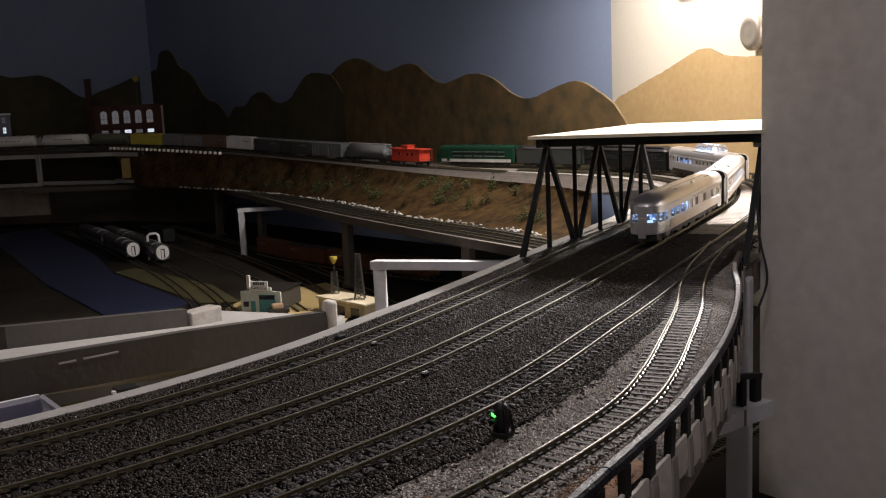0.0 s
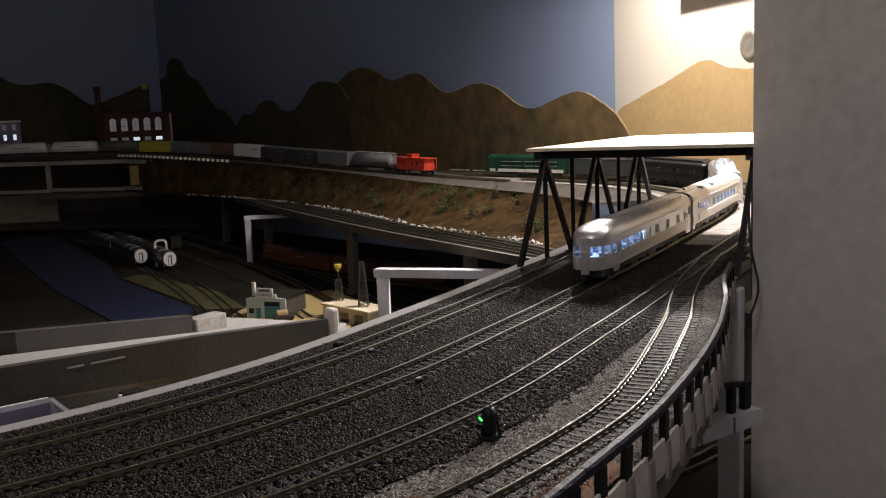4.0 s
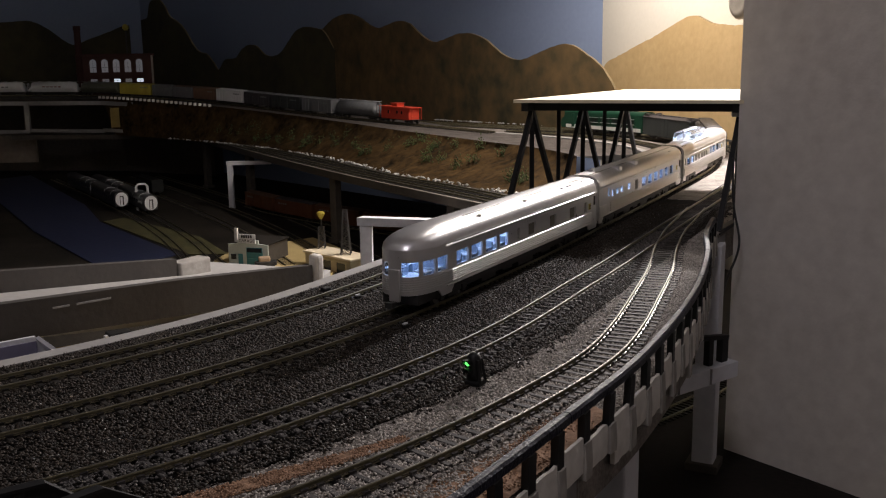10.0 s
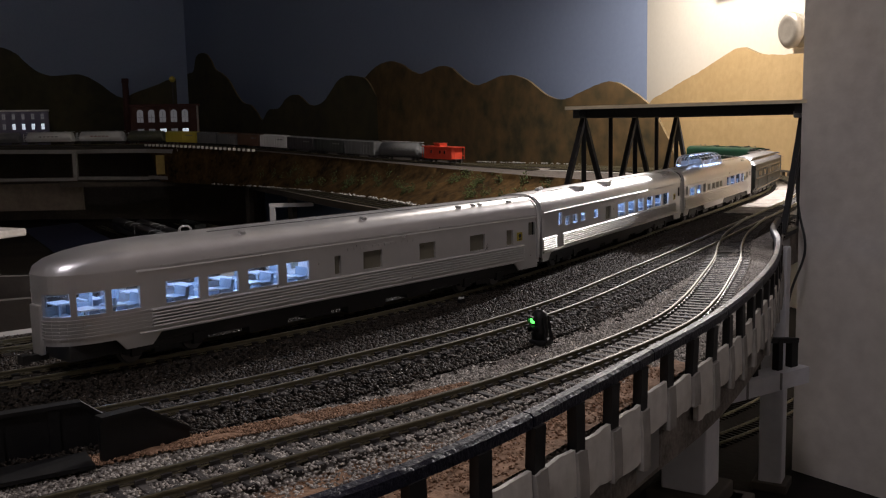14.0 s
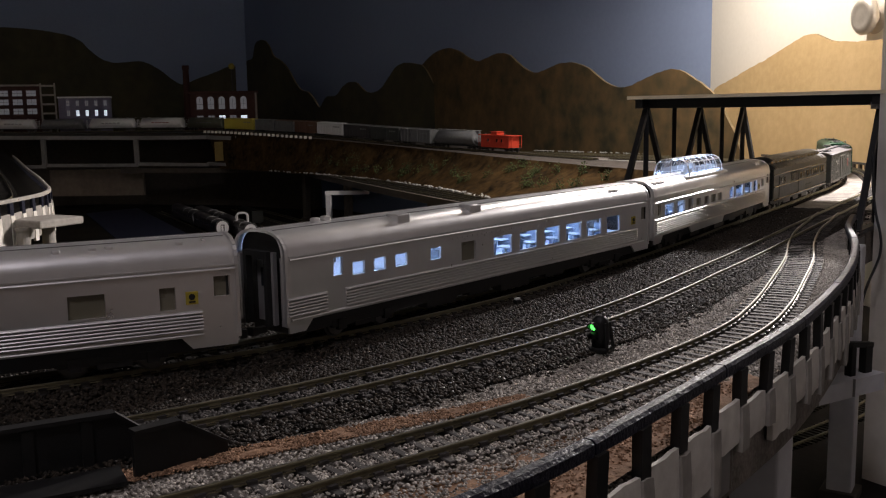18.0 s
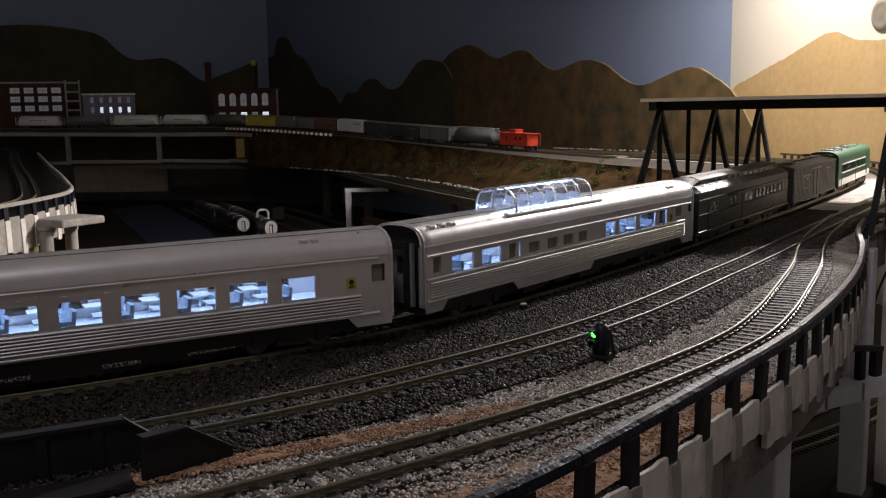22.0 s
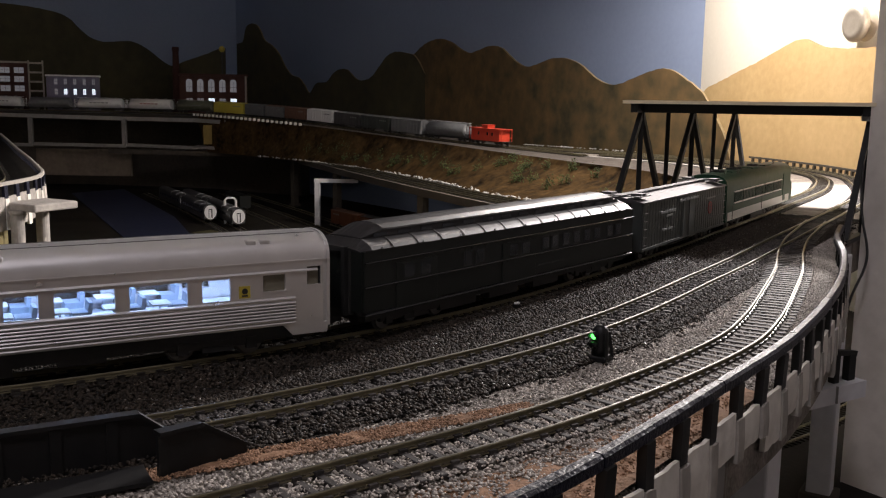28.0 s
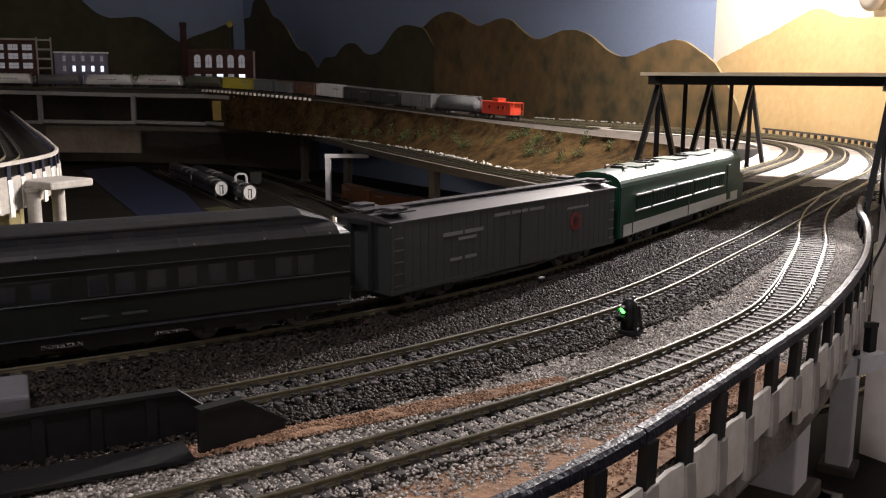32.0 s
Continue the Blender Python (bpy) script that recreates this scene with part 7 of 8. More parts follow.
def yard_coach(label):
    """A dark silver coach with a white painted end."""
    ob = thing("yard_coach", label, "train car", "coaches in the yard")
    L = 0.296
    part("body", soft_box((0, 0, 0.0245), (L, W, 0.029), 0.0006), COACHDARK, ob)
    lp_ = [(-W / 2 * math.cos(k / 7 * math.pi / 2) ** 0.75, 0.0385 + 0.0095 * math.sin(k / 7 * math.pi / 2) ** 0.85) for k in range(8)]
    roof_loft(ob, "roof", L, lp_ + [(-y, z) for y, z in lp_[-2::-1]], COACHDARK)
    for x in np.linspace(-0.12, 0.12, 11):
        for sy in (-1, 1):
            part("window", box(bmesh.new(), (x, sy * (W / 2 + 0.0001), 0.0285), (0.014, 0.0005, 0.007)), DARKPANE, ob)
    bm = turned(bmesh.new(), [(0.0178, 0), (0.0178, 0.0012), (0.0165, 0.0018)], (0, 0, 0), 24, "X")
    e = part("end_plate", bm, WHITEPAINT, ob, "white painted end plate")
    e.matrix_basis = Matrix.Translation((-L / 2 - 0.0016, 0, 0.0285)) @ Matrix.Diagonal((1, 0.92, 1.05, 1))
    part("end_door", box(bmesh.new(), (-L / 2 - 0.0022, 0.0, 0.0255), (0.001, 0.010, 0.024)), RUBBER, ob)
    part("door_panel", box(bmesh.new(), (-L / 2 - 0.0030, 0.0010, 0.0245), (0.0008, 0.0055, 0.021)), WHITEPAINT, ob)
    for x in (-0.10, -0.03):
        bm = bmesh.new()
        prev = None
        for k in range(13):
            f = k / 12 * math.pi
            cur = (x, -W / 2 * math.cos(f) * 1.01, 0.0385 + 0.0104 * math.sin(f) ** 0.85)
            if prev:
                bar(bm, prev, cur, 0.0016, 0.0008)
            prev = cur
        part("roof_band", bm, WHITEPAINT, ob, "white band across the roof")
    simple_trucks(ob, L)
    return ob


for ln, tip, lab in ((YT[0], (-0.944, 2.377), "dark silver coach with white end plate in the yard"), (YT[1], (-0.844, 2.308), "dark silver coach with white end plate beside another")):
    d = along(ln)[np.linalg.norm(ln - np.array(tip), axis=1).argmin()] - 0.151
    for lab_, dd in ((lab, d), ("dark silver coach standing deeper in the yard", d - 0.31)):
        ob = parked(ln, dd, 0.7798, yard_coach(lab_))
        ob.matrix_world = ob.matrix_world @ Matrix.Rotation(math.pi, 4, "Z")

loop = thing("yard_lantern_arch", "small white arch standing behind the yard coaches", "arch")
bm = bmesh.new()
for a_, b_ in (((-0.909, 2.392, 0.775), (-0.909, 2.392, 0.841)), ((-0.909, 2.392, 0.841), (-0.903, 2.394, 0.847)), ((-0.903, 2.394, 0.847), (-0.888, 2.400, 0.847)), ((-0.888, 2.400, 0.847), (-0.882, 2.402, 0.841)), ((-0.882, 2.402, 0.841), (-0.882, 2.402, 0.775))):
    bar(bm, a_, b_, 0.005)
part("frame", bm, WHITEPAINT, loop)


# ---- buildings and small things ----
def facade(parent, c, size, rz, cols, rows, wz, ww, wh, wallmat, panes, arch=False, name="wall", pitch=0.0, shift=0.0):
    """A block with framed windows set in the face that looks along -y, all in the block's own space."""
    m = pose(c[0], c[1], c[2], 0, 0, rz)
    parent.matrix_world = m
    part(name, soft_box((0, 0, size[2] / 2), size, 0.0008), wallmat, parent)
    for r in range(rows):
        for k in range(cols):
            x = shift + (k + 0.5 - cols / 2) * (pitch or size[0] / cols * 0.94)
            z = wz[r]
            fr_ = part("window", box(bmesh.new(), (x, -size[1] / 2 - 0.0003, z), (ww + 0.003, 0.0016, wh[r] + 0.003)), wallmat, parent)
            bm = box(bmesh.new(), (x, -size[1] / 2 - 0.0014, z), (ww, 0.0008, wh[r]))
            if arch and r == len(wz) - 1:
                turned(bm, [(ww / 2, -0.0004), (ww / 2, 0.0004)], (x, -size[1] / 2 - 0.0014, z + wh[r] / 2), 16, "Y")
            part("pane", bm, panes[r][k % len(panes[r])], fr_)
            bm = box(bmesh.new(), (x, -size[1] / 2 - 0.0022, z), (0.0009, 0.0006, wh[r] + (ww * 0.4 if arch and r == len(wz) - 1 else 0)))
            box(bm, (x, -size[1] / 2 - 0.0022, z), (ww, 0.0006, 0.0009))
            part("mullion", bm, wallmat, fr_)


mill = thing("brick_mill", "dark red brick building with tall lit arched windows", "building")
facade(mill, (-1.365, 3.493, 1.045), (0.250, 0.08, 0.152), 20, 5, 2, (0.060, 0.1085), 0.023, (0.012, 0.036), BRICK, ((DIMPANE, DIMPANE, LITPANE, DIMPANE, LITPANE), (DIMPANE,)), True, pitch=0.0408, shift=-0.008)
part("cornice", soft_box((0, 0, 0.154), (0.260, 0.09, 0.008), 0.001), BRICK, mill)
part("end_pilaster", soft_box((0.120, -0.0425, 0.076), (0.007, 0.006, 0.150), 0.001), PLASTERDIM, mill, "pale strip down the corner")
lilac = thing("lilac_house", "lilac two-storey building with small lit windows", "building")
facade(lilac, (-1.905, 3.43, 1.050), (0.190, 0.08, 0.138), 27, 5, 2, (0.079, 0.1165), 0.0105, (0.021, 0.020), LILAC, ((DIMPANE, LITPANE, LITPANE, LITPANE, LITPANE), (DIMPANE,)), pitch=0.0335, shift=0.006)
part("cornice", soft_box((0, -0.002, 0.139), (0.196, 0.088, 0.006), 0.001), WHITEPAINT, lilac)
tall = thing("factory_building", "dark three-storey building with pale windows and stair frame", "building")
facade(tall, (-2.186, 3.348, 1.055), (0.25, 0.09, 0.180), 27, 4, 3, (0.084, 0.119, 0.152), 0.034, (0.021, 0.021, 0.021), BRICK, ((DIMPANE,), (DIMPANE,), (DIMPANE,)), pitch=0.049, shift=0.022)
part("cornice", soft_box((0, 0, 0.182), (0.26, 0.10, 0.007), 0.001), PLASTERDIM, tall)
bm = bmesh.new()
for x in (0.130, 0.180):
    bar(bm, (x, -0.048, 0), (x, -0.048, 0.190), 0.006)
for z in (0.075, 0.110, 0.145, 0.180):
    bar(bm, (0.130, -0.048, z), (0.180, -0.048, z), 0.007)
part("stair_frame", bm, PLASTERDIM, tall)
stack = thing("chimney_stack", "slim dark factory chimney", "chimney", m=pose(-1.594, 3.672, 1.05))
part("shaft", turned(bmesh.new(), [(0.016, 0), (0.012, 0.245), (0.014, 0.25), (0.014, 0.265), (0.010, 0.265)], (0, 0, 0), 16), BRICK, stack)
mast = thing("beacon_mast", "dark mast with a small yellow beacon above the mill", "mast", m=pose(-1.394, 3.662, 1.045))
part("pole", bar(bmesh.new(), (0, 0, 0), (0, 0, 0.25), 0.006, round_=8), UNDER, mast)
part("beacon", turned(bmesh.new(), [(0.006, 0), (0.012, 0.008), (0.012, 0.016), (0.004, 0.024)], (0, 0, 0.25), 14), YELLOWLOGO, mast)
gar = thing("garage", "pale green-grey garage with a stepped front and teal door", "building", m=pose(-0.432, 1.700, 0.775, 0, 0, -14))
bm = bmesh.new()
outl = [(-0.042, 0), (0.042, 0), (0.042, 0.040), (0.022, 0.042), (0.022, 0.049), (-0.022, 0.049), (-0.022, 0.042), (-0.042, 0.040)]
fa, ba = [[bm.verts.new((x, y, z)) for x, z in outl] for y in (0, 0.004)]
for k in range(8):
    bm.faces.new((fa[k], fa[(k + 1) % 8], ba[(k + 1) % 8], ba[k]))
bm.faces.new(fa[::-1])
bm.faces.new(ba)
bmesh.ops.recalc_face_normals(bm, faces=bm.faces[:])
GARM = mat("pale_green_stucco", (0.40, 0.44, 0.40), (0.54, 0.58, 0.53), 0.85, grain=200, patch=20)
part("front_wall", bm, GARM, gar)
part("shed", soft_box((-0.004, 0.052, 0.018), (0.078, 0.095, 0.036), 0.001), DARKWOOD, gar)
part("roof", soft_box((-0.004, 0.052, 0.038), (0.084, 0.100, 0.003), 0.001), SHELFM, gar)
part("garage_door", soft_box((0.014, -0.0006, 0.018), (0.034, 0.0012, 0.034), 0.0003), TEAL, gar)
for k in range(3):
    part("door_panel", soft_box((0.014, -0.0014, 0.010 + k * 0.010), (0.031, 0.0008, 0.008), 0.0003), DARKPANE if k == 2 else TEAL, gar)
part("side_door", soft_box((-0.016, -0.0006, 0.011), (0.010, 0.0012, 0.022), 0.0003), TEAL, gar)
part("window", soft_box((-0.031, -0.0006, 0.016), (0.011, 0.0012, 0.010), 0.0003), DARKPANE, gar)
part("chimney", bar(bmesh.new(), (-0.04, 0.03, 0.036), (-0.04, 0.03, 0.066), 0.006), PLASTER, gar)
sign = part("sign_board", soft_box((0.0, -0.002, 0.052), (0.036, 0.0022, 0.018), 0.0004), WHITEPAINT, gar)
bars(sign, 0.0, -0.0034, 0.0565, 0.024, 5, 0.0055, BLACK, 0.3)


def lettering(text, parent, size, m):
    cu = bpy.data.curves.new("lettering", "FONT")
    cu.body, cu.size, cu.align_x, cu.align_y, cu.extrude = text, size, "CENTER", "CENTER", 0.0001
    cu.materials.append(BLACK)
    ob_ = new("lettering", cu)
    ob_.parent = parent
    ob_.matrix_basis = m
    return ob_


lettering("GARAGE", sign, 0.0085, pose(0, -0.0034, 0.0480, 90, 0, 0))
auto = thing("model_car", "small tan and black model car parked before the garage", "car", m=pose(-0.392, 1.672, 0.7766, 0, 0, 20))
part("body", soft_box((0, 0, 0.0085), (0.040, 0.017, 0.009), 0.002), UNDER, auto)
part("cabin", soft_box((-0.002, 0, 0.0165), (0.022, 0.0155, 0.010), 0.003), TANBODY, auto)
for x in (-0.012, 0.012):
    for y in (-0.008, 0.008):
        part("wheel", turned(bmesh.new(), [(0.0042, -0.0012), (0.0042, 0.0012)], (x, y, 0.0042), 14, "Y"), RUBBER, auto)
yb = thing("yard_office", "cream flat-roofed yard building with dark windows", "building", m=pose(-0.255, 1.672, 0.745, 0, 0, -42))
part("wall", soft_box((0, 0, 0.028), (0.135, 0.050, 0.056), 0.001), ROOFCREAM, yb)
part("roof", soft_box((0, 0, 0.0575), (0.142, 0.056, 0.004), 0.001), BOARD, yb)
for k in range(3):
    fr_ = part("window", box(bmesh.new(), (-0.042 + k * 0.042, -0.0253, 0.036), (0.028, 0.0016, 0.030)), ROOFCREAM, yb)
    part("pane", box(bmesh.new(), (-0.042 + k * 0.042, -0.0263, 0.036), (0.024, 0.0008, 0.026)), DARKPANE, fr_)


def lattice(name, label, x, y, z0, z1, w0, w1, n, material):
    ob = thing(name, label, "mast")
    bm = bmesh.new()

    def corner(k, f):
        w = (w0 + (w1 - w0) * f) / 2
        return (x + (-w, w, w, -w)[k], y + (-w, -w, w, w)[k], z0 + (z1 - z0) * f)
    for k in range(4):
        bar(bm, corner(k, 0), corner(k, 1), 0.0014)
    part("leg", bm, material, ob)
    bm = bmesh.new()
    for i in range(n):
        a, b = i / n, (i + 1) / n
        for k in range(4):
            bar(bm, corner(k, a), corner((k + 1) % 4, b), 0.0009)
            bar(bm, corner((k + 1) % 4, a), corner(k, b), 0.0009)
            bar(bm, corner(k, b), corner((k + 1) % 4, b), 0.0009)
    part("bracing", bm, material, ob)
    return ob


lattice("lattice_tower", "grey steel lattice tower on the yard office roof", -0.236, 1.657, 0.8045, 0.888, 0.018, 0.007, 9, WHEELM)
lattice("lattice_tower", "dark lattice mast with a yellow top on the yard office", -0.292, 1.717, 0.8045, 0.846, 0.013, 0.010, 5, WHEELM)
part("pole", bar(bmesh.new(), (-0.292, 1.717, 0.846), (-0.292, 1.717, 0.862), 0.003, round_=6), UNDER, scene.objects["lattice_tower.001"])
part("finial", turned(bmesh.new(), [(0.002, 0), (0.008, 0.010), (0.007, 0.014), (0.001, 0.015)], (-0.292, 1.717, 0.861), 10), YELLOWLOGO, scene.objects["lattice_tower.001"])


def gantry(label, x, y, z0, z1, arm, w):
    ob = thing("gantry", label, "gantry", "white gantries")
    part("post", soft_box((x, y, (z0 + z1) / 2), (w, w, z1 - z0), 0.001), WHITEWOOD, ob)
    a = Vector((x, y, z1 + w * 0.35))
    part("beam", bar(bmesh.new(), a - (Vector(arm) - a).normalized() * w * 0.6, arm, w, w * 0.7), WHITEWOOD, ob)
    return ob


gantry("white painted gantry with its beam over the yard tracks", -0.180, 1.53, 0.775, 0.881, (0.062, 1.42, 0.897), 0.020)
gantry("thin white gantry over the far yard tracks", -0.662, 2.425, 0.775, 0.892, (-0.555, 2.44, 0.897), 0.014)

# ---- road bridge over the edge of the yard ----
rb_ = thing("road_bridge", "model road bridge with pale roadway and brown-grey parapets", "model bridge")
bm = bmesh.new()
cen = [(-0.95, 0.20, 0.985), (-0.62, 0.50, 0.975), (-0.385, 0.71, 0.952), (-0.225, 0.905, 0.926), (-0.235, 1.02, 0.922)]
hw = [0.068, 0.068, 0.068, 0.085, 0.09]
dirs = [Vector((0.70, 0.71, 0)), Vector((0.70, 0.71, 0)), Vector((0.67, 0.74, 0)), Vector((0.62, 0.78, 0)), Vector((0.3, 0.95, 0))]
tops, bots = [], []
for (x, y, z), h, d in zip(cen, hw, dirs):
    n_v = Vector((-d.y, d.x, 0)).normalized() * h
    tops.append([bm.verts.new((x + s_ * n_v.x, y + s_ * n_v.y, z)) for s_ in (1, -1)])
    bots.append([bm.verts.new((x + s_ * n_v.x, y + s_ * n_v.y, z - 0.012)) for s_ in (1, -1)])
for i in range(4):
    bm.faces.new((tops[i][0], tops[i][1], tops[i + 1][1], tops[i + 1][0]))
    bm.faces.new((bots[i][0], bots[i + 1][0], bots[i + 1][1], bots[i][1]))
    for s_ in (0, 1):
        bm.faces.new((tops[i][s_], tops[i + 1][s_], bots[i + 1][s_], bots[i][s_]))
bm.faces.new((tops[-1][0], tops[-1][1], bots[-1][1], bots[-1][0]))
bmesh.ops.recalc_face_normals(bm, faces=bm.faces[:])
part("roadway", bm, ROADM, rb_)


def parapet(pts, t, name="parapet"):
    bm = bmesh.new()
    rows = []
    for i, (x, y, z0, z1) in enumerate(pts):
        a, b = Vector(pts[max(i - 1, 0)][:2]), Vector(pts[min(i + 1, len(pts) - 1)][:2])
        d = (b - a).normalized()
        n_v = Vector((-d.y, d.x)) * t / 2
        rows.append([bm.verts.new(v) for v in ((x - n_v.x, y - n_v.y, z0), (x + n_v.x, y + n_v.y, z0), (x + n_v.x, y + n_v.y, z1), (x - n_v.x, y - n_v.y, z1))])
    for a, b in zip(rows, rows[1:]):
        for k in range(4):
            bm.faces.new((a[k], a[(k + 1) % 4], b[(k + 1) % 4], b[k]))
    bm.faces.new(rows[0][::-1])
    bm.faces.new(rows[-1])
    bmesh.ops.recalc_face_normals(bm, faces=bm.faces[:])
    return part(name, bm, PARAPET, rb_)


parapet([(-0.90, 0.11, 0.968, 1.006), (-0.60, 0.39, 0.955, 0.991), (-0.345, 0.64, 0.9455, 0.975), (-0.24, 0.752, 0.936, 0.968), (-0.146, 0.86, 0.926, 0.957)], 0.009)
parapet([(-1.0, 0.31, 0.97, 1.01), (-0.70, 0.585, 0.962, 0.992), (-0.421, 0.785, 0.947, 0.969), (-0.31, 0.94, 0.922, 0.947)], 0.010)
part("end_block", soft_box((-0.300, 0.962, 0.931), (0.020, 0.044, 0.022), 0.002, -30), PLASTERDIM, rb_)
part("crumbled_end", soft_box((-0.141, 0.868, 0.946), (0.010, 0.014, 0.040), 0.003, 48), PLASTER, rb_)
for a, b in ((0.0, 0.28), (0.40, 1.0)):
    p, q = (Vector((-0.3125, 0.6640, 0.9652)).lerp(Vector((-0.2800, 0.6985, 0.9645)), k) for k in (a, b))
    part("painted_dash", bar(bmesh.new(), tuple(p), tuple(q), 0.0012, 0.0013), GREYWOOD, rb_)
part("centre_line", bar(bmesh.new(), (-0.255, 0.925, 0.9265), (-0.225, 0.955, 0.9262), 0.003, 0.001), WHITEPAINT, rb_)
solid("sand_ground", [(-0.60, 0.20), (-0.32, 0.335), (-0.20, 0.438), (-0.135, 0.52), (-0.085, 0.612), (-0.06, 0.665), (-0.15, 0.84), (-0.30, 0.70), (-0.65, 0.42)], 0.915, 0.927, SAND, "structure", "yellow sand ground below the bridge", "ground")
solid("grey_apron", [(-0.60, 0.20), (-0.32, 0.335), (-0.235, 0.405), (-0.285, 0.665), (-0.62, 0.40)], 0.9272, 0.9300, mat("dusty_grey_ground", (0.16, 0.15, 0.15), (0.27, 0.26, 0.26), 0.95, grain=200, bump=0.0006, patch=20), "structure", "dusty grey ground beside the deck", "ground")
pier = thing("bridge_pier", "short black pier with white stripes under the road bridge", "pier", m=pose(-0.262, 0.665, 0.927, 0, 0, 40))
part("block", soft_box((0, 0, 0.009), (0.018, 0.012, 0.020), 0.001), BLACK, pier)
for k in range(4):
    part("stripe", box(bmesh.new(), (-0.0105, -0.003, 0.002 + k * 0.005), (0.0025, 0.004, 0.0022)), WHITEPAINT, pier)
# open tray with a sloping end, and a small red-capped kiosk before it
tray = thing("open_tray", "white-rimmed open tray with lilac inside beside the deck", "tray", m=pose(-0.300, 0.520, 0.930, 0, 0, 42))
bm = bmesh.new()
for y, sgn in ((-0.024, -1), (0.024, 1)):
    for o0, o1 in ((0.0, 0.0028),):
        q = [(-0.075, 0.0), (0.070, 0.0), (0.048, 0.040), (-0.075, 0.040)]
        fa_ = [bm.verts.new((x, y, z)) for x, z in q]
        ba_ = [bm.verts.new((x, y + sgn * 0.0028, z)) for x, z in q]
        for k in range(4):
            bm.faces.new((fa_[k], fa_[(k + 1) % 4], ba_[(k + 1) % 4], ba_[k]))
        bm.faces.new(fa_[::-1])
        bm.faces.new(ba_)
bmesh.ops.recalc_face_normals(bm, faces=bm.faces[:])
part("side_wall", bm, WHITEWOOD, tray)
part("sloping_end", bar(bmesh.new(), (0.071, 0, 0.002), (0.049, 0, 0.0395), 0.0475, 0.0026), WHITEWOOD, tray)
part("bottom", box(bmesh.new(), (-0.003, 0, 0.0015), (0.142, 0.047, 0.003)), LILAC, tray)
part("lining", box(bmesh.new(), (-0.012, 0.0226, 0.020), (0.120, 0.0012, 0.034)), LILAC, tray, "lilac lining of the tray")
hut = thing("kiosk", "small white kiosk with a red cap and flared striped foot", "kiosk", m=pose(-0.272, 0.478, 0.930))
part("drum", turned(bmesh.new(), [(0.0080, 0.018), (0.0075, 0.034)], (0, 0, 0), 14), WHITEPAINT, hut)
part("cap", turned(bmesh.new(), [(0.0095, 0.034), (0.0095, 0.037), (0.0070, 0.043), (0.0025, 0.046)], (0, 0, 0), 14), CABRED, hut, "red cap")
for k in range(6):
    a_ = k * math.pi / 3 + 0.3
    ca_, sa_ = math.cos(a_), math.sin(a_)
    part("foot_rib", bar(bmesh.new(), (ca_ * 0.0075, sa_ * 0.0075, 0.020), (ca_ * 0.017, sa_ * 0.017, 0.0), 0.0062, 0.002), CABRED if k % 2 else WHITEPAINT, hut)

# ---- the curved trestle across the aisle ----
TREST = spline([(-2.0, 3.02), (-1.788, 2.728), (-1.37, 2.133), (-1.026, 1.64), (-0.867, 1.416), (-0.735, 1.225), (-0.675, 1.135), (-0.642, 1.065), (-0.628, 1.0), (-0.621, 0.94), (-0.619, 0.87), (-0.622, 0.80)])
tin = spline([(-2.2, 2.9), (-1.95, 2.6), (-1.55, 2.02), (-1.2, 1.55), (-1.02, 1.3), (-0.92, 1.16), (-0.86, 1.06), (-0.83, 0.98), (-0.82, 0.90), (-0.82, 0.80)])
sheet("trestle_ground", tin, TREST, 0.997, 0.997, 10, BED, "dark ballast on the curved trestle deck", 0.001, 120, skirt=0.02)
for k in (0.28, 0.72):
    n_ = 220
    pa, pb = [np.stack([np.interp(np.linspace(0, 1, n_), along(l) / along(l)[-1], l[:, j]) for j in (0, 1)], 1) for l in (TREST, tin)]
    ln = even(pa * (1 - k) + pb * k, 0.008)
    track("curved track on the trestle deck", ln, TIE, (9, 9), np.full(len(ln), 1.002))
ts_ = along(TREST)
edging(TREST, 0.9, ts_[-1] - 0.01, "edge_wall", "trestle edge wall with pale cap, dark posts and white panels", 1.012, PLASTERDIM, NAVY, (PLASTERDIM, PLASTER), 0.0285, 0.12, 0.038, 0.022, 1, "", 0.0080)
tb = thing("trestle_bent", "white slab on two round white columns under the trestle", "support")
part("slab", soft_box((-0.596, 0.995, 0.984), (0.056, 0.060, 0.009), 0.002, -20), PLASTERDIM, tb)
for x, y in ((-0.606, 0.965), (-0.604, 1.012)):
    part("column", turned(bmesh.new(), [(0.0075, 0), (0.0075, 0.20), (0.009, 0.203), (0.009, 0.206)], (x, y, 0.775), 18), PLASTERDIM, tb)
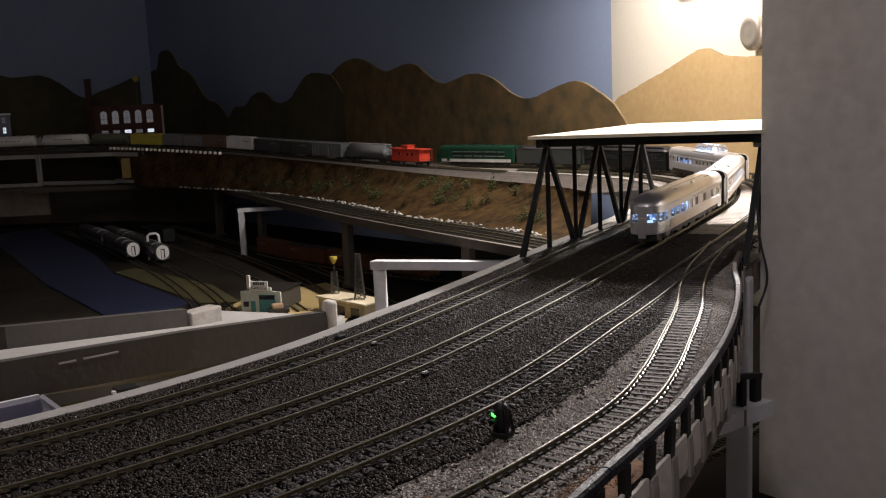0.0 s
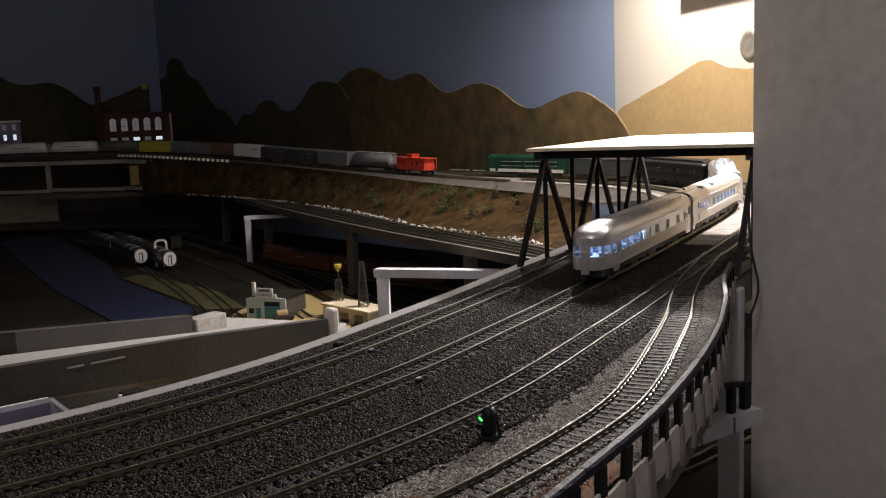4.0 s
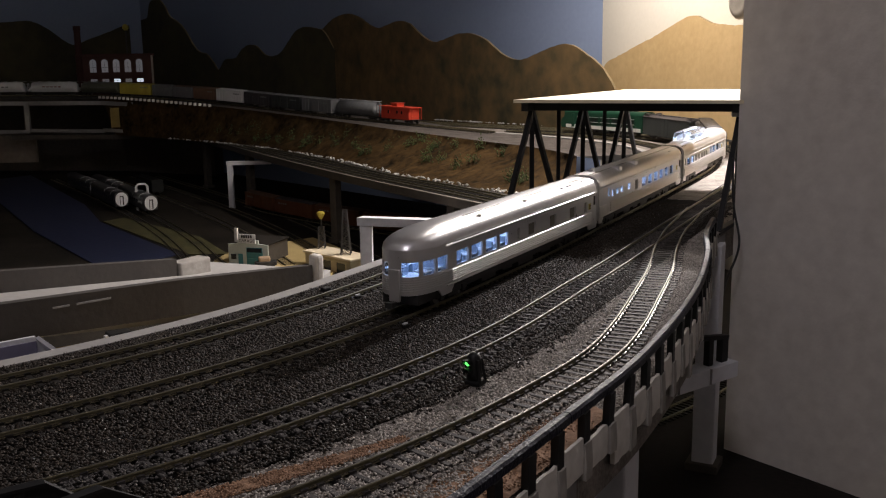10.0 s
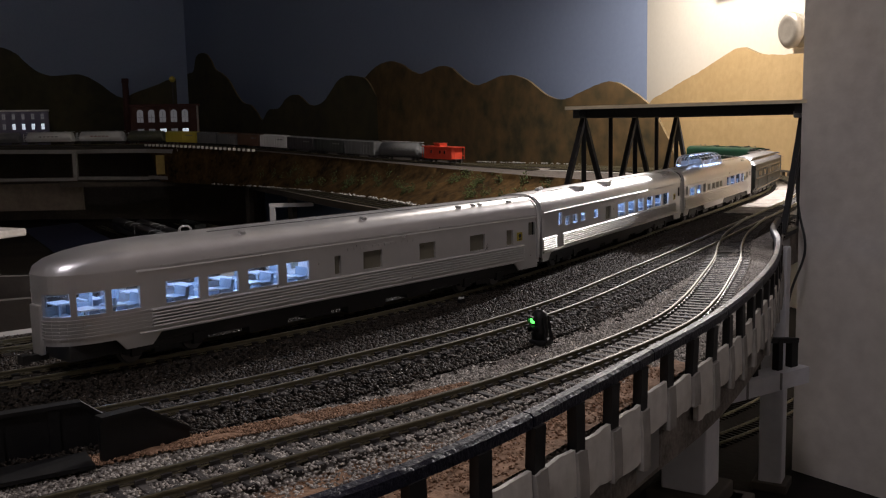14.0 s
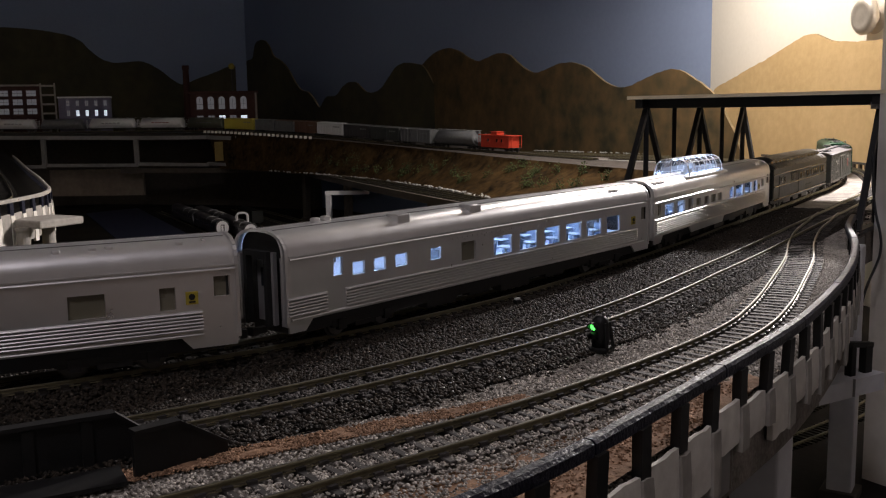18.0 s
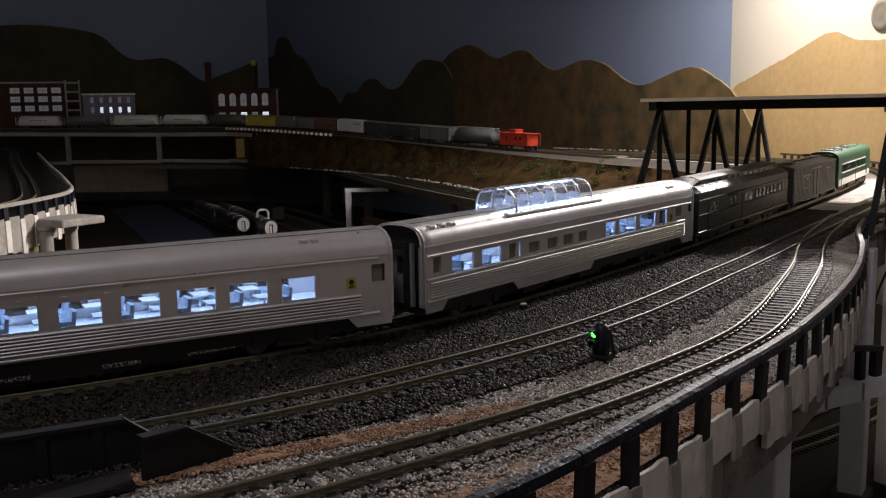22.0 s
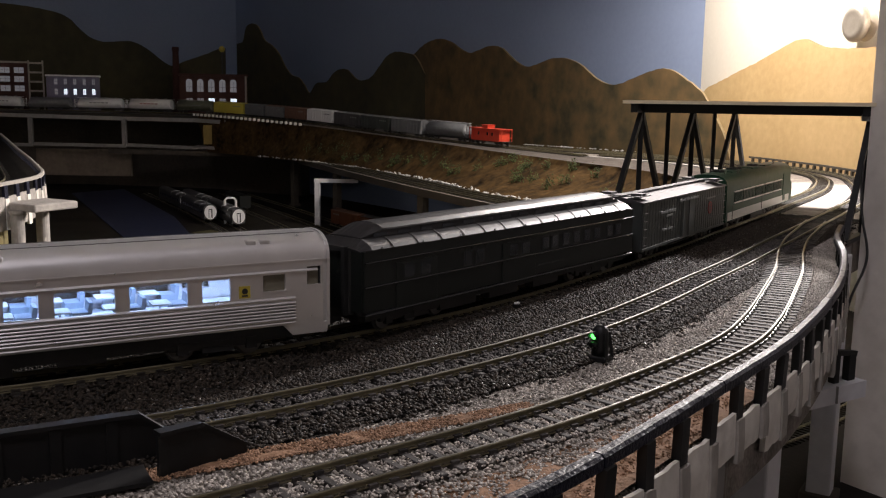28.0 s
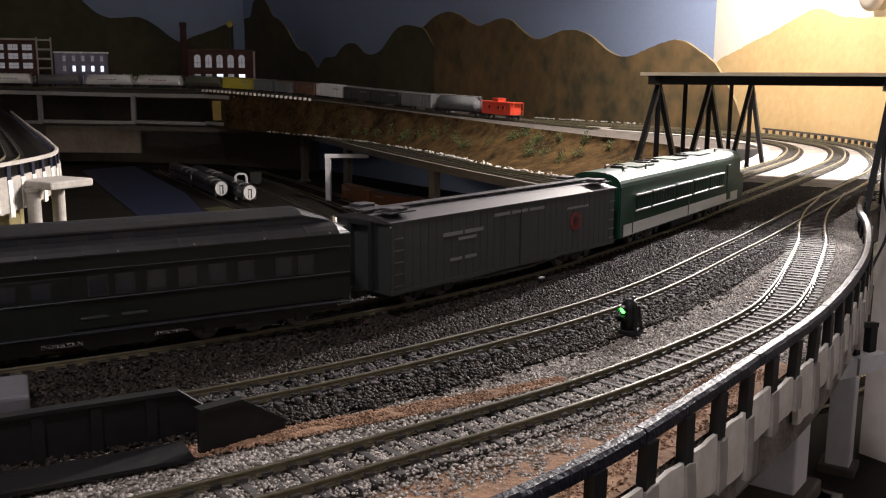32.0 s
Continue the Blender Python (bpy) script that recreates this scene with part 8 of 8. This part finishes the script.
solid("yellow_base", [(-1.2, 0.76), (-0.64, 0.78), (-0.635, 0.98), (-0.68, 1.06), (-1.2, 1.06)], 0.745, 0.962, mat("yellowed_block", (0.13, 0.105, 0.045), (0.24, 0.20, 0.09), 0.9, grain=90, bump=0.0006, patch=12), "structure", "yellowed block base under the trestle", "base")


# ---- the main tracks and their sleepers ----
track("model track with steel rails bedded in dark ballast", INNERVIEW, TIE, reach(INNERVIEW, (-0.22, 0.40), (0.15, 1.03)))
track("model track with dark sleepers that the passenger train runs on", MAINTRACK, TIE, reach(MAINTRACK, (-0.32, 0.225), (0.134, 0.845)))
track("model track with dusty sleepers beside the dwarf signal", OUTERVIEW, TIEMID, reach(OUTERVIEW, (-0.14, 0.27), (0.30, 1.03)))
track("curved siding track with dusty sleepers beside the edge wall", BRANCHVIEW, TIEMID, reach(BRANCHVIEW, (-0.3, 0.08), (0.245, 0.935)))


# ---- the train ----
NOSE = np.array([(0, 1.075), (3, 0.967), (6, 0.826), (9, 0.687), (11, 0.578), (13, 0.4575), (17, 0.2203), (19, 0.0935), (22, -0.0914), (24, -0.2035), (25, -0.2599), (28, -0.442), (30, -0.5695), (32, -0.711)])


def nose_at(t):
    """How far along the main track the tail car's rounded end stands."""
    x, y = NOSE[:, 0], NOSE[:, 1]
    k = np.gradient(y, x)
    i = int(np.clip(np.searchsorted(x, t, "right") - 1, 0, len(x) - 2))
    h = x[i + 1] - x[i]
    u = (t - x[i]) / h
    v = (1 + 2 * u) * (1 - u) ** 2 * y[i] + u * (1 - u) ** 2 * h * k[i] + u * u * (3 - 2 * u) * y[i + 1] + u * u * (u - 1) * h * k[i + 1]
    return float(v) + MAIN_ZERO


def on_main(s):
    return np.array([np.interp(s, MAIN_S, MAIN[:, k]) for k in (0, 1)])


def motions():
    for ob, lead, length in TRAIN:
        rows = []
        for k in range(65):
            t = k / 2
            mid = nose_at(t) + lead + length / 2
            a, b = on_main(mid - length * 0.34), on_main(mid + length * 0.34)
            c = (a + b) / 2
            rows.append((t, pose(c[0], c[1], RAIL, 0, 0, math.degrees(math.atan2(b[1] - a[1], b[0] - a[0])))))
        walk(ob, rows)


motions()
